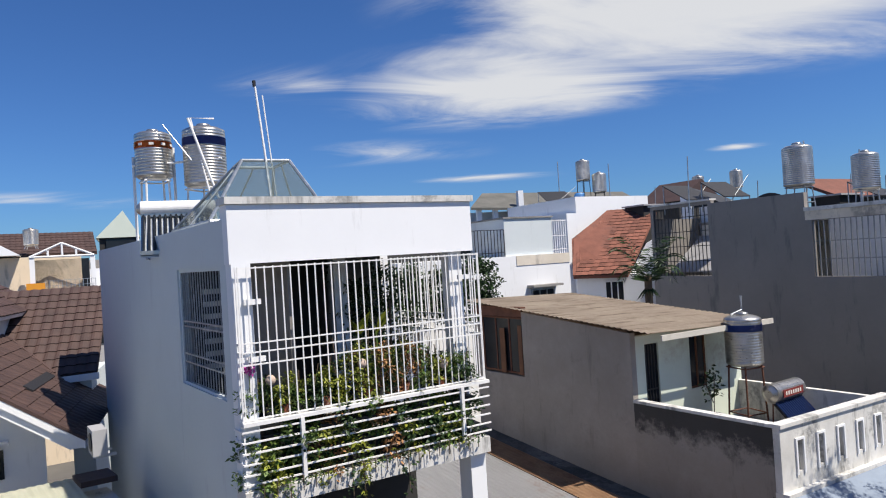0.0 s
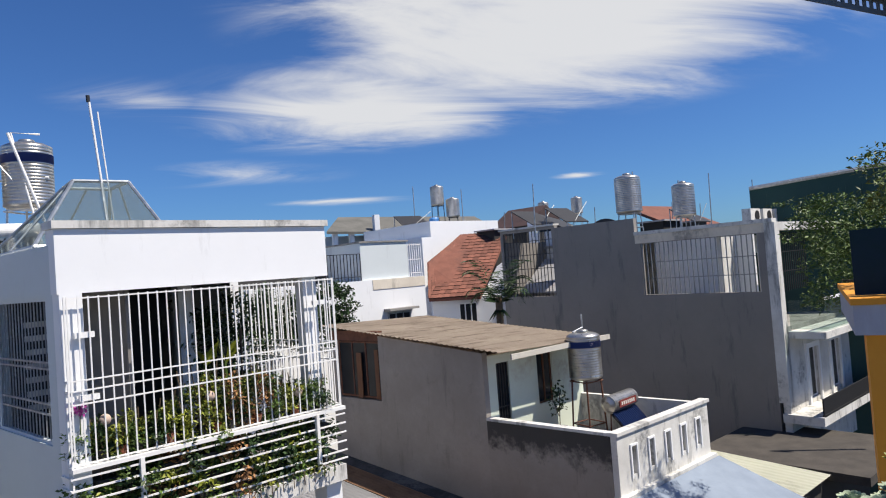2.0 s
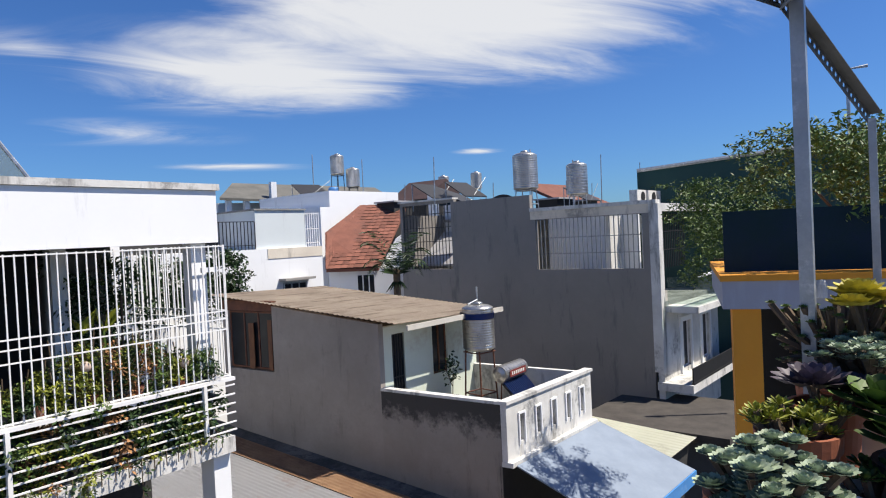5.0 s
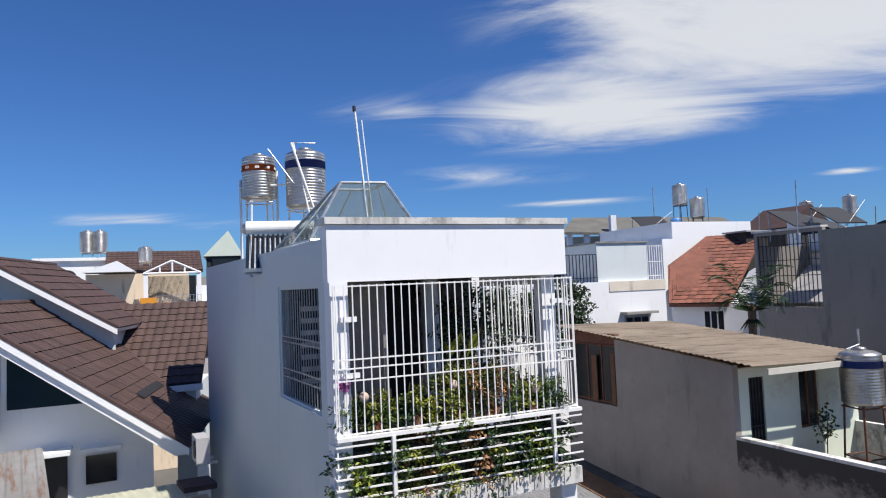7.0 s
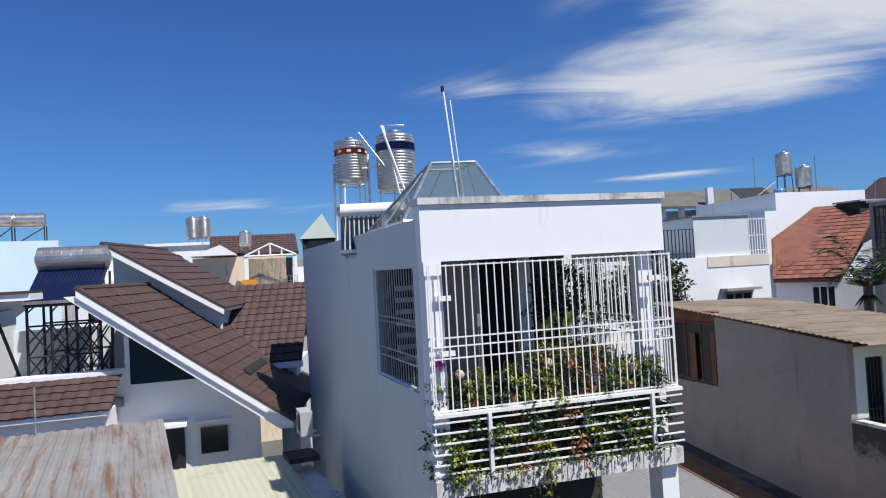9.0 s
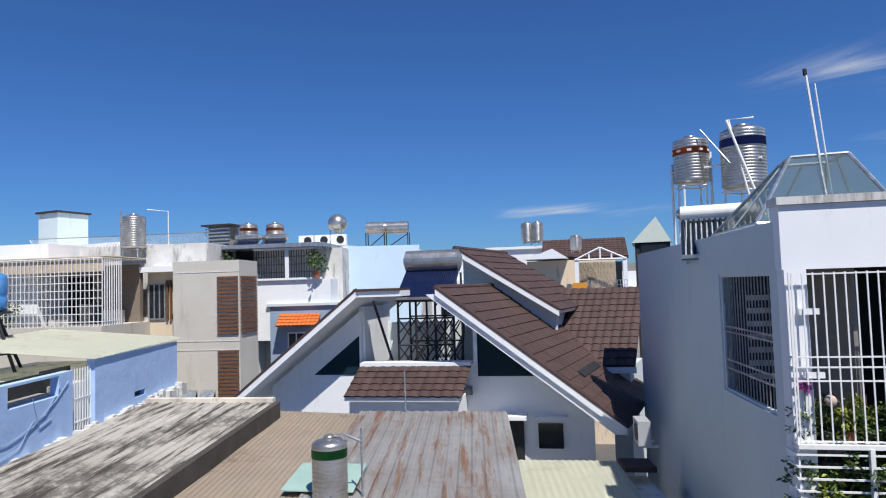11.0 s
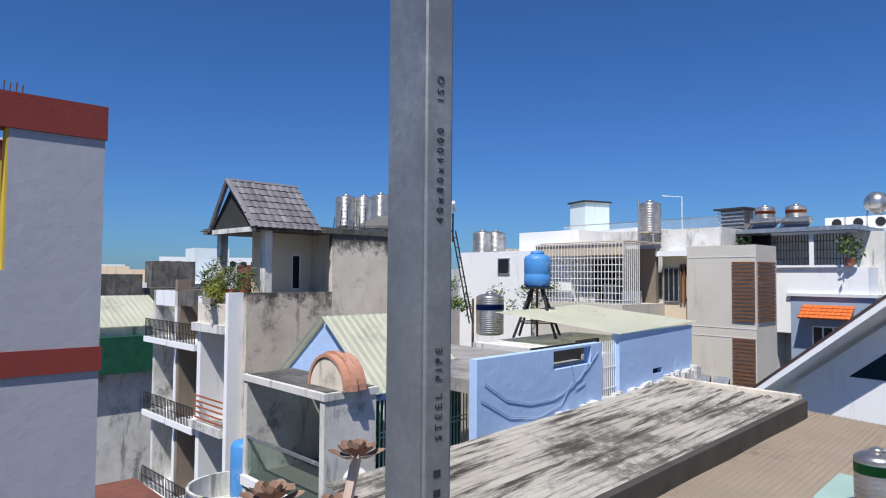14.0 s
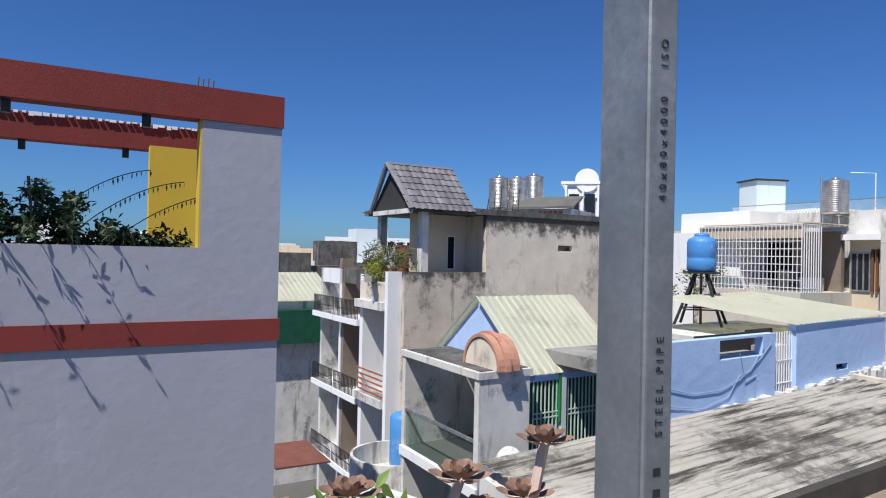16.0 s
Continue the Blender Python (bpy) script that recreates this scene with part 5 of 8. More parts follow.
part("bracket", boxes((-0.22, -0.18, -0.11, 0.24, -0.04, 0), (0.18, 0.22, -0.11, 0.24, -0.04, 0)), galv, ac)

# ---- shed terrace ----
water_tank(*SH.at(2.55, 2.35)[:2], 6.15, 0.40, 1.15, blue_band, 1.42, rust, "stainless water tank with a blue band on a rusty stand", 3, band_at=0.68)
p = SH.at(2.55, 2.35, 8.72)
pipe_thing("float_pipe", [(p.x - 0.28, p.y - 0.05, 8.72), (p.x, p.y, 8.82), (p.x, p.y, 9.14)], 0.022, galv, "grey float pipe on top of the tank", "pipe")
p = SH.at(2.7, 1.55)
solar_heater(p.x, p.y, 6.16, 33, 1.05, "small solar water heater with a red-labelled drum", 0.2, 14, 0.9, 44, rust)
lab = stand_alone("drum_label", p.x, p.y, 6.16, "red maker's label on the heater drum", "label")
bm = boxes((-0.38, 0.38, -0.168, -0.158, 0.84, 1.0))
part("sheet", bm, red_paint, lab)
lab.rotation_euler = (0, 0, radians(33))
for k in range(7):
    part("print", boxes((-0.3 + k * 0.09, -0.25 + k * 0.09, -0.172, -0.1685, 0.88, 0.96)), pale_print, lab)
for a, b, h, m in ((1.55, 2.6, 0.3, white_old), (2.0, 2.75, 0.34, black), (1.3, 2.4, 0.24, concrete), (0.9, 2.9, 0.28, wood)):
    q = SH.at(a, b)
    t = stand_alone("plant_pot" if m != wood else "wooden_box", q.x, q.y, 6.15, "plastic pot standing on the terrace" if m != wood else "small brown wooden box leaning on the wall", "pot" if m != wood else "box")
    part("body", lathe([(h * 0.4, 0), (h * 0.52, h), (h * 0.47, h), (h * 0.4, h * 0.9)], 14) if m != wood else boxes((-0.2, 0.2, -0.05, 0.05, 0, 0.32)), m, t)
q = SH.at(1.95, 2.75)
t = stand_alone("terrace_shrub", q.x, q.y, 6.45, "thin green shrub in a pot against the pale wall", "shrub")
part("stem", rods(0.012, ((0, 0, 0), (0.05, 0, 0.9)), ((0, 0, 0.3), (-0.15, 0.05, 0.8)), n=5), bark, t)
lv = Leaves(11)
lv.clump((0, 0, 0.75), 0.28, 0.28, 0.5, 140, 0.11)
lv.make("leaves", leaf_dark, t)
lowr = SH.thing("low_tin_roof", "grey tin roof in the gap between the houses", "roof")
tin_roof("sheet", SH, (-5.1, -1.0, 4.72), (3.75, 0, 0), (0, 10.6, 1.07), tin_grey, "grey corrugated sheet", lowr, pitch=0.12, amp=0.014, rows=3)
tin_roof("sheet", SH, (-1.35, -1.0, 4.74), (0.75, 0, 0), (0, 10.6, 1.07), tin_orange, "orange rusted corrugated sheet", lowr, pitch=0.12, amp=0.014, rows=3)
bm = bmesh.new()
prism(bm, [(-0.6, -1.0, 4.45), (-0.6, 9.6, 5.5), (-0.6, 9.6, 5.74), (-0.6, -1.0, 4.69)], (0.6, 0, 0))
part("gutter", bm, mould_black, lowr, "dirty dark gutter along the wall", SH)
part("support", boxes((-5.0, -0.7, -0.9, 9.4, 0, 4.4)), white_old, lowr, lot=SH)

# ---- slate house: roof things ----
def tall_tank(x, y, z, r, h, stand, label, seed):
    t = water_tank(x, y, z, r, h, None, stand, galv, label, seed)
    part("side_pipe", rods(0.03, ((r * 1.15, 0, 0), (r * 1.15, 0, stand + h + 0.15)), n=6), galv, t)
    return t


tall_tank(11.6, 21.0, 11.35, 0.46, 1.4, 0.7, "large dull stainless tank on a steel stand", 1)
tall_tank(14.8, 22.5, 11.1, 0.43, 1.35, 0.8, "dusty stainless tank on a steel stand", 2)
tall_tank(19.5, 23.5, 11.1, 0.45, 1.3, 0.5, "dusty stainless tank beside the green building", 3)
for x, y, z, h in ((8.9, 23.5, 11.4, 2.2), (15.6, 22.0, 11.2, 2.3), (18.3, 23.0, 11.1, 2.2), (18.9, 22.6, 11.1, 1.6)):
    pipe_thing("antenna", [(x, y, z), (x + 0.05, y, z + h)], 0.02, galv, "thin bare antenna pole on a roof", "antenna")
gz = Lot(12.6, 34.6, 61, -30)
g = gz.thing("dark_gazebo", "dark tiled gable roof on posts over a far terrace", "gazebo")
bm = bmesh.new()
prism(bm, [(0, 0, 12.7), (3.6, 0, 12.7), (1.9, 0, 13.9)], (0, 3, 0))
part("roof", bm, tile_brown, g, lot=gz)
part("body", boxes((0.2, 3.4, 0.2, 2.8, 0, 12.7)), dark_in, g, lot=gz)
pn = Lot(10.9, 25.5, 61, -30)
g = pn.thing("photovoltaic_array", "dark glass sheet sloping on a roof frame", "solar array")
bm = bmesh.new()
prism(bm, [(0, 0, 11.9), (2.2, 0, 11.5), (2.2, 1.5, 12.3), (0, 1.5, 12.7)], (0, 0, 0.05))
part("sheet", bm, black, g, lot=pn)
part("frame", rods(0.03, ((0, 0, 11.2), (0, 0, 11.9)), ((2.2, 0, 11.2), (2.2, 0, 11.5)), ((0, 1.5, 11.2), (0, 1.5, 12.7)), ((2.2, 1.5, 11.2), (2.2, 1.5, 12.3)), n=6), galv, g, lot=pn)
rr = Lot(20.0, 29.0, 61, -30)
g = rr.thing("red_roof", "small red tiled roof behind the tanks", "roof")
bm = bmesh.new()
prism(bm, [(-2.5, 0, 11.6), (2.8, 0, 11.6), (2.8, 3, 13.0), (-2.5, 3, 13.0)], (0, 0, 0.15))
part("slope", bm, tile_red, g, lot=rr)
part("body", boxes((-2.3, 2.6, 0.3, 3.0, 0, 11.6)), white_old, g, lot=rr)
# condenser units on the slate house
for k in range(3):
    q = GH.at(3.0 + k * 1.0, 1.6)
    t = stand_alone("air_conditioner", q.x, q.y, 11.32, "white outdoor air conditioner on the roof edge", "air conditioner", "roof air conditioners", turn=30)
    part("case", boxes((-0.4, 0.4, -0.15, 0.15, 0, 0.5)), white_old, t)
    part("fan", rods(0.18, ((0.1, -0.16, 0.26), (0.1, -0.17, 0.26)), n=16), black, t)

# ---- houses behind the shed ----
MW = Lot(1.02, 21.96, 61, -30)
g = MW.thing("stepped_white_house", "white stepped house with a barred terrace and peeling paint", "house")
MF = Lot(1.02, 21.96, 62, -28)
part("lower_wall", boxes((-3.0, 3.95, 0, 5, 0, 10.35)), white, g, "peeling white wall", MF)
part("peeling_band", boxes((1.6, 3.95, -0.02, 0, 10.0, 10.35)), mould_wall, g, lot=MF)
part("upper_wall", boxes((1.23, 3.3, 0.1, 4, 10.35, 11.68)), white_side, g, "bluish white box room", MF)
part("cap", boxes((1.18, 3.35, 0.05, 4, 11.685, 11.74)), concrete, g, lot=MF)
grille(g, MF, "a", -1.2, 1.2, 0.1, 10.35, 11.3, 0.13, (11.3, 10.5), black, r=0.012)
grille(g, MF, "a", 3.32, 3.93, 0.1, 10.35, 11.6, 0.1, (11.55, 11.0, 10.5), bar_white, r=0.012)
part("back_room", boxes((-3.0, 1.2, 2.5, 4, 10.35, 11.6)), dark_in, g, lot=MF)
part("canopy", boxes((2.0, 3.3, -0.4, 0, 9.2, 9.28)), concrete, g, lot=MF)
window(g, MF, "a", 2.15, 3.15, -0.03, 8.6, 9.12, galv, pane_dark, 2)
RT = Lot(5.3, 27.46, 103, 10)
g = RT.thing("red_tiled_house", "white house with a faded red tiled roof", "house")
part("body", boxes((0.15, 3.4, 0.35, 6, 0, 9.25)), white, g, lot=RT)
bm = bmesh.new()
prism(bm, [(0.0, 0, 9.3), (2.25, 0, 9.25), (4.35, 4.9, 12.2), (1.9, 4.7, 12.25), (0.15, 2.0, 10.9)], (0, 0, -0.12))
rf = part("roof", bm, tile_red, g, lot=RT)
vs, fs = tiles((0.0, 0, 9.31), (2.3, 0, 0), (2.0, 4.8, 2.93), 0.28, 0.32, 0.03)
raw_part("tiles", [RT.m @ v for v in vs], fs, tile_red, rf, kind="stuff", edge=tile_edge)
vs, fs = tiles((-0.02, 0, 9.31), (0.1, 2.1, 1.6), (1.9, 2.7, 1.34), 0.28, 0.32, 0.03)
raw_part("tiles", [RT.m @ v for v in vs], fs, tile_red, rf, kind="stuff", edge=tile_edge)
bm = bmesh.new()
prism(bm, [(2.2, 0.5, 8.0), (4.4, 1.0, 8.0), (4.4, 1.0, 11.2), (3.2, 1.0, 10.5), (2.3, 0.5, 9.1)], (0, 0.2, 0))
part("gable", bm, white, g, lot=RT)
window(g, RT, "a", 1.3, 2.1, 0.3, 8.1, 9.0, white, pane_dark, 2)
WB = Lot(6.39, 31.34, 62, -28)
g = WB.thing("white_block", "plain bright white block house behind red tiles", "house")
part("body", boxes((0, 4.8, 0, 6, 0, 13.0)), white, g, lot=WB)
part("low_part", boxes((-0.6, 0, 0, 6, 0, 12.2)), white, g, lot=WB)
FP = Lot(1.9, 39.9, 75, -15)
g = FP.thing("grey_tiled_house", "far house with a grey tiled roof and barred terrace", "house")
bm = bmesh.new()
prism(bm, [(-0.3, 0, 13.4), (6.6, 0, 13.1), (6.0, 3, 14.45), (1.5, 3, 14.55)], (0, 0, -0.15))
part("roof", bm, tile_grey, g, lot=FP)
bm = bmesh.new()
prism(bm, [(6.6, 0, 13.1), (13, 1, 13.0), (12, 3, 14.3), (6.0, 3, 14.45)], (0, 0, -0.15))
part("roof", bm, tile_grey, g, lot=FP)
part("body", boxes((0.2, 12.5, 2.0, 6, 0, 13.2)), white_side, g, lot=FP)
part("terrace_wall", boxes((-1.0, 6.0, 0.2, 0.4, 0, 12.3)), white_old, g, lot=FP)
for a in (0.2, 1.3, 3.3):
    part("column", boxes((a, a + 0.3, 0.3, 0.6, 12.3, 13.3)), white, g, lot=FP)
grille(g, FP, "a", 2.2, 6.0, 0.25, 12.3, 13.25, 0.2, (13.2,), black, r=0.015)
part("chimney", boxes((2.9, 3.25, 0.0, 0.4, 12.4, 14.35)), white, g, lot=FP)
water_tank(8.5, 39.0, 13.0, 0.42, 1.25, None, 1.55, black, "far stainless tank on a black stand", 1)
water_tank(9.4, 38.8, 13.0, 0.42, 1.2, None, 0.75, black, "far stainless tank above a white block", 2)
water_tank(22.0, 55.7, 12.4, 0.5, 1.5, None, 2.2, galv, "far small stainless tank on the skyline", 3)
water_tank(24.0, 52.8, 12.4, 0.5, 1.5, None, 2.2, galv, "far small stainless tank on the skyline", 4)
t = stand_alone("blue_drum", 8.2, 38.9, 13.0, "small blue plastic drum under a tank", "drum")
part("body", lathe([(0.3, 0), (0.33, 0.1), (0.33, 0.7), (0.25, 0.8)], 16), blue_plastic, t)
for x, y, z, h in ((10.7, 41.5, 13, 2.8), (7.4, 41.2, 13, 3.1)):
    pipe_thing("antenna", [(x, y, z), (x, y, z + h)], 0.03, galv, "thin bare antenna pole on a roof", "antenna")
# palm beside the slate house
palm = stand_alone("palm", 6.05, 19.9, 0, "feathery palm beside the grey wall", "palm")
part("trunk", rods(0.12, ((0, 0, 0), (0.1, 0, 9.5)), n=8), bark, palm)
lv = Leaves(5)
for k in range(19):
    a = k * 2.399
    up = 0.9 + 0.25 * math.sin(k * 1.7)
    prev = Vector((0.1, 0, 9.4))
    for i in range(16):
        s = i / 16
        p = Vector((0.1 + math.cos(a) * 1.15 * s, math.sin(a) * 1.15 * s, 9.2 + 3.0 * up * s - 1.9 * s * s))
        d = p - prev
        for sgn in (-1, 1):
            side = Vector((-math.sin(a), math.cos(a), 0)) * sgn
            lv.one(p, 0.5 * (1 - 0.5 * s), side + d.normalized() * 0.7 + Vector((0, 0, -0.25)), 0.12)
        prev = p
lv.make("fronds", leaf_dark, palm)
tree = stand_alone("hidden_tree", 1.25, 20.0, 0, "leafy green tree between two houses", "tree")
part("trunk", rods(0.12, ((0, 0, 0), (0, 0, 8.4)), n=8), bark, tree)
lv = Leaves(6)
for k in range(90):
    lv.clump((random.uniform(-3.3, 0.2), random.uniform(-0.5, 0.3), random.uniform(8.4, 10.2)), 0.4, 0.4, 0.35, 110, 0.14)
lv.make("crown", leaf_dark, tree)

# ---- villa: heater on its stand ----
hl = Lot(-12.75, 12.25, 57, -33)
st = hl.thing("heater_stand", "black steel trestle carrying the solar heater", "stand")
X = [-0.75, -0.26, 0.26, 0.75]
for a in X:
    for b in (-0.75, 0.55):
        part("post", rods(0.032, ((a, b, 8.0), (a, b, 10.2 if b < 0 else 10.9)), n=6), black, st, lot=hl)
for z in (8.3, 9.0, 9.7, 10.15):
    for b in (-0.75, 0.55):
        part("beam", rods(0.025, ((-0.75, b, z), (0.75, b, z)), n=6), black, st, lot=hl)
for k in range(3):
    for z in (8.3, 9.0):
        for b in (-0.75, 0.55):
            part("brace", rods(0.02, ((X[k], b, z), (X[k + 1], b, z + 0.7)), ((X[k + 1], b, z), (X[k], b, z + 0.7)), n=5), black, st, lot=hl)
for z in (8.6, 9.3, 10.0):
    for a in X:
        part("tie", rods(0.02, ((a, -0.75, z), (a, 0.55, z + 0.3)), n=5), black, st, lot=hl)
part("strut", rods(0.035, ((-0.75, -0.75, 8.0), (-1.35, -1.0, 10.2)), n=6), black, st, lot=hl)
part("strut", rods(0.035, ((0.9, -0.75, 8.0), (1.1, -1.0, 10.2)), n=6), black, st, lot=hl)
q = hl.at(0, 0.3)
solar_heater(q.x, q.y, 10.12, 90 - 57, 1.5, "solar water heater with a ribbed steel drum over the roof", 0.31, 26, 1.5, 30, black)

# ---- roofs below: near tank, cream roof ----
water_tank(-7.63, 5.07, 7.58, 0.24, 0.9, green_band, 0.02, galv, "slim stainless tank with a green band", 2, band_at=0.72)
pipe_thing("vent_pipe", [(-7.35, 5.4, 7.6), (-7.35, 5.4, 8.6)], 0.016, galv, "thin grey pipe beside the slim tank", "pipe")
pipe_thing("feed_pipe", [(-7.63, 5.07, 8.5), (-7.5, 5.2, 8.54), (-7.35, 5.4, 8.42)], 0.018, galv, "bent grey pipe over the slim tank", "pipe")
pipe_thing("roof_rod", [(-10.45, 9.0, 7.6), (-10.45, 9.0, 8.75)], 0.016, galv, "thin rod standing on the tin roof", "rod")
t = MR.thing("roof_patch", "pale green plastic sheet patching the tin roof", "roof sheet")
bm = bmesh.new()
prism(bm, [(-3.4, -4.9, 7.73), (-2.35, -4.9, 7.73), (-2.35, -3.7, 7.785), (-3.4, -3.7, 7.785)], (0, 0, 0.015))
part("sheet", bm, patch_green, t, lot=MR)
CR = Lot(-9.49, 11.23, 55, -42)
t = CR.thing("cream_lean_to", "cream tin lean-to roof against the villa", "roof")
tin_roof("sheet", CR, (-0.2, 0, 6.6), (2.5, 0, 0), (0, -4.5, -0.2), tin_cream, "cream corrugated sheet", t, pitch=0.15, amp=0.015, rows=2)
part("tile_patch", boxes((2.32, 2.95, -0.7, 0.0, 6.55, 6.66)), tile_brown, t, lot=CR)
part("body", boxes((-0.15, 2.9, -4.4, -0.05, 0, 6.3)), white_old, t, lot=CR)

# ---- blue house: tanks on stand ----
bt = stand_alone("plastic_tank", -20.95, 3.67, 8.56, "blue plastic water tank on a black tripod stand", "water tank")
part("body", lathe([(0.36, 1.62), (0.42, 1.66), (0.42, 2.0), (0.40, 2.03), (0.42, 2.06), (0.42, 2.5), (0.38, 2.6), (0.2, 2.68)], 26), blue_plastic, bt, smooth=True)
part("lid", lathe([(0.2, 2.66), (0.22, 2.7), (0.2, 2.76), (0.05, 2.78)], 18), blue_plastic, bt)
for k in range(4):
    a = math.tau * (k + 0.3) / 4
    part("leg", rods(0.045, ((math.cos(a) * 0.95, math.sin(a) * 0.95, 0.0), (math.cos(a) * 0.2, math.sin(a) * 0.2, 1.6)), n=7), black, bt)
part("post", rods(0.04, ((0, 0, 0), (0, 0, 1.6)), n=6), rust, bt)
part("platform", boxes((-0.45, 0.45, -0.45, 0.45, 1.56, 1.62)), black, bt)
part("ring", rods(0.025, ((0.5, -0.5, 0.5), (0.5, 0.5, 0.5)), ((0.5, 0.5, 0.5), (-0.5, 0.5, 0.5)), ((-0.5, 0.5, 0.5), (-0.5, -0.5, 0.5)), ((-0.5, -0.5, 0.5), (0.5, -0.5, 0.5)), n=6), black, bt)
water_tank(-21.2, 2.2, 8.56, 0.45, 1.35, blue_band, 0.05, galv, "stainless tank with a pale blue band on a low roof", 5, band_at=0.6)
for n, pts in enumerate(([(0.22, -10.0, 8.5), (0.22, -9.3, 8.1), (0.22, -8.5, 7.92), (0.22, -7.6, 7.9), (0.22, -6.9, 8.05), (0.22, -6.2, 8.4), (0.22, -5.7, 8.75)], [(0.22, -10.1, 8.2), (0.22, -9.2, 7.75), (0.22, -8.2, 7.6), (0.22, -7.3, 7.75), (0.22, -6.9, 8.15), (0.22, -6.5, 8.2), (0.22, -6.0, 8.7)], [(0.22, -6.9, 8.6), (0.22, -6.7, 8.0), (0.22, -6.3, 8.1)])):
    pipe_thing("wall_cable", [BL.at(*p) for p in pts], 0.008, slate_blue, "loose cable sagging across the blue wall", "cable")
t = BL.thing("rubble_edge", "crumbling white mortar edge along the blue wall", "wall edge", kind="stuff")
bm = bmesh.new()
rnd = random.Random(3)
for k in range(70):
    b = -10.0 + k * 0.145
    box(bm, 0.2, 0.28 + rnd.uniform(0, 0.14), b, b + rnd.uniform(0.1, 0.2), 7.1 + k * 0.0065, 7.32 + k * 0.0065 + rnd.uniform(0, 0.16))
part("mortar", bm, white_old, t, lot=BL)
RB = Lot(-15.2, -0.3, 50, -43)
t = RB.thing("grey_sheet_roof", "grey corrugated roof between blue wall and cream roof", "roof")
tin_roof("sheet", RB, (-5.8, 2.8, 7.8), (3.4, 0, 0.0), (0, 3.0, 0.35), tin_grey, "", t, pitch=0.2, amp=0.02)
part("body", boxes((-5.7, -2.5, 2.9, 5.7, 0, 7.75)), mould_wall, t, lot=RB)

# ---- behind the cage: tower, terrace, tanks ----
TW = Lot(-33.3, 7.9, 70, -20)
t = TW.thing("white_stair_tower", "white stair tower with a flat dark cap", "house")
part("tower", boxes((-0.15, 1.15, 0, 1.5, 12.4, 14.3)), ice_pale, t, lot=TW)
part("cap", boxes((-0.25, 1.25, -0.1, 1.6, 14.3, 14.38)), dark_in, t, lot=TW)
part("body", boxes((-2.4, 5.0, -0.1, 5, 0, 12.75)), white, t, lot=TW)
tall_tank(-24.7, 8.8, 11.7, 0.42, 1.25, 0.5, "stainless tank beside a white pole on a roof", 6)
pipe_thing("clothes_pole", [(-24.3, 9.9, 11.6), (-24.3, 9.9, 13.6), (-24.5, 9.2, 13.65)], 0.02, bar_white, "white pole with a bent top on a roof", "pole")
LT = Lot(-27.5, 7.0, 52, -40)
t = LT.thing("lattice_fence", "silver diamond lattice along a flat roof", "fence")
bm = bmesh.new()
for k in range(58):
    rod(bm, (k * 0.12 - 1.1, 0, 12.35), (k * 0.12 - 0.8, 0, 12.72), 0.008, 4)
    rod(bm, (k * 0.12 - 0.8, 0, 12.35), (k * 0.12 - 1.1, 0, 12.72), 0.008, 4)
rod(bm, (-1.1, 0, 12.73), (6.1, 0, 12.73), 0.015, 5)
part("lattice", bm, post_steel, t, lot=LT)
part("base", boxes((-1.2, 6.0, 0.0, 4.0, 0, 12.35)), white_old, t, lot=LT)
ME = Lot(-24.7, 11.43, 52, -40)
t = ME.thing("terrace_house", "white house with barred planted balconies under a flat eave", "house")
part("eave", boxes((-0.6, 5.0, -0.6, 3, 12.15, 12.3)), galv, t, lot=ME)
part("body", boxes((0.2, 5.4, 0.9, 5, 0, 12.15)), white_old, t, lot=ME)
part("side_pier", boxes((2.0, 2.15, -0.4, 0.9, 0, 11.2)), white, t, lot=ME)
part("screen_frame", boxes((2.2, 4.9, -0.4, -0.34, 10.9, 10.98), (2.2, 4.9, -0.4, -0.34, 12.05, 12.13), (3.45, 3.6, -0.4, -0.34, 10.98, 12.05)), white, t, lot=ME)
grille(t, ME, "a", 2.2, 3.4, -0.36, 10.98, 12.05, 0.1, (11.2, 11.5, 11.8), black, r=0.012)
grille(t, ME, "a", 3.6, 4.6, -0.36, 10.98, 12.05, 0.1, (11.2, 11.5, 11.8), black, r=0.012)
part("white_wall", boxes((2.1, 5.2, -0.3, 0.9, 8.6, 10.9)), white, t, lot=ME)
for z in (6.4, 8.7, 10.6):
    part("balcony", boxes((0.3, 2.0, -0.5, 0.9, z, z + 0.18)), white, t, lot=ME)
    part("opening", boxes((0.6, 1.7, 0.86, 0.9, z + 0.2, z + 1.8)), pane_dark, t, lot=ME)
    grille(t, ME, "a", 0.35, 1.95, -0.45, z + 0.18, z + 0.85, 0.14, (z + 0.85,), galv, r=0.01)
part("planter", boxes((0.5, 1.5, -0.6, -0.3, 10.78, 11.05)), terracotta, t, lot=ME)
for k, (a, z, m) in enumerate(((0.6, 11.05, leaf), (1.25, 11.05, leaf_dark), (1.0, 8.9, leaf), (1.6, 8.9, leaf_dark), (1.2, 6.6, leaf_lime), (4.7, 11.0, leaf))):
    q = ME.at(a, -0.42)
    tr = stand_alone("balcony_plant", q.x, q.y, z, "green potted plant on a far white balcony", "plant", "far balcony plants")
    part("pot", lathe([(0.12, -0.05), (0.16, 0.2), (0.13, 0.2), (0.12, 0.15)], 12), terracotta, tr)
    lv = Leaves(40 + k)
    for j in range(6):
        lv.clump((0.2 * math.sin(j * 2.3), 0.2 * math.cos(j * 2.3), 0.3 + 0.12 * j), 0.3, 0.3, 0.22, 40, 0.16)
    lv.make("leaves", m, tr)
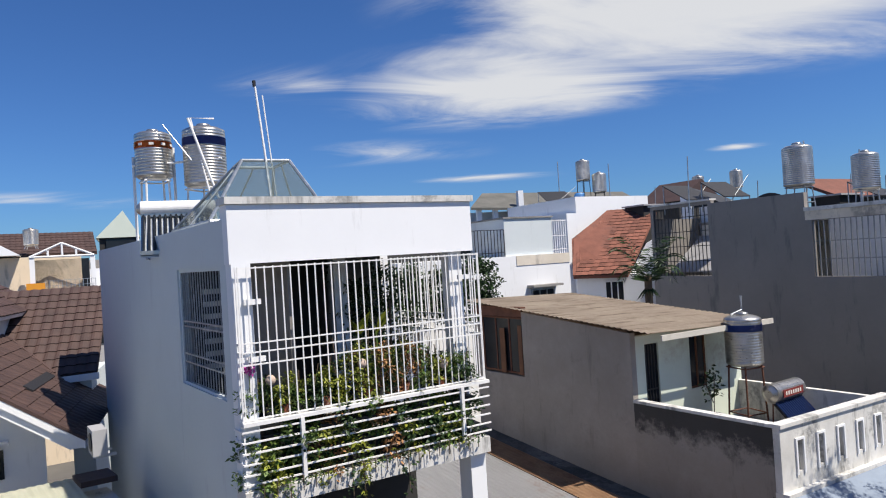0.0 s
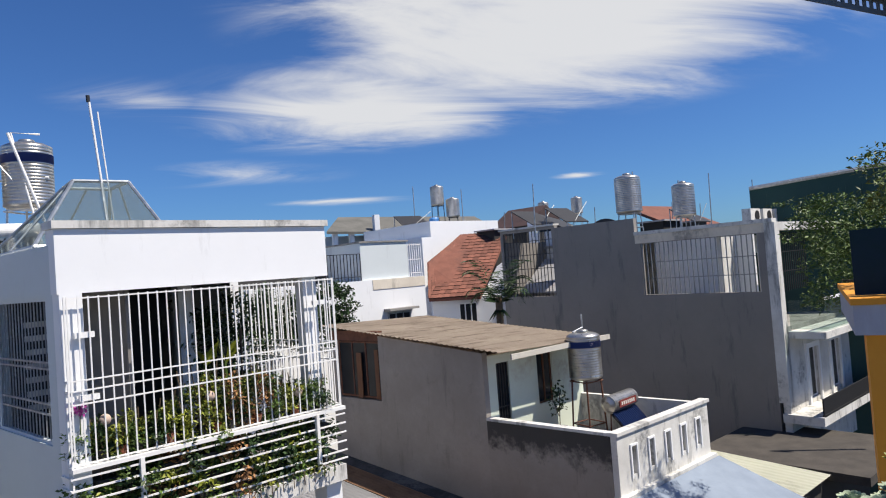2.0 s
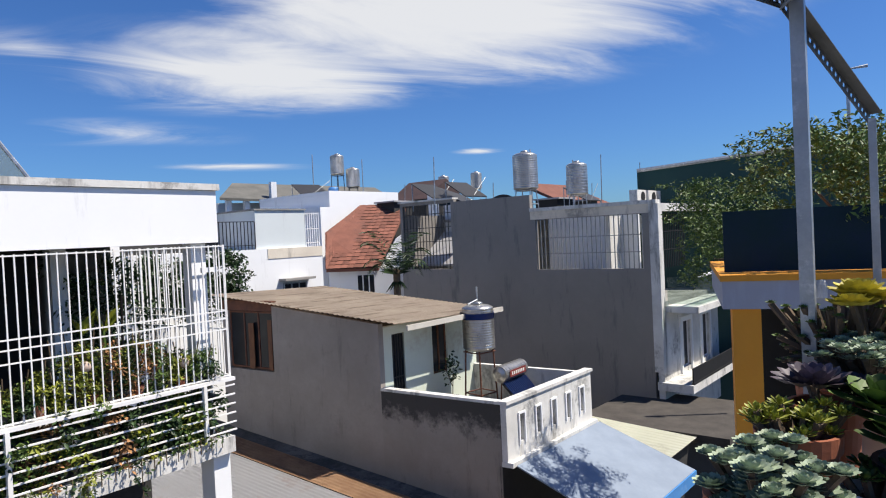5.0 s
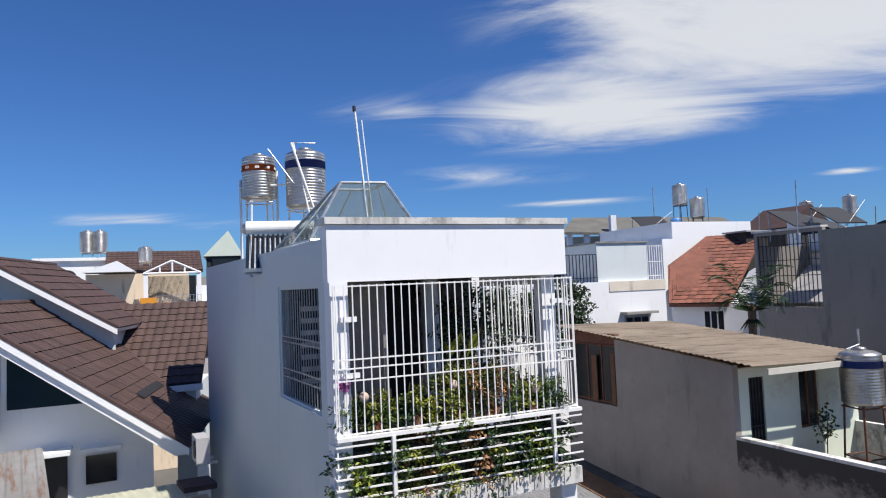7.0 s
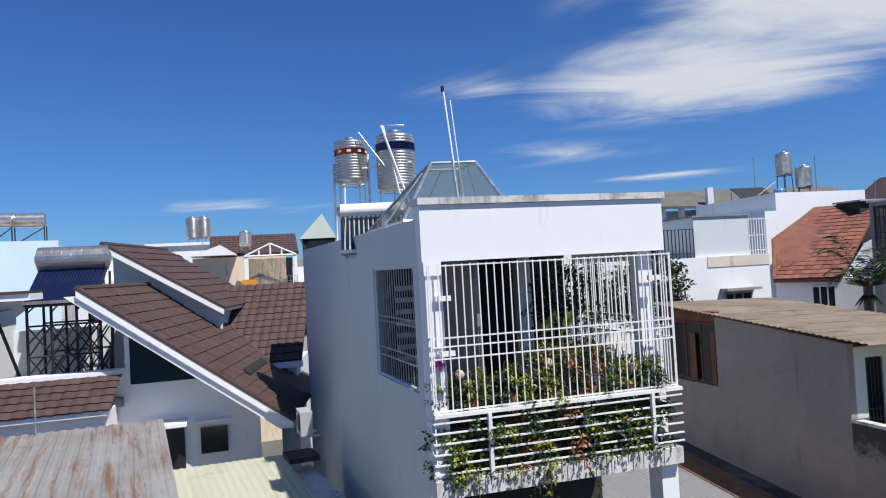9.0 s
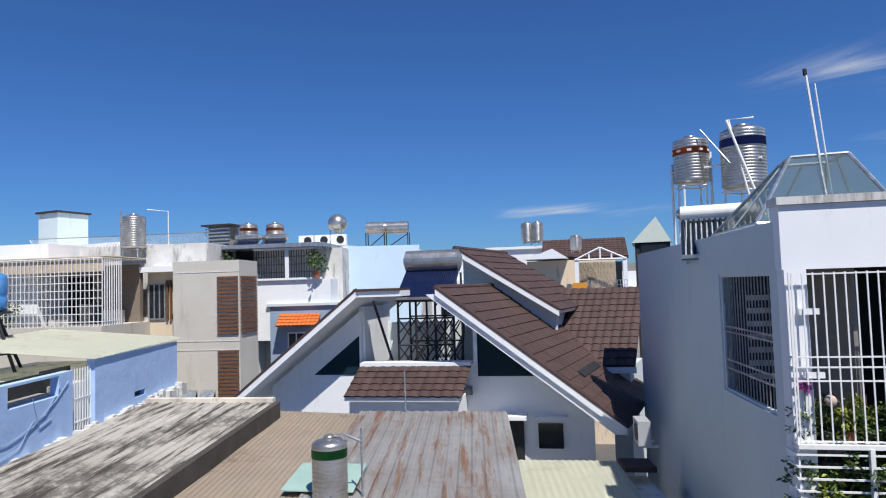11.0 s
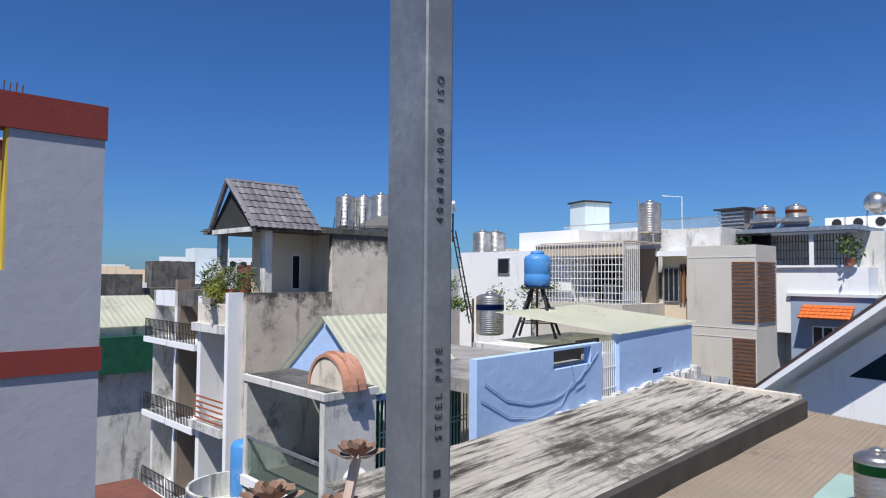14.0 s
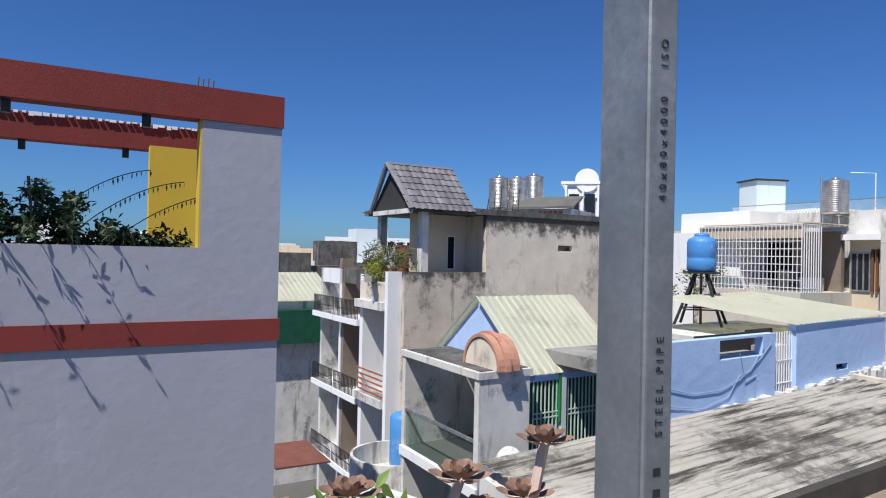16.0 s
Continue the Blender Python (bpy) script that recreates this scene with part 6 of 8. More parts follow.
BB = Lot(-22.5, 13.0, 52, -40)
t = BB.thing("slate_blue_house", "grey-blue house with an orange tiled canopy", "house")
part("body", boxes((0.1, 2.7, -0.2, 3, 0, 9.9)), slate_blue, t, lot=BB)
part("cap", boxes((0.0, 2.8, -0.3, 3, 9.9, 10.0)), white_side, t, lot=BB)
bm = bmesh.new()
prism(bm, [(0.5, -0.75, 9.15), (2.1, -0.75, 9.15), (2.1, -0.2, 9.55), (0.5, -0.2, 9.55)], (0, 0, 0.06))
cp = part("canopy", bm, orange_band, t, "orange tiled canopy", BB)
vs, fs = tiles((0.5, -0.78, 9.18), (1.6, 0, 0), (0, 0.6, 0.42), 0.16, 0.2, 0.03)
raw_part("tiles", [BB.m @ v for v in vs], fs, orange_band, cp, kind="stuff")
window(t, BB, "a", 0.8, 1.8, -0.23, 8.0, 8.9, white, pane_dark, 2)
LB = Lot(-21.9, 16.1, 40, -50)
t = LB.thing("ice_blue_house", "plain ice-blue rendered house wall", "house")
part("body", boxes((0, 3.2, 0, 5, 0, 12.25)), ice_blue, t, lot=LB)
for x, y, m, s in ((-28.3, 15.4, 0, 1), (-27.6, 16.4, 0, 2)):
    water_tank(x, y, 12.3, 0.42, 1.1, orange_band, 0.35, galv, "stainless tank with an orange band on a far roof", s)
    solar_heater(x + 0.8, y - 0.5, 12.2, 30, 1.2, "far dark solar heater beside a tank", 0.16, 10, 1.0, 32)
t = stand_alone("ball_tank", -27.6, 20.1, 12.6, "round stainless ball tank on a short stand", "water tank")
part("body", lathe([(0.05, 0.8)] + [(0.5 * math.sin(math.pi * k / 12), 1.3 - 0.5 * math.cos(math.pi * k / 12)) for k in range(1, 12)] + [(0.05, 1.8)], 24), steel, t, smooth=True)
for k in range(3):
    a = math.tau * k / 3
    part("leg", rods(0.03, ((math.cos(a) * 0.4, math.sin(a) * 0.4, 0), (math.cos(a) * 0.35, math.sin(a) * 0.35, 1.1)), n=6), galv, t)
AC = Lot(-28.4, 18.8, 52, -40)
t = AC.thing("white_roof_block", "white roof block with air conditioners", "house")
part("body", boxes((-0.4, 2.4, 0, 4, 0, 12.7)), white_old, t, lot=AC)
for k in range(3):
    q = AC.at(0.0 + k * 0.85, -0.2)
    c = stand_alone("air_conditioner", q.x, q.y, 12.72, "white outdoor air conditioner on a far roof", "air conditioner", "roof air conditioners", turn=38)
    part("case", boxes((-0.38, 0.38, -0.15, 0.15, 0, 0.55)), white, c)
    part("fan", rods(0.2, ((0.1, -0.16, 0.28), (0.1, -0.17, 0.28)), n=16), black, c)
for x, y, z, w in ((-28.7, 25.2, 12.6, 1.4), (-29.4, 24.2, 12.6, 1.1)):
    t = stand_alone("drum_tank", x, y, z, "lying stainless drum tank on a steel frame", "water tank", turn=38)
    part("drum", rods(0.36, ((-w / 2, 0, 1.4), (w / 2, 0, 1.4)), n=20), steel, t)
    part("leg", rods(0.03, ((-w / 2, -0.3, 0), (-w / 2, -0.3, 1.1)), ((w / 2, -0.3, 0), (w / 2, -0.3, 1.1)), ((-w / 2, 0.3, 0), (-w / 2, 0.3, 1.1)), ((w / 2, 0.3, 0), (w / 2, 0.3, 1.1)), ((-w / 2, -0.3, 0.1), (w / 2, -0.3, 1.0)), n=6), black, t)
DB = Lot(-31.0, 22.6, 52, -40)
t = DB.thing("grey_roof_block", "grey rendered roof block under lying drum tanks", "house")
part("body", boxes((-1.0, 5.0, -0.6, 5, 0, 12.6)), white_old, t, lot=DB)
KI = Lot(-30.1, 14.1, 60, -30)
t = KI.thing("louvred_vent", "small grey louvred vent hut on a roof", "vent hut")
part("cap", boxes((-0.15, 1.45, -0.15, 1.2, 13.7, 13.78)), dark_in, t, lot=KI)
for k in range(7):
    part("louvre", boxes((0, 1.3, 0, 0.1, 12.5 + k * 0.17, 12.58 + k * 0.17)), galv, t, lot=KI)
part("core", boxes((0.1, 1.2, 0.12, 1.0, 12.0, 13.7)), slate_grey, t, lot=KI)
FB = Lot(-32, 12, 52, -40)
t = FB.thing("long_roof", "long flat grey roof edge on the skyline", "roof")
part("slab", boxes((-6, 10, 0, 6, 12.0, 12.5)), white_old, t, lot=FB)
part("body", boxes((-5.8, 9.8, 0.2, 5.8, 0, 12.0)), cream, t, lot=FB)

# ---- far houses over the villa ----
FH = Lot(-25.2, 33.8, 57, -33)
t = FH.thing("far_gabled_house", "far house with a truss porch and brown tiled roof", "house")
part("wall", boxes((-0.5, 5.2, 1.0, 6, 0, 11.9)), beige, t, lot=FH)
bm = bmesh.new()
prism(bm, [(-0.6, 0, 12.0), (2.2, 0, 12.0), (1.2, 0, 12.65)], (0, 3, 0))
part("gable", bm, white, t, lot=FH)
for a in (2.6, 5.6):
    part("post", boxes((a, a + 0.25, 0, 0.25, 9.5, 11.8)), white, t, lot=FH)
part("truss", rods(0.06, ((2.6, 0, 11.85), (5.8, 0, 11.85)), ((2.6, 0, 11.85), (4.2, 0, 12.6)), ((4.2, 0, 12.6), (5.8, 0, 11.85)), ((4.2, 0, 11.85), (4.2, 0, 12.6)), ((3.5, 0, 11.85), (3.5, 0, 12.2)), ((4.9, 0, 11.85), (4.9, 0, 12.2)), n=5), white, t, lot=FH)
part("shade", boxes((2.8, 5.6, 1.0, 1.1, 9.5, 11.7)), pane_dark, t, lot=FH)
part("balcony", boxes((2.4, 5.9, -0.3, 1.0, 9.6, 9.8)), beige, t, lot=FH)
grille(t, FH, "a", 3.3, 5.8, -0.2, 9.8, 10.5, 0.2, (10.5, 10.2), galv, r=0.015)
part("crate", boxes((2.4, 3.3, -0.35, -0.25, 9.8, 10.4)), orange, t, lot=FH)
bm = bmesh.new()
prism(bm, [(0.4, 3.0, 12.1), (6.2, 3.0, 12.1), (6.2, 5.5, 13.5), (0.4, 5.5, 13.5)], (0, 0, -0.15))
part("roof", bm, tile_brown, t, lot=FH)
vs, fs = tiles((0.4, 3.0, 12.12), (5.8, 0, 0), (0, 2.5, 1.4), 0.3, 0.35, 0.04)
raw_part("tiles", [FH.m @ v for v in vs], fs, tile_brown, t, kind="stuff")
water_tank(-24.0, 37.0, 12.4, 0.4, 1.0, None, 0.2, galv, "far stainless tank before a brown roof", 3)
FA = Lot(-31.5, 36.8, 57, -33)
t = FA.thing("far_white_house", "far white house with an arched front", "house")
part("body", boxes((0, 4.5, 0, 6, 0, 13.0)), white, t, lot=FA)
part("cornice", boxes((-0.2, 4.7, -0.2, 6, 13.0, 13.2)), white, t, lot=FA)
part("arch", rods(0.5, ((1.8, -0.03, 11.9), (1.8, 0.02, 11.9)), n=24), dark_in, t, lot=FA)
for x, y, s in ((-29.2, 38.6, 1), (-28.5, 38.9, 2)):
    water_tank(x, y, 13.2, 0.45, 1.5, None, 0.3, galv, "pair of far stainless tanks on a white roof", s)

# ---- houses along the lane, seen to the side ----
R2 = Lot(-20.1, -5.41, 48, -42)
t = R2.thing("balcony_house", "white house with a rusty balcony rail and planter", "house")
part("body", boxes((-2.2, -0.3, 1.2, 3.0, 0, 9.38)), white_side, t, lot=R2)
part("side_wall", boxes((-0.2, 0.0, -0.5, 0.0, 0, 9.95)), white, t, lot=R2)
part("pier", boxes((-2.3, -2.05, -0.4, 1.2, 0, 9.8)), white, t, lot=R2)
for z in (5.6, 8.7):
    part("slab", boxes((-2.35, -0.2, -0.6, 1.2, z, z + 0.26)), white_old, t, lot=R2)
part("parapet", boxes((-2.05, -0.2, -0.5, -0.36, 8.96, 9.6)), mould_wall, t, lot=R2)
for k in range(5):
    part("rail", boxes((-2.1, -0.2, -0.55, -0.52, 5.95 + k * 0.17, 6.0 + k * 0.17)), terracotta, t, lot=R2)
window(t, R2, "a", -1.1, -0.4, 1.16, 6.0, 8.4, white, pane_dark, 1)
for n, (a0, a1, z, lbl) in enumerate(((-6.75, -4.6, 9.9, "narrow white house with stacked balconies"), (-4.55, -2.4, 9.95, "narrow cream house with a dark top wall"))):
    L_ = R2.sub(a0, 0)
    w = a1 - a0
    t = L_.thing("row_house", lbl, "house", "row of lane houses")
    part("body", boxes((0, w, 0.8, 7, 0, z)), white_old if n == 0 else brown_and_cage_shade, t, lot=L_)
    part("pier", boxes((0, 0.2, -0.1, 0.8, 0, z)), white_old if n == 0 else brown_and_cage_shade, t, lot=L_)
    part("pier", boxes((w - 0.2, w, -0.1, 0.8, 0, z)), white, t, lot=L_)
    for k in range(3):
        part("side_fin", boxes((w * 0.45, w * 0.55, 0.3, 0.8, 2.8 + k * 2.7, 4.9 + k * 2.7)), brown_and_cage_shade, t, lot=L_)
    for k, zz in enumerate((2.6, 5.3, 8.0)):
        part("balcony", boxes((0.0, w, -0.45, 0.8, zz, zz + 0.2)), white, t, lot=L_)
        part("opening", boxes((0.5, w - 0.5, 0.74, 0.8, zz + 0.2, zz + 1.75)), pane_dark, t, lot=L_)
        grille(t, L_, "a", 0.05, w - 0.05, -0.4, zz + 0.2, zz + 0.85, 0.12, (zz + 0.85, zz + 0.5), black, r=0.012)
    part("top_rail", boxes((0, w, -0.1, 0.0, z - 0.55, z)), white if n == 0 else mould_black, t, lot=L_)
q = R2.at(-1.1, -0.43)
pl = stand_alone("planter_bush", q.x, q.y, 9.6, "trailing green bush in the roof planter", "bush")
part("trough", boxes((-0.7, 0.7, -0.12, 0.12, 0, 0.18)), concrete, pl)
lv = Leaves(21)
for k in range(20):
    lv.clump((random.uniform(-0.7, 0.5), random.uniform(-0.25, 0.25), random.uniform(-0.3, 0.6)), 0.3, 0.25, 0.3, 70, 0.11, 0.3)
lv.make("leaves", leaf_lime, pl)
for k, (a, b, h) in enumerate(((-0.35, -2.9, 0.6), (-0.9, -3.0, 0.9), (-1.6, -2.95, 0.7), (-2.3, -3.0, 1.0), (-3.0, -2.8, 0.7))):
    q = STN.at(a, b)
    t = stand_alone("terrace_plant", q.x, q.y, 9.8, "leafy potted plant on the mouldy terrace", "plant", "mouldy terrace plants")
    part("pot", lathe([(0.12, 0), (0.17, 0.25), (0.15, 0.25), (0.13, 0.2)], 12), terracotta, t)
    lv = Leaves(260 + k)
    for j in range(7):
        lv.clump((0.2 * math.sin(j * 2.1), 0.2 * math.cos(j * 2.1), 0.25 + h * j / 7), 0.25, 0.25, 0.2, 36, 0.17, 0.22)
    lv.make("leaves", (leaf, leaf_dark, leaf_lime)[k % 3], t)
# small round balcony with blue tank
q = stand_alone("round_balcony", -15.35, -4.3, 0, "small white rounded balcony crowded with things", "balcony")
part("drum", lathe([(1.0, 4.9), (1.05, 5.0), (1.05, 5.75), (0.98, 5.75), (0.98, 5.2)], 28), white_old, q)
part("stem", lathe([(0.9, 0), (0.9, 4.9)], 20), white_old, q)
q = stand_alone("plastic_tank", -15.75, -4.15, 5.3, "blue plastic tank on a crowded balcony", "water tank")
part("body", lathe([(0.33, 0), (0.36, 0.1), (0.36, 1.2), (0.3, 1.3), (0.1, 1.36)], 22), blue_plastic, q, smooth=True)
q = stand_alone("red_awning", -18.6, -8.3, 4.4, "faded red sheet awning over the lane", "awning", turn=40)
part("sheet", boxes((-1.2, 1.2, -0.8, 0.8, 0, 0.05)), tile_red, q)
bm = bmesh.new()
GS = Lot(-28, -12.4, 48, -42)
t = GS.thing("green_shop_house", "far house with a cream roof and green awning", "house")
tin_roof("roof", GS, (0.3, -3, 8.3), (0, 5, 0), (-3, 0, 1.2), tin_cream, "cream tin roof", t, pitch=0.25, amp=0.02)
part("body", boxes((-3, 0.1, -2.8, 2, 0, 8.25)), white_old, t, lot=GS)
part("awning", boxes((0.1, 0.6, -2.8, 2, 6.4, 7.9)), green_cloth, t, lot=GS)
# porch: arch, drums, dish
ar = stand_alone("arched_parapet", -12.82, -1.97, 8.34, "peeling pink barrel-shaped parapet ornament", "ornament", turn=90 - 50)


def half_round(r, h, n=18):
    return [(r * math.cos(math.pi * k / n), 0, h * math.sin(math.pi * k / n)) for k in range(n + 1)]


part("face", prism(bmesh.new(), [Vector(p) + Vector((0, 0.03, 0)) for p in half_round(0.58, 0.56)], (0, 0.45, 0)), mould_wall, ar)
for r, y0, y1, m in ((0.64, 0.0, 0.14, peel_pink), (0.69, 0.14, 0.26, peel_pink), (0.63, 0.26, 0.5, peel_pink)):
    bm = bmesh.new()
    inner, outer = half_round(r - 0.06, r - 0.06), half_round(r, r)
    rings = [[bm.verts.new((p[0], y, p[2])) for p in ps] for ps, y in ((inner, y0), (outer, y0), (outer, y1), (inner, y1))]
    for a, b in zip(rings, rings[1:] + rings[:1]):
        for k in range(len(a) - 1):
            bm.faces.new((a[k], a[k + 1], b[k + 1], b[k]))
    part("moulding", bm, m, ar)
for x, y in ((-9.87, -0.35), (-9.75, 0.12)):
    q = stand_alone("plastic_tank", x, y, 6.2, "pale blue plastic tank with a white lid", "water tank", "pale blue tanks")
    part("body", lathe([(0.2, 0), (0.22, 0.1), (0.22, 1.0), (0.2, 1.15)], 20), slate_blue, q, smooth=True)
    part("lid", lathe([(0.2, 1.15), (0.22, 1.2), (0.15, 1.3), (0.05, 1.32)], 18), white, q)
    part("stand", boxes((-0.3, 0.3, -0.3, 0.3, -6.2, 0)), white_old, q)
q = stand_alone("satellite_dish", -11.55, -1.25, 6.95, "small white satellite dish on a wall", "satellite dish", turn=60)
part("bowl", rods(0.26, ((0, 0, 0), (0, -0.05, 0.02)), n=22), white_old, q)
part("arm", rods(0.015, ((0, 0, -0.2), (0, -0.35, 0.0)), n=6), galv, q)

# ---- behind the mouldy house ----
WN = Lot(-34.4, -3.4, 4, -86)
t = WN.thing("arched_white_house", "white house with a round-arched roof ornament", "house")
part("body", boxes((0, 4.9, 0, 6, 0, 13.6)), white, t, lot=WN)
part("upper", boxes((3.0, 5.1, -0.1, 4, 13.6, 14.3)), white, t, lot=WN)
part("cornice", boxes((2.8, 5.3, -0.25, 4.1, 14.3, 14.45)), white, t, lot=WN)
part("arch", rods(0.6, ((4.1, -0.2, 14.5), (4.1, 0.0, 14.5)), n=28), white, t, lot=WN)
for a in (3.2, 4.0, 4.75):
    part("window", boxes((a, a + 0.5, -0.14, -0.1, 12.3, 13.8)), pane_dark, t, lot=WN)
for a in (3.0, 3.85, 4.62, 5.05):
    part("column", boxes((a, a + 0.1, -0.22, -0.1, 12.0, 14.3)), white, t, lot=WN)
for x, y, s in ((-30.2, -3.4, 1), (-30.4, -2.6, 2), (-34.2, -2.0, 3)):
    water_tank(x, y, 12.1, 0.5, 1.5, None, 0.6 if s < 3 else 1.2, galv, "dusty stainless tank behind the mouldy wall", s)
SW = Lot(-27.6, -2.6, 20, -70)
t = SW.thing("small_white_hut", "small white roof hut with a red vent strip", "hut")
part("body", boxes((0, 2.6, 0, 3, 0, 12.5)), white_old, t, lot=SW)
bm = bmesh.new()
prism(bm, [(-0.1, -0.2, 12.5), (2.8, -0.2, 12.5), (2.6, 1.5, 13.05), (0.3, 1.5, 13.05)], (0, 0, 0.08))
part("roof", bm, tile_grey, t, lot=SW)
for k in range(5):
    part("vent", boxes((1.2 + k * 0.22, 1.36 + k * 0.22, -0.03, 0, 12.2, 12.4)), orange_band, t, lot=SW)
WS = Lot(-30.0, 2.2, 52, -40)
t = WS.thing("low_white_house", "low white house with a square window", "house")
part("body", boxes((-0.5, 6, 0, 5, 0, 11.6)), white, t, lot=WS)
window(t, WS, "a", 2.0, 2.7, -0.03, 10.6, 11.3, galv, pane_dark, 0)
part("hut", boxes((2.8, 6.0, 0.5, 4, 11.6, 12.4)), white, t, lot=WS)
for x, y, s in ((-32.6, 3.2, 1), (-32.9, 3.9, 2)):
    water_tank(x, y, 10.9, 0.5, 1.3, None, 0.6, galv, "far stainless tank behind a low white house", s)
for n, (x, y, z, r) in enumerate(((-26.0, 2.1, 9.6, 1.1), (-25.6, 4.4, 9.9, 0.8))):
    tr = stand_alone("roof_shrub", x, y, z - 1.2, "green shrub growing behind the blue tanks", "shrub")
    part("stem", rods(0.05, ((0, 0, -8.0), (0, 0, 1.2)), n=6), bark, tr)
    lv = Leaves(30 + n)
    for k in range(12):
        lv.clump((random.uniform(-r, r), random.uniform(-r, r), 1.2 + random.uniform(-0.6, 0.6)), 0.4, 0.4, 0.35, 60, 0.14)
    lv.make("crown", leaf, tr)
ld = stand_alone("iron_ladder", -21.2, 1.2, 9.0, "black iron ladder leaning on the mouldy wall", "ladder", turn=-20)
for s in (-0.2, 0.2):
    part("rail", rods(0.025, ((s, 0.4, 0), (s, -0.2, 3.0)), n=6), black, ld)
for k in range(9):
    part("rung", rods(0.018, ((-0.2, 0.4 - 0.2 * k / 3, 0.2 + k * 0.32), (0.2, 0.4 - 0.2 * k / 3, 0.2 + k * 0.32)), n=6), black, ld)
fw = STN.thing("roof_antennas", "bare black rods and lines on the mouldy roof", "antenna")
for k in range(6):
    part("rod", rods(0.015, ((-0.2 - 0.3 * k, 0.3 + k * 0.5, 12.1), (-0.2 - 0.3 * k, 0.35 + k * 0.5, 12.5 + 0.3 * (k % 3))), n=5), black, fw, lot=STN)

L_ = Lot(19.5, 52.0, 61, -30)
t = L_.thing("far_cream_house", "far cream house carrying small tanks", "house")
part("body", boxes((0, 7, 0, 6, 0, 12.4)), cream, t, lot=L_)
part("parapet", boxes((-0.1, 7.1, -0.15, 0.0, 12.4, 12.7)), white_old, t, lot=L_)
# dark clutter on the roofs behind the slate house
CH = Lot(10.95, 29.9, 110, 20)
t = CH.thing("chimney_block", "plain white block standing on a far roof", "roof block")
part("block", boxes((0, 0.55, 0, 0.5, 0, 12.87)), white, t, lot=CH)
DA = Lot(13.2, 27.9, 116, 26)
t = DA.thing("arched_shelter", "black arched canvas shelter on a far roof", "shelter")
bm = bmesh.new()
prism(bm, [(0.8 - 0.8 * math.cos(math.pi * k / 12), 0, 11.6 + 0.75 * math.sin(math.pi * k / 12)) for k in range(13)], (0, 1.6, 0))
part("canvas", bm, black, t, lot=DA)
part("base", boxes((0, 1.6, 0.05, 1.55, 8.0, 11.6)), dark_in, t, lot=DA)
for x, y, w, z, m, lbl in ((9.4, 30.5, 1.3, 12.3, dark_in, "dark shed"), (12.3, 26.0, 1.0, 11.9, mould_black, "mouldy block"), (16.2, 26.4, 1.5, 12.0, dark_in, "dark shed"), (18.2, 27.0, 1.2, 11.9, mould_black, "mouldy block"), (7.4, 33.0, 2.0, 12.0, tile_grey, "grey shed"), (5.2, 34.5, 1.2, 12.1, dark_in, "dark shed")):
    t = stand_alone("roof_shed", x, y, 0, "small " + lbl + " among the tanks on a far roof", "shed", "far roof sheds", turn=29)
    part("body", boxes((0, w, 0, 1.2, 8, z)), m, t)
    part("lid", boxes((-0.12, w + 0.12, -0.15, 1.3, z, z + 0.07)), tin_grey, t)
    part("pole", rods(0.02, ((w * 0.7, 0.1, z), (w * 0.75, 0.1, z + 0.9)), n=5), post_steel, t)
def pole_rack(x, y, z, turn, w, label):
    """A slanted sheet on a pole frame with stays."""
    t = stand_alone("roof_rack", x, y, z, label, "roof rack", "roof racks", turn)
    bm = bmesh.new()
    prism(bm, [(-w / 2, 0, 0.45), (w / 2, 0, 0.45), (w / 2, 1.1, 1.1), (-w / 2, 1.1, 1.1)], (0, 0, 0.04))
    part("sheet", bm, black, t)
    for a in (-w / 2 + 0.05, w / 2 - 0.05):
        part("leg", rods(0.022, ((a, 0, 0), (a, 0, 0.45)), ((a, 1.1, 0), (a, 1.1, 1.1)), n=5), galv, t)
    part("stay", rods(0.013, ((-w / 2, 0, 0.0), (w / 2 + 0.2, 0.2, 1.3)), n=5), post_steel, t)


for x, y, z, turn, w in ((9.6, 24.2, 11.55, 30, 1.5), (10.7, 23.5, 11.55, 24, 1.3), (17.0, 24.6, 11.3, 32, 1.6), (6.6, 36.2, 12.7, 20, 1.8)):
    pole_rack(x, y, z, turn, w, "dark glass sheet on a thin steel roof rack")
# ---- distance: plain houses out to the skyline ----
rnd = random.Random(12)
PAL = [white, white_old, cream, white_side, slate_grey, beige, tin_grey]
def far_house(az, d, w, h, deep, m, n):
    x, y = math.sin(radians(az)) * d, math.cos(radians(az)) * d
    L_ = Lot(x, y, 58 + rnd.uniform(-6, 6), -33 + rnd.uniform(-6, 6))
    t = L_.thing("distant_house", "plain distant town house on the skyline", "house", "distant houses")
    part("wall", boxes((0, w, 0, deep, 0, h)), m, t, lot=L_)
    part("parapet", boxes((-0.2, w + 0.2, -0.2, 0.1, h, h + 0.35)), white, t, lot=L_)
    for k in range(int(w / 2.2)):
        for z in (h - 2.6, h - 5.8):
            part("window", boxes((0.6 + k * 2.2, 1.7 + k * 2.2, -0.06, -0.01, z, z + 1.4)), pane_dark, t, lot=L_)
    if n % 3 == 0:
        part("stair_hut", boxes((w * 0.2, w * 0.6, 1, 4, h, h + 1.9)), m, t, lot=L_)


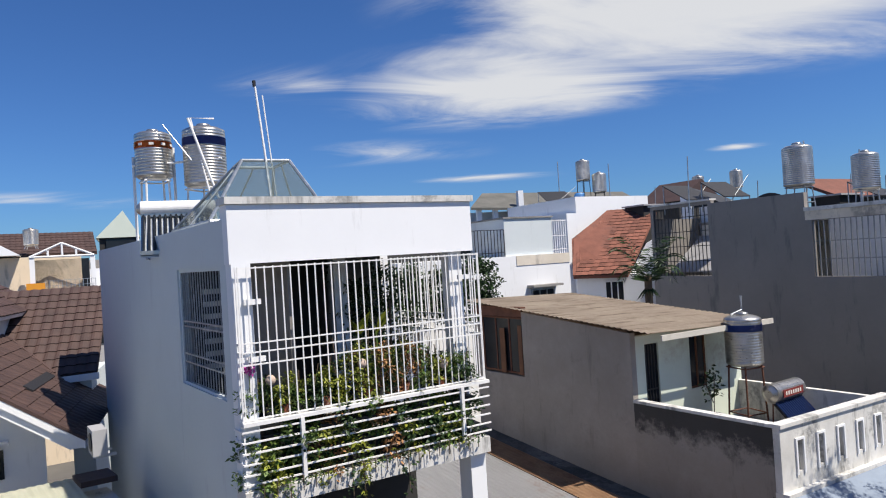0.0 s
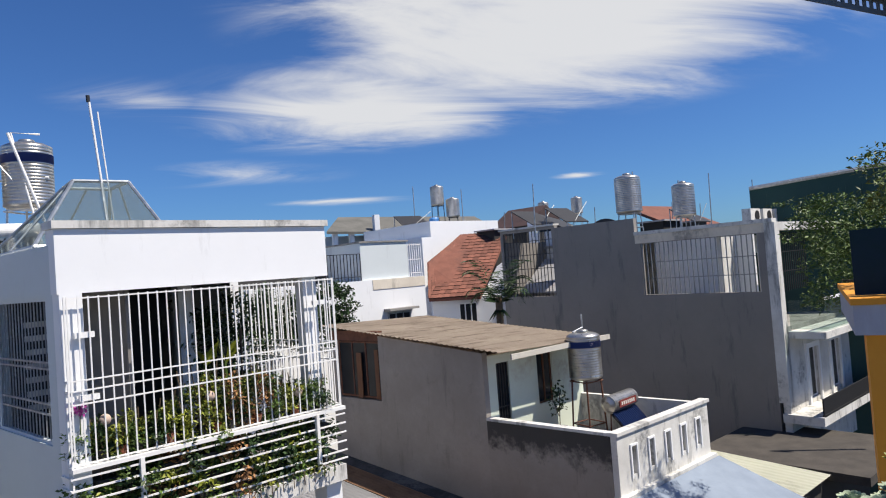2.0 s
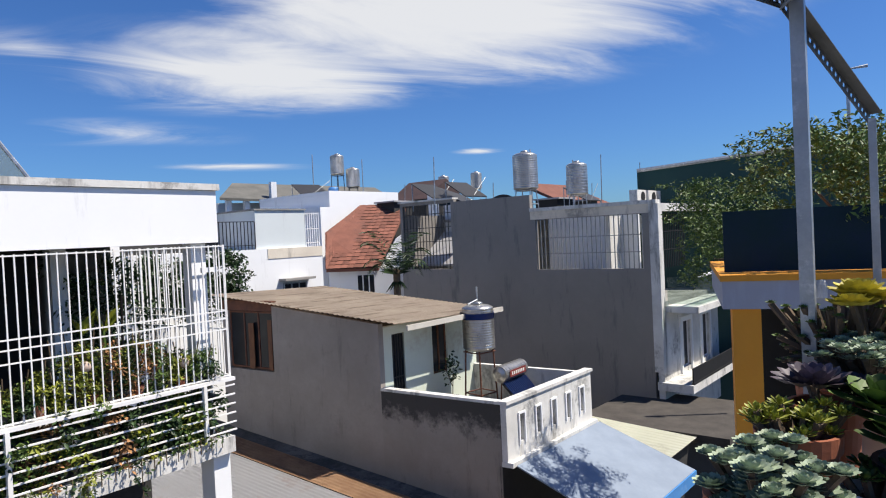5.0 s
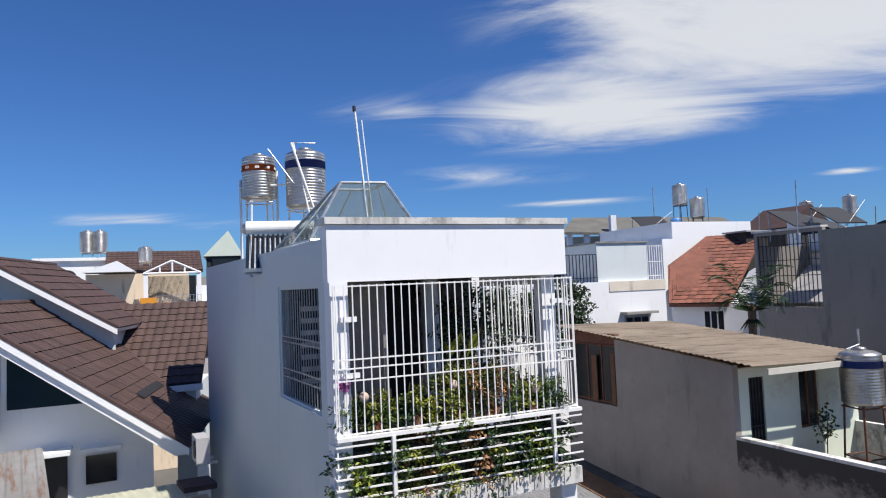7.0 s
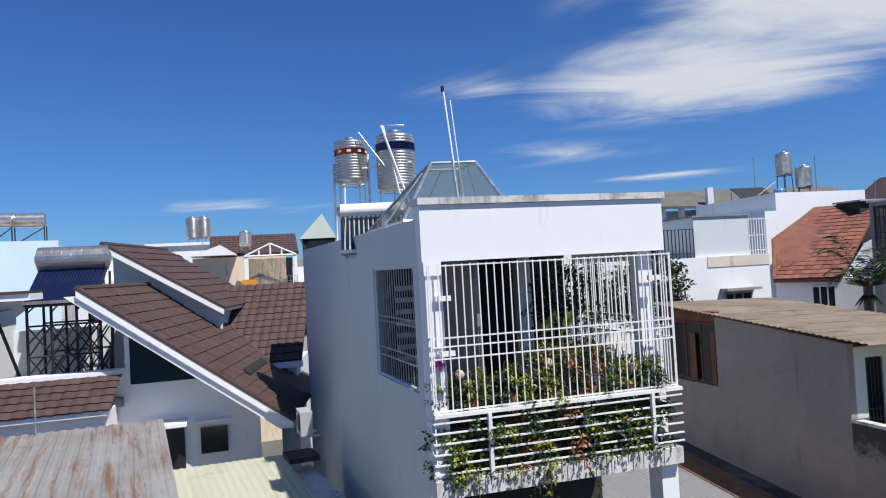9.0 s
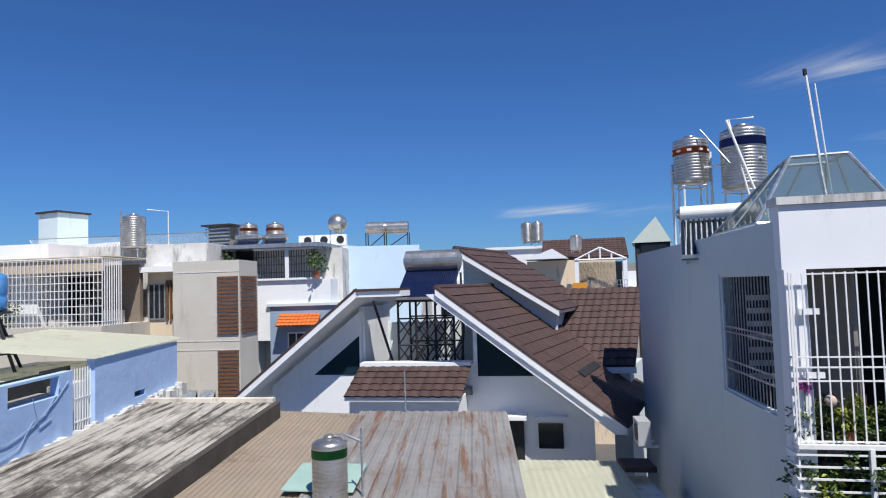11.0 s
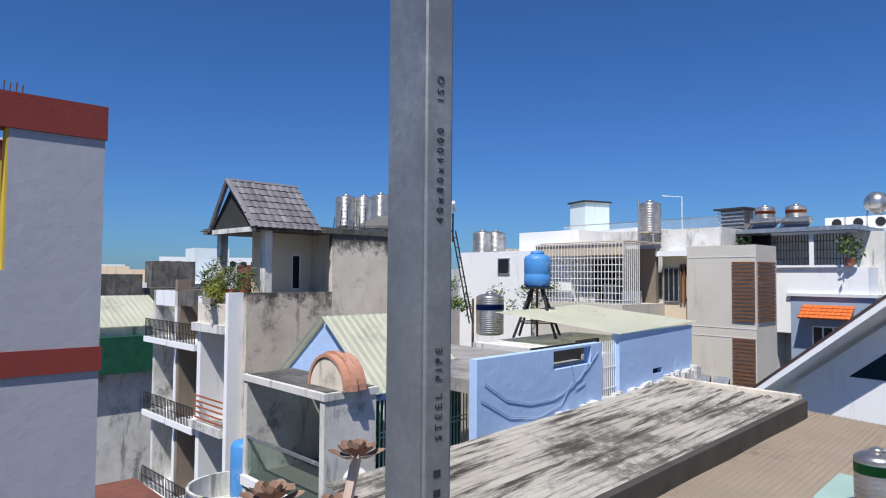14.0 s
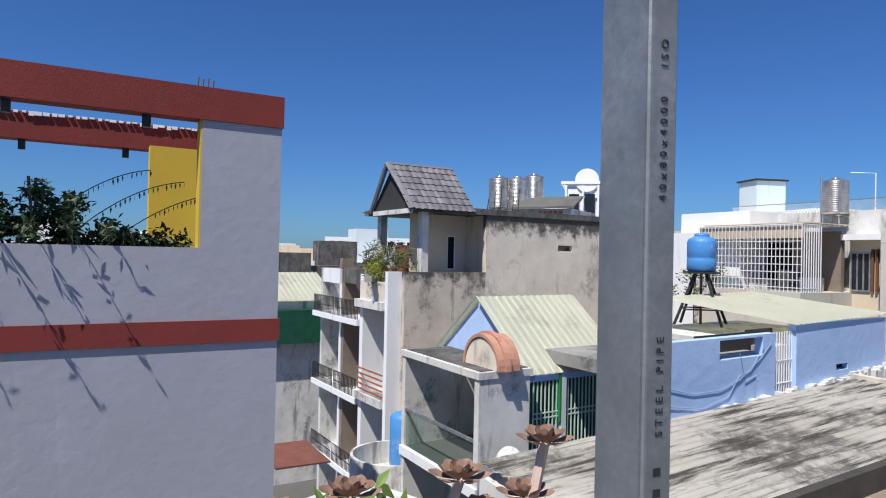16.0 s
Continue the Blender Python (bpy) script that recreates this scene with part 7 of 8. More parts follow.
n = 1
for k in range(34):
    d = rnd.uniform(42, 105)
    far_house(rnd.uniform(-119, -99), d, rnd.uniform(2.5, 5.5), 10.5 + d * math.tan(radians(rnd.uniform(-2.6, -0.3))), rnd.uniform(3, 6), rnd.choice(PAL + [blue_wall, tile_red, mould_black]), n)
    n += 1
n = 0
for az in range(-135, 62, 4):
    for d, lo, hi in ((62, 8, 11), (95, 9, 12), (150, 9, 13.5)):
        far_house(az + rnd.uniform(-2, 2), d * rnd.uniform(0.85, 1.15), rnd.uniform(5, 10), rnd.uniform(lo, hi), rnd.uniform(6, 12), rnd.choice(PAL), n)
        n += 1
L_ = Lot(-150, -58, -18, -108)
t = L_.thing("apartment_block", "long white apartment block far on the skyline", "apartment building", "distant houses")
part("wall", boxes((0, 30, 0, 10, 0, 14.5)), white, t, lot=L_)
for k in range(12):
    for z in (9.5, 12.0):
        part("window", boxes((1 + k * 2.4, 2.4 + k * 2.4, -0.1, -0.02, z, z + 1.5)), pane_dark, t, lot=L_)


# ---- planted balcony of the white house ----
def balcony_plants():
    rnd = random.Random(4)
    kinds = [(leaf, "leafy green potted plant on the caged balcony"), (leaf_lime, "yellow-green potted plant on the caged balcony"), (leaf_rust, "dry reddish potted plant on the caged balcony"), (leaf_dark, "dark green potted plant on the caged balcony")]
    for k in range(34):
        a = 0.15 + 3.5 * (k + 0.5) / 34
        m, lbl = kinds[(1, 2, 1, 0, 2, 1, 3)[k % 7] if 11 < k < 28 else (0, 1, 3)[k % 3]]
        q = WH.at(a, 0.06 + 0.2 * (k % 2))
        t = stand_alone("potted_plant", q.x, q.y, 8.5, lbl, "plant", "balcony plants")
        part("pot", lathe([(0.05, 0), (0.07, 0.11), (0.075, 0.12), (0.06, 0.11)], 12), white_old if k == 5 else (black, terracotta, black)[k % 3], t)
        lv = Leaves(100 + k)
        h = rnd.uniform(0.25, 0.5) + (0.3 if 12 < k < 25 else 0)
        for j in range(7):
            lv.clump((rnd.uniform(-0.12, 0.12), rnd.uniform(-0.12, 0.1), 0.06 + h * j / 7), 0.15, 0.13, 0.11, 52, 0.075, 0.36)
        lv.make("leaves", m, t)
        part("stem", rods(0.008, ((0, 0, 0.1), (rnd.uniform(-0.1, 0.1), 0, 0.2 + h)), n=5), bark, t)
    for k in range(20):
        a = 0.12 + 3.5 * (k + 0.4) / 20
        q = WH.at(a, 0.12)
        m = (leaf, leaf_dark, leaf, leaf_rust, leaf_lime)[(k * 3) % 5] if 5 < k < 15 else (leaf, leaf_lime, leaf, leaf_dark)[k % 4]
        t = stand_alone("trailing_vine", q.x, q.y, 7.6, "green vine trailing over the balcony rails", "vine", "balcony vines")
        lv = Leaves(200 + k)
        hang = 0.45 if k in (2, 7, 8, 12) else 0.1
        for j in range(10):
            lv.clump((rnd.uniform(-0.2, 0.2), rnd.uniform(-0.24, 0.1), rnd.uniform(-0.08, 0.85)), 0.16, 0.13, 0.15, 50, 0.085, 0.5)
        side = WH.m @ Vector((0, -0.32, 0))
        for j in range(int(hang * 60)):
            lv.clump((side.x + rnd.uniform(-0.1, 0.1), side.y + rnd.uniform(-0.1, 0.1), 0.1 - hang * 1.3 * (j / (hang * 60)) * rnd.uniform(0.6, 1.1)), 0.03, 0.03, 0.03, 3, 0.06, 0.55)
        lv.make("leaves", m, t)
        part("stem", rods(0.007, ((0, 0, 0), (0.05, -0.08, 0.8)), ((0.05, 0, 0), (side.x, side.y, 0.1)), ((side.x, side.y, 0.1), (side.x, side.y, -hang)), n=5), bark, t)
    q = WH.at(0.15, 0.0)
    t = stand_alone("orchid", q.x, q.y, 8.85, "magenta orchid flowers tied to the balcony bars", "flower")
    lv = Leaves(300)
    lv.clump((0.02, -0.05, 0.3), 0.1, 0.06, 0.08, 60, 0.06, 0.8)
    lv.make("petals", petal, t)
    part("stem", rods(0.006, ((0, 0, 0), (0.02, -0.05, 0.35)), n=5), leaf, t)
    for k, (a, z) in enumerate(((0.42, 8.98), (1.75, 9.02), (3.1, 8.83))):
        q = WH.at(a, -0.02)
        t = stand_alone("coconut_pot", q.x, q.y, z, "round pale coconut shell hung on the bars", "hanging pot", "hanging pots")
        part("shell", lathe([(0.01, -0.07)] + [(0.07 * math.sin(math.pi * j / 8), -0.07 * math.cos(math.pi * j / 8)) for j in range(1, 8)] + [(0.01, 0.07)], 14), pale_pot, t, smooth=True)
    for a, s in ((1.95, 0.0), (2.25, 0.1)):
        q = WH.at(a, 0.45)
        t = stand_alone("banana_plant", q.x, q.y, 8.6, "young banana plant with broad bright leaves", "plant")
        lv = Leaves(310 + int(a * 10))
        for j in range(5):
            lv.one((0, 0, 0.75), 0.42, (math.cos(j * 2.1) * 0.5, math.sin(j * 2.1) * 0.5, 1.0), 0.5)
        lv.make("leaves", leaf_lime, t)
        part("stem", rods(0.025, ((0, 0, -1.0), (0, 0, 0.8)), n=8), leaf, t)
    q = WH.at(2.9, 1.2)
    t = stand_alone("balcony_shrub", q.x, q.y, 7.6, "tall dark shrub at the open end of the balcony", "shrub")
    lv = Leaves(320)
    for j in range(64):
        v = WH.m @ Vector((rnd.uniform(-0.5, 0.62), rnd.uniform(0.2, 1.3), 0))
        lv.clump((v.x, v.y, rnd.uniform(0.6, 2.75)), 0.24, 0.24, 0.25, 60, 0.1, 0.4)
    lv.make("leaves", leaf_dark, t)
    part("stem", rods(0.02, ((0, 0, 0), (0.05, 0, 2.2)), n=6), bark, t)


balcony_plants()

# ---- roof garden of the red-banded house ----
rnd = random.Random(9)
for k in range(12):
    a = 1.25 + k * 0.36
    q = RD.at(a, 0.55)
    t = stand_alone("roof_bush", q.x, q.y, 9.7, "dark leafy bush behind the lilac parapet", "bush", "roof garden bushes")
    h = (0.95, 1.0, 1.1, 1.45, 1.6, 1.3, 1.15, 1.25, 1.5, 1.8, 1.7, 1.6)[k]
    part("stem", rods(0.018, ((0, 0, 0), (0.04, 0, h)), ((0, 0, 0.5), (0.2, 0.05, h)), n=5), bark, t)
    part("pot", lathe([(0.14, 0), (0.19, 0.3), (0.17, 0.3), (0.15, 0.25)], 14), terracotta, t)
    lv = Leaves(400 + k)
    for j in range(21):
        lv.clump((rnd.uniform(-0.28, 0.28), rnd.uniform(-0.25, 0.25), rnd.uniform(0.6, h)), 0.17, 0.17, 0.14, 44, 0.1, 0.42)
    lv.make("leaves", leaf_dark, t)
# sprigs added outside the parapet to cast leaf shadows on the wall below
for k in range(11):
    a = 1.9 + 0.38 * k
    out = (0.22, 0.5, 0.34, 0.62, 0.28, 0.55, 0.4, 0.2, 0.6, 0.45, 0.3)[k]
    q = RD.at(a, 0.35)
    t = stand_alone("leaning_sprig", q.x, q.y, 10.1, "slender leafy sprig added over the parapet to shadow the lilac wall", "plant", "leaning sprigs")
    lv = Leaves(480 + k)
    bm = bmesh.new()
    prev = Vector((0, 0, 0))
    for j in range(1, 19):
        s = j / 18
        p = RD.m @ Vector((0.12 * s, -(0.35 + out) * s * s, 0))
        p.z = 0.62 * s + 0.25 * math.sin(3.1 * s)
        rod(bm, prev, p, 0.006, 4)
        if j > 6:
            lv.clump(p, 0.03, 0.03, 0.03, 3, 0.12, 0.28)
        prev = p
    part("twig", bm, bark, t)
    lv.make("leaves", leaf_dark, t)
for k, (a, dx) in enumerate(((1.9, -0.5), (2.4, -0.9), (2.8, -0.3))):
    q = RD.at(a, 0.5)
    t = stand_alone("arching_branch", q.x, q.y, 10.6, "thin arching branch with small paired leaflets", "plant")
    lv = Leaves(430 + k)
    d = RD.m @ Vector((-1, 0, 0))
    prev = None
    bm = bmesh.new()
    for j in range(26):
        s = j / 25
        p = Vector((d.x * 1.3 * s, d.y * 1.3 * s, 1.15 * s * (1.25 - 0.55 * s) * (0.8 + 0.15 * k)))
        if prev:
            rod(bm, prev, p, 0.006, 4)
        if j > 8:
            for sg in (-1, 1):
                lv.one(p, 0.075, (d.y * sg * 0.4, -d.x * sg * 0.4, -0.9), 0.3)
        prev = p
    part("twig", bm, bark, t)
    lv.make("leaflets", leaf, t)
for k in range(4):
    for b in (0.1, 3.2):
        q = RD.at(1.6 + k * 1.4, b)
        t = stand_alone("spot_lamp", q.x, q.y, 11.95, "small black spotlight under the red beam", "lamp", "beam spotlights")
        part("can", rods(0.05, ((0, 0, 0), (0, 0, 0.15)), n=12), black, t)
t = RD.thing("rebar_stub", "rusty reinforcing rods standing out of the beam", "rebar")
for k in range(4):
    part("rod", rods(0.008, ((0.85 + 0.06 * k, 0.1, 12.5), (0.84 + 0.06 * k, 0.1, 12.62 + 0.02 * (k % 2))), n=5), rust, t, lot=RD)
t = RD.thing("flaking_edge", "ragged white flakes along the rear beam", "beam edge", kind="stuff")
bm = bmesh.new()
for k in range(60):
    a = 0.35 + k * 0.1
    box(bm, a, a + rnd.uniform(0.05, 0.1), 3.06, 3.1, 12.5 - rnd.uniform(0.01, 0.06), 12.51)
part("flakes", bm, white, t, lot=RD)

# ---- steel post lettering and brackets ----
def lettering(parent, text, size, m, material):
    c = bpy.data.curves.new("lettering", "FONT")
    c.body, c.size, c.extrude = text, size, 0.0003
    c.space_character = 1.75
    ob = new("lettering", c)
    c.materials.append(material)
    ob.parent = parent
    ob.matrix_basis = m
    return ob


face = OT.m.to_3x3()
nx, ny = face @ Vector((1, 0, 0)), face @ Vector((0, 1, 0))
spot = Matrix(((0, -ny.x, nx.x, 0), (0, -ny.y, nx.y, 0), (1, 0, 0, 0), (0, 0, 0, 1)))


def on_post(z, b):
    p = nx * 0.0008 + ny * b
    m = spot.copy()
    m.translation = (p.x, p.y, z)
    return m


lettering(post, "40x80x4000   ISO", 0.0125, on_post(10.56, 0.024), ink)
lettering(post, "STEEL PIPE", 0.0125, on_post(10.325, 0.024), ink)
for k in range(7):
    part("print", boxes((0.0002, 0.0008, 0.014, 0.023, 10.16 + k * 0.021, 10.168 + k * 0.021)), ink, post, lot=OT)
def slotted(name, parent, p, q, width, m, n=None):
    """A slotted steel angle from p to q: two rails with webs between the slots, and a flange."""
    p, q = Vector(p), Vector(q)
    d = (q - p)
    ln = d.length
    d.normalize()
    s = d.cross(Vector((0, 0, 1))).normalized()
    u = s.cross(d).normalized()
    fr = Matrix((( d.x, s.x, u.x, p.x), (d.y, s.y, u.y, p.y), (d.z, s.z, u.z, p.z), (0, 0, 0, 1)))
    bm = bmesh.new()
    t = 0.0025
    box(bm, 0, ln, -t / 2, t / 2, 0, width * 0.3)
    box(bm, 0, ln, -t / 2, t / 2, width * 0.7, width)
    n = n or int(ln / 0.028)
    for k in range(n):
        x = ln * (k + 0.25) / n
        box(bm, x, x + ln * 0.42 / n, -t / 2, t / 2, width * 0.3, width * 0.7)
    box(bm, 0, ln, t / 2, width * 0.9, width - t, width)
    bm.transform(fr)
    return part(name, bm, m, parent)


fr_ = new("canopy_frame")
fr_.location = (0, 0, 0)
tagged(fr_, "galvanised slotted steel frame over the terrace plants", "steel frame")
def square_post(x, y, z0, z1, w, d):
    bm = boxes((-w / 2, w / 2, -d / 2, d / 2, z0, z1))
    bm.transform(Matrix.Translation((x, y, 0)) @ Matrix.Rotation(radians(90 - 57), 4, "Z"))
    return bm


part("post", square_post(1.41, 0.98, 9.0, 11.5, 0.04, 0.03), galv, fr_)
part("post", square_post(1.9, 1.15, 9.0, 10.77, 0.02, 0.02), galv, fr_)
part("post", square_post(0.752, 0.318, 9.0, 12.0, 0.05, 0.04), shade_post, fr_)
slotted("beam", fr_, (1.38, 1.0, 10.985), (1.9, 1.16, 10.755), 0.034, shade_steel)
slotted("beam", fr_, (0.5, 0.72, 10.95), (1.38, 1.0, 10.985), 0.036, shade_steel)
slotted("beam", fr_, (0.73, 0.33, 10.8), (1.38, 1.0, 10.98), 0.03, shade_steel, 14)
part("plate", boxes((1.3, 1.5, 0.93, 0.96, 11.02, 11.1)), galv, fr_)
slotted("beam", fr_, (-1.06, -0.32, 11.0), (-1.45, -0.62, 11.12), 0.04, shade_steel, 9)
part("cap_plate", boxes((-0.14, 0.07, -0.03, 0.07, 11.03, 11.05)), galv, post, lot=OT)

# ---- parapet and succulents ----
PR = Lot(0.83, 0.60, 62, -28)
pr = PR.thing("terrace_parapet", "low plastered parapet carrying pots", "parapet", kind="structure")
part("wall", boxes((0.0, 1.1, -0.05, 0.24, 8.9, 9.86)), white_old, pr, lot=PR)


def rosette(lv, c, r, rings, n, lift=0.5, width=0.6):
    c = Vector(c)
    for i in range(rings):
        s = (i + 1) / rings
        for k in range(n):
            a = math.tau * (k + 0.5 * (i % 2)) / n + i * 0.3
            d = Vector((math.cos(a) * s, math.sin(a) * s, lift * (1.15 - s) + 0.05))
            p = c + Vector((math.cos(a), math.sin(a), 0)) * r * 0.12
            size = r * (0.45 + 0.55 * s)
            d = d.normalized() * size
            sd = d.cross(Vector((0, 0, 1))).normalized() * size * width * 0.5
            up = sd.cross(d).normalized() * size * 0.1
            if up.z < 0:
                up = -up
            b = len(lv.v)
            lv.v += [p, p + d * 0.45 + sd * 0.7 + up * 0.5, p + d * 0.75 + sd + up, p + d * 0.93 + sd * 0.55 + up * 1.1, p + d * 1.02 + up * 1.2, p + d * 0.93 - sd * 0.55 + up * 1.1, p + d * 0.75 - sd + up, p + d * 0.45 - sd * 0.7 + up * 0.5, p + d * 0.6 - up * 0.3]
            lv.f += [(b + i, b + (i + 1) % 8, b + 8) for i in range(8)]


def pot(x, y, z, r, h, m, label, name="flower_pot"):
    t = stand_alone(name, x, y, z, label, "plant pot", "terrace pots")
    part("body", lathe([(r * 0.68, 0), (r * 0.92, h * 0.85), (r, h * 0.86), (r * 1.02, h), (r * 0.9, h), (r * 0.86, h * 0.88)], 26), m, t, smooth=False)
    part("soil", lathe([(r * 0.86, h * 0.86), (r * 0.3, h * 0.9)], 18), earth, t)
    return t


rn = random.Random(17)


def succulents(x, y, z, label, spots, material, rings, n, lift, width, seed):
    t = stand_alone("succulent", x, y, z, label, "succulent", "terrace succulents")
    lv = Leaves(seed)
    for dx, dy, dz, r in spots:
        rosette(lv, (dx, dy, dz), r, rings, n, lift, width)
    lv.make("leaves", material, t)
    part("stem", rods(0.008, *[((dx * 0.4, dy * 0.4, -0.05), (dx, dy, dz)) for dx, dy, dz, r in spots], n=5), bark, t)
    return t


# along the parapet
pot(1.12, 0.78, 9.86, 0.075, 0.24, terracotta, "terracotta pot on the parapet")
succulents(1.12, 0.78, 10.11, "bronze and yellow-green succulent cluster in a terracotta pot", [(rn.uniform(-0.065, 0.065), rn.uniform(-0.065, 0.065), rn.uniform(-0.01, 0.03), 0.025) for _ in range(34)], leaf_lime, 3, 6, 1.2, 0.4, 501)
pot(0.95, 0.70, 9.86, 0.1, 0.18, terracotta, "low clay bowl overflowing with succulents")
succulents(0.95, 0.70, 10.06, "powdery grey-green succulent rosettes spilling from a bowl", [(rn.uniform(-0.085, 0.1), rn.uniform(-0.09, 0.08), rn.uniform(-0.03, 0.05), rn.uniform(0.022, 0.032)) for _ in range(60)], succ_grey, 4, 8, 0.8, 0.7, 502)
succulents(1.26, 0.83, 10.14, "large dusky purple succulent rosettes", [(-0.03, 0, 0.02, 0.075), (0.05, -0.03, 0.0, 0.065), (0.02, 0.05, 0.01, 0.06)], succ_purple, 4, 9, 0.55, 0.5, 503)
pot(1.26, 0.83, 9.86, 0.07, 0.26, terracotta, "terracotta pot under purple leaves")
pot(1.45, 0.83, 9.92, 0.10, 0.22, pale_pot, "pale clay pot on the parapet")
succulents(1.43, 0.84, 10.2, "dusty green dense succulent mat in a pale pot", [(rn.uniform(-0.12, 0.1), rn.uniform(-0.08, 0.08), rn.uniform(-0.01, 0.03), 0.02) for _ in range(70)], succ_grey, 3, 7, 0.8, 0.6, 504)
succulents(1.47, 0.88, 10.28, "bright yellow succulent rosettes on woody stems", [(0.0, 0.02, 0.04, 0.06), (-0.05, 0.0, 0.02, 0.05), (0.06, -0.07, 0.0, 0.06), (0.02, -0.1, -0.03, 0.06), (0.08, 0.02, 0.02, 0.05)], succ_yellow, 4, 10, 0.7, 0.6, 505)
succulents(1.5, 0.97, 10.22, "twiggy small-leaved green jade shrub", [(rn.uniform(-0.14, 0.14), rn.uniform(-0.1, 0.1), rn.uniform(-0.08, 0.08), 0.013) for _ in range(170)], leaf, 3, 5, 0.6, 0.7, 506)
pot(1.5, 0.97, 9.86, 0.11, 0.28, terracotta, "terracotta pot with a jade shrub")
pot(1.16, 0.66, 9.86, 0.06, 0.16, white_old, "small white fluted pot on the parapet")
succulents(1.16, 0.66, 10.04, "small green succulent in a white pot", [(rn.uniform(-0.05, 0.05), rn.uniform(-0.05, 0.05), 0.0, 0.03) for _ in range(9)], leaf, 3, 6, 0.9, 0.5, 507)
pot(1.25, 0.62, 9.86, 0.09, 0.2, black, "dark basket pot on the parapet")
succulents(1.25, 0.65, 10.1, "broad-leaved pale green succulent in a dark basket", [(0, 0, 0.02, 0.1), (0.02, 0.06, 0.04, 0.09), (-0.05, -0.03, 0.0, 0.08)], leaf, 3, 7, 0.7, 0.7, 508)
# bronze rosettes on bare stems beside the steel post
PB = Lot(-1.75, -1.0, 30, -60)
pb = PB.thing("planter_wall", "low planter wall below the steel post", "planter", kind="structure")
part("trough", boxes((-0.3, 1.0, 0.1, 0.55, 8.8, 9.78)), white_old, pb, lot=PB)
for n, (x, y, z, r, s) in enumerate(((-1.46, -0.54, 10.12, 0.05, 601), (-1.47, -0.40, 10.19, 0.045, 602), (-1.42, -0.72, 10.09, 0.05, 603), (-1.46, -0.43, 10.1, 0.045, 604), (-1.4, -0.84, 10.06, 0.035, 605), (-1.44, -0.50, 10.08, 0.035, 606))):
    t = stand_alone("bronze_rosette", x, y, z, "bronze pink succulent rosette on a bare stem", "succulent", "bronze succulents")
    lv = Leaves(s)
    rosette(lv, (0, 0, 0), r, 3, 6, 0.75, 0.75)
    lv.make("leaves", succ_brown, t)
    part("stem", rods(0.009, ((0, 0, 0), (0.04, -0.05 + 0.02 * n, -0.16)), ((0.04, -0.05 + 0.02 * n, -0.16), (0.06, -0.02, -0.42)), n=6), pale_pot, t)
t = stand_alone("low_shrub", -1.55, -0.72, 9.75, "green leafy shrub in the planter", "shrub")
lv = Leaves(610)
lv.clump((0, 0, 0.2), 0.16, 0.14, 0.14, 160, 0.06, 0.35)
lv.make("leaves", leaf, t)
part("stem", rods(0.01, ((0, 0, 0), (0, 0, 0.2)), n=5), bark, t)

# ---- yellow house with trees, and the green building ----
YH = Lot(5.77, 5.54, 132, 42)
t = YH.thing("yellow_house", "neighbouring house with an orange column and white slab", "house")
# white slab coloured lilac grey so that it looks shaded
part("slab", boxes((-0.05, 6.0, -0.05, 3.0, 9.5, 9.82)), lilac, t, "white roof slab, its shade put into a lilac grey", YH)
part("trim", boxes((-0.07, 6.0, -0.07, 3.0, 9.82, 9.89)), orange, t, lot=YH)
part("column", boxes((0.05, 0.35, 0.0, 0.35, 0, 9.5)), orange, t, lot=YH)
part("inner_wall", boxes((0.4, 6.0, 1.4, 1.5, 0, 9.5)), dark_in, t, lot=YH)
# near-black sheet added across the porch in place of its deep shade
part("dark_screen", boxes((0.8, 6.0, 0.36, 0.4, 0, 9.48)), dark_in, t, lot=YH)
part("glass_wall", boxes((0.0, 6.0, 0.3, 0.33, 9.9, 10.62)), blue_pane, t, "dark blue glass rail", YH)
part("stair_rail", rods(0.02, ((0.4, -0.1, 8.0), (2.0, -0.1, 7.4)), ((0.4, -0.1, 7.5), (2.0, -0.1, 6.9)), n=6), orange, t, lot=YH)
q = YH.at(0.95, -0.06)
c = stand_alone("wall_camera", q.x, q.y, 9.62, "small white dome security camera on the slab", "camera")
part("dome", lathe([(0.06, 0), (0.06, 0.15), (0.04, 0.2)], 14), white_old, c)
GB = Lot(16.1, 20.4, 132, 42)
t = GB.thing("green_building", "long building with deep green cladding and flat roof", "building")
bm = bmesh.new()
prism(bm, [(0, 0, 0), (14, 0, 0), (14, 0, 12.5), (5.5, 0, 13.0), (0, 0, 12.6)], (0, 8, 0))
part("wall", bm, green_clad, t, lot=GB)
for k in range(28):
    part("rib", boxes((k * 0.5, k * 0.5 + 0.05, -0.03, -0.002, 8, 12.4)), green_clad, t, lot=GB)
part("roof_edge", rods(0.08, ((0, 0, 12.65), (5.5, 0, 13.05)), ((5.5, 0, 13.05), (14, 0, 12.55)), n=6), galv, t, lot=GB)
pipe_thing("street_lamp", [(17.2, 12.5, 11), (17.2, 12.5, 14.6), (17.6, 12.2, 14.65)], 0.05, galv, "thin lamp pole behind the green building", "lamp pole")
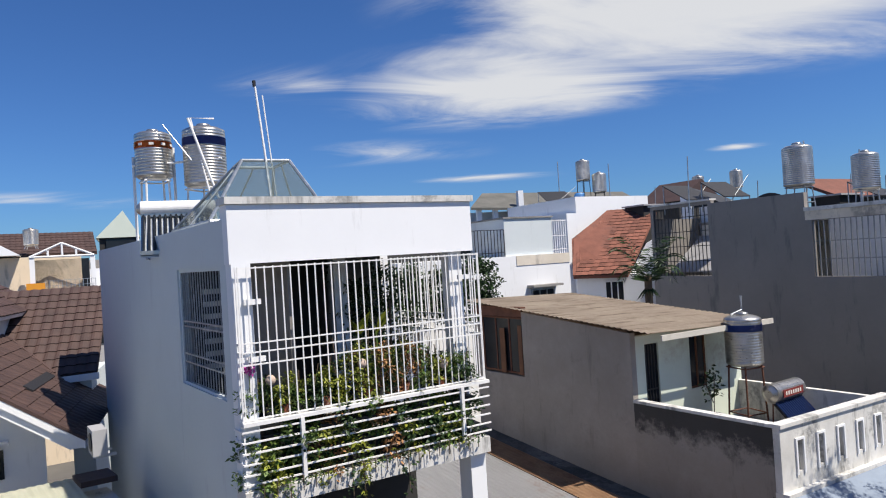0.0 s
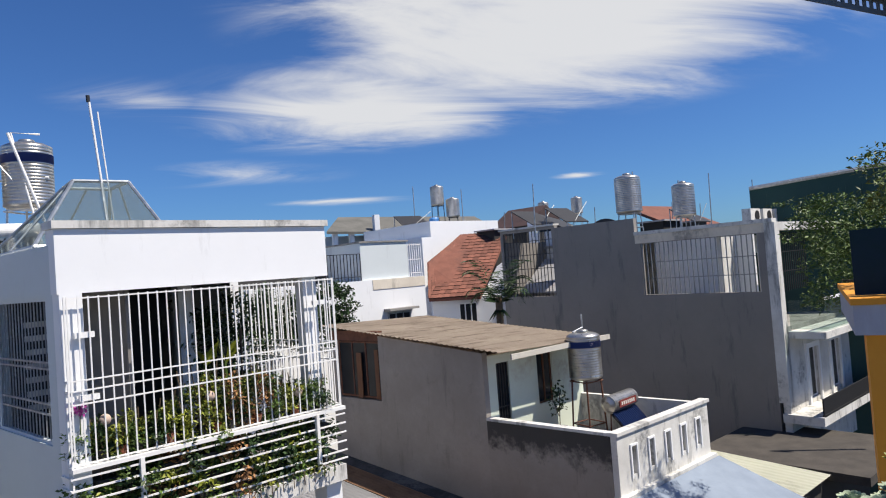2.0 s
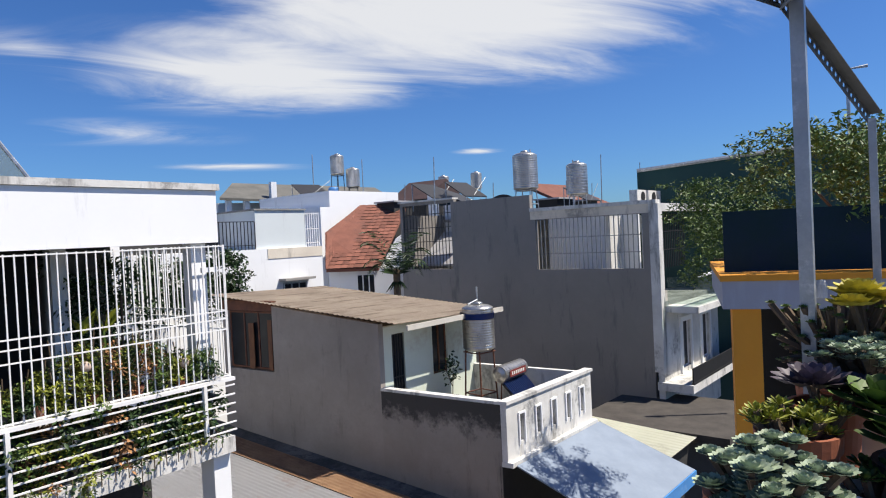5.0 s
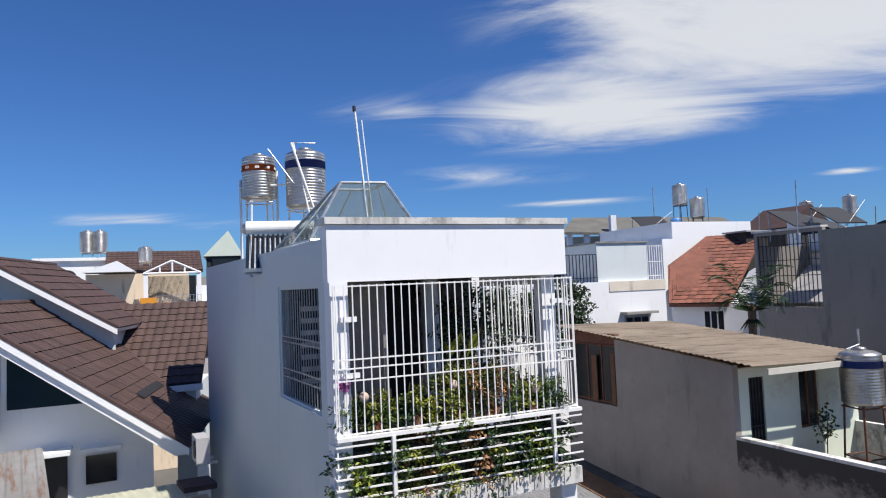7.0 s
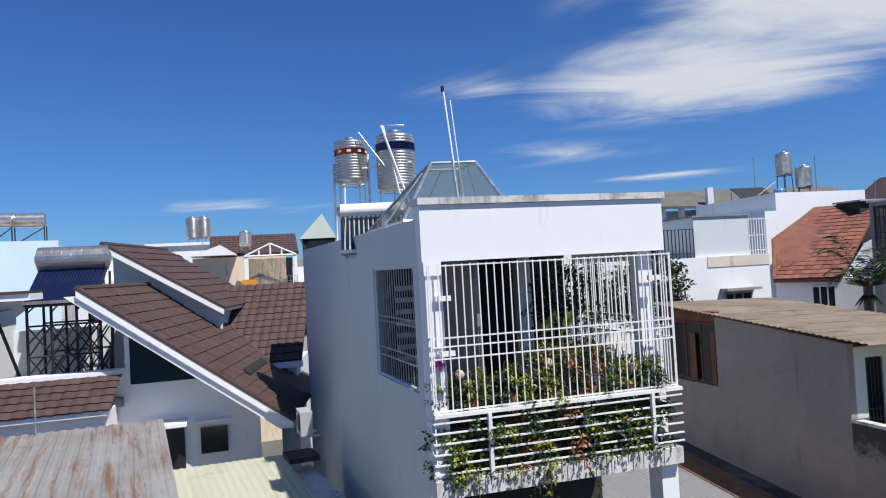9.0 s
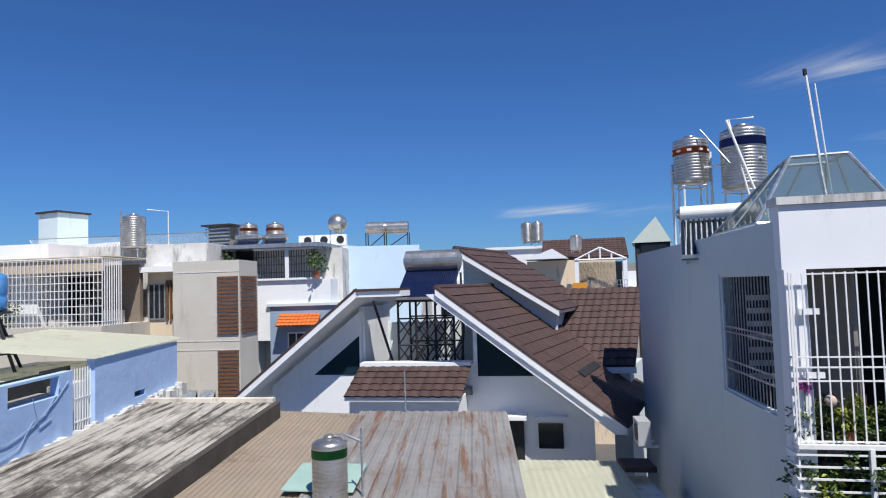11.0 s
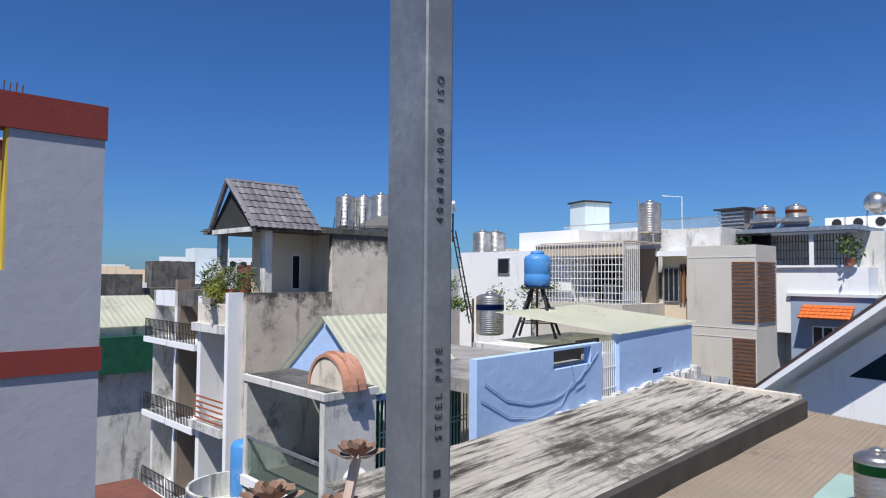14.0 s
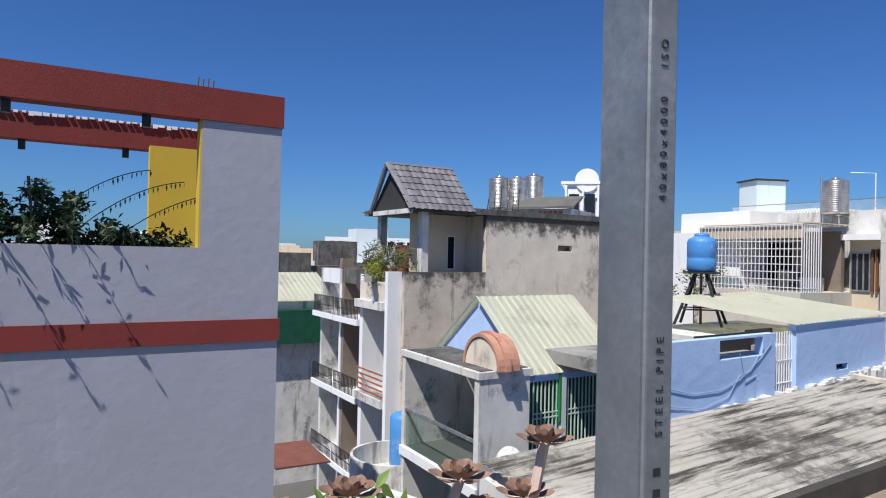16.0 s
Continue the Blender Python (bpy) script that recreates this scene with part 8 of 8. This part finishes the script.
for n, (x, y, z, r, cnt) in enumerate(((9.9, 9.9, 10.6, 1.0, 60), (8.6, 6.6, 11.0, 1.0, 60), (7.8, 5.0, 10.9, 0.9, 55), (9.3, 9.5, 9.9, 0.75, 26))):
    tr = stand_alone("tree", x, y, 0, "leafy tree growing on the neighbouring terrace", "tree", "terrace trees")
    root = YH.at(1.2 + n, 2.6) - Vector((x, y, 0))
    part("trunk", rods(0.022, ((root.x, root.y, 9.75), (0.0, 0, z - 0.1)), n=7), bark, tr)
    lv = Leaves(700 + n)
    rn2 = random.Random(50 + n)
    for k in range(cnt):
        a, rr = rn2.uniform(0, math.tau), r * math.sqrt(rn2.random())
        lv.clump((math.cos(a) * rr, math.sin(a) * rr, z + rn2.uniform(-0.55, 0.75)), 0.28, 0.28, 0.2, 80, 0.1, 0.32)
    for k in range(14):
        a = rn2.uniform(0, math.tau)
        for j in range(12):
            s = j / 12
            lv.one((math.cos(a) * r * (0.5 + 0.8 * s), math.sin(a) * r * (0.5 + 0.8 * s), z + 0.4 + 0.7 * s - 0.4 * s * s), 0.1, None, 0.35)
    lv.make("crown", leaf, tr)


# ---- roof tiles of the villa's nearest slope, piece by piece ----
def tile_pieces(parent, lot, a0, z0, a1, z1, b0, b1, material, nb, ns):
    """Single tiles on a slope that rises from a0 to a1, sharing one mesh."""
    up = Vector((a1 - a0, 0, z1 - z0)) / ns
    nrm = Vector((-(z1 - z0), 0, a1 - a0)).normalized()
    nrm = -nrm if nrm.z < 0 else nrm
    w = (b1 - b0) / nb
    verts, faces = [], []
    for s, lift in ((-0.07, 0.032), (1.03, 0.006)):
        for x, z in TILE:
            verts.append(lot.m @ (Vector((0, x * w * 1.0, 0)) + up * s + nrm * (lift + 0.03 * z)))
    for x, z in TILE:
        verts.append(lot.m @ (Vector((0, x * w * 1.0, 0)) - up * 0.07 + nrm * (0.03 * z - 0.002)))
    for k in range(5):
        faces.append((k, k + 1, k + 7, k + 6))
        faces.append((12 + k, 13 + k, k + 1, k))
    me = bpy.data.meshes.new("tile")
    me.from_pydata(verts, [], faces)
    me.materials.append(material)
    me.materials.append(tile_edge)
    me.polygons.foreach_set("material_index", [k % 2 for k in range(len(faces))])
    rnd_ = random.Random(77)
    for j in range(ns):
        for i in range(nb):
            ob = new("tile", me)
            ob.parent = parent
            ob.location = lot.m @ (Vector((a0, b0 + w * (i + 0.5), z0)) + up * j + nrm * rnd_.uniform(0.012, 0.02))


tile_single = surf("brown_roof_tile_piece", (0.085, 0.05, 0.042), (0.055, 0.034, 0.03), 0.62, scale=2.2, vary=0.5, bump=0.15, per_object=0.09)
tile_pieces(near_slope, VR, 9.69, 7.2, 5.36, 10.476, -0.36, 4.2, tile_single, 17, 16)


# ---- settle the plan: bearings and distances about the terrace, each house with all that stands on it ----
HOSTS = [  # plot, its stretch in a and b, and a last shift
    (WH, -0.6, 4.4, -0.6, 10.2, (-0.025, 0.026, 0.029)),
    (SH, -0.3, 4.0, -2.6, 9.0, (-0.02, -0.1, 0.06)),
    (GH, -0.5, 6.8, -1.5, 11.3, (0, 0, 0)),
    (VI, -0.5, 12.0, -1.0, 11.0, (-0.137, 0.02, -0.04)),
    (MR, -8.0, 0.3, -7.5, 0.3, (0.03, 0.0, 0.0)),
    (BL, -4.6, 0.6, -10.5, 0.6, (0.1, 0.0, 0.0)),
    (SL, -4.0, 0.2, -0.1, 3.0, (-0.11, 0.21, -0.09)),
    (PO, -3.4, 0.5, -0.5, 2.6, (0.2, 0.03, 0.03)),
    (RD, -0.2, 7.2, -0.3, 5.2, (-0.105, 0.032, 0.0)),
    (YH, -0.3, 6.3, -0.5, 3.2, (-0.08, 0.08, 0.0)),
    (STN, -4.2, 0.5, -3.2, 5.8, (0, 0, 0)),
    (ME, -0.8, 5.6, -0.8, 5.2, (0, 0, 0)),
    (R2, -2.5, 0.2, -0.8, 3.2, (0, 0, 0)),
]


def bearing_shift(deg):
    """Degrees, anticlockwise, by which a bearing is turned."""
    return 0.12 - 0.0188 * max(-60.0, min(125.0, deg))


def settle(ob, x, y, home=(0.0, 0.0), extra=0.0):
    """Turns and moves a thing as its reference place (x, y) asks."""
    dx, dy = x - home[0], y - home[1]
    turn = Matrix.Rotation(radians(bearing_shift(math.degrees(math.atan2(-dx, dy))) + extra), 4, "Z")
    out = Matrix.Translation((dx * 0.0235, dy * 0.0235, 0))
    go, back = Matrix.Translation((home[0], home[1], 0)), Matrix.Translation((-home[0], -home[1], 0))
    ob.matrix_basis = go @ turn @ out @ back @ ob.matrix_basis


bpy.context.view_layer.update()
for ob in list(scene.objects):
    if ob.parent or ob.type not in {"MESH", "EMPTY"} or ob is ground:
        continue
    pts = [m.matrix_world @ Vector(c) for m in [ob, *ob.children_recursive] if m.type in {"MESH", "FONT"} for c in m.bound_box]
    if not pts:
        continue
    x, y = sum(p.x for p in pts) / len(pts), sum(p.y for p in pts) / len(pts)
    if math.hypot(x, y) < 3.2:
        if ob is not terrace:
            settle(ob, x, y, (-0.36, -0.36) if x < 0 else (0.06, -0.09), 0.65)
        continue
    last = (0, 0, 0)
    for lot, a0, a1, b0, b1, shift in HOSTS:
        q = lot.m.inverted() @ Vector((x - lot.x, y - lot.y, 0))
        if a0 <= q.x <= a1 and b0 <= q.y <= b1:
            x, y = lot.at((a0 + a1) / 2, (b0 + b1) / 2)[:2]
            last = shift
            break
    settle(ob, x, y)
    ob.matrix_basis = Matrix.Translation(last) @ ob.matrix_basis
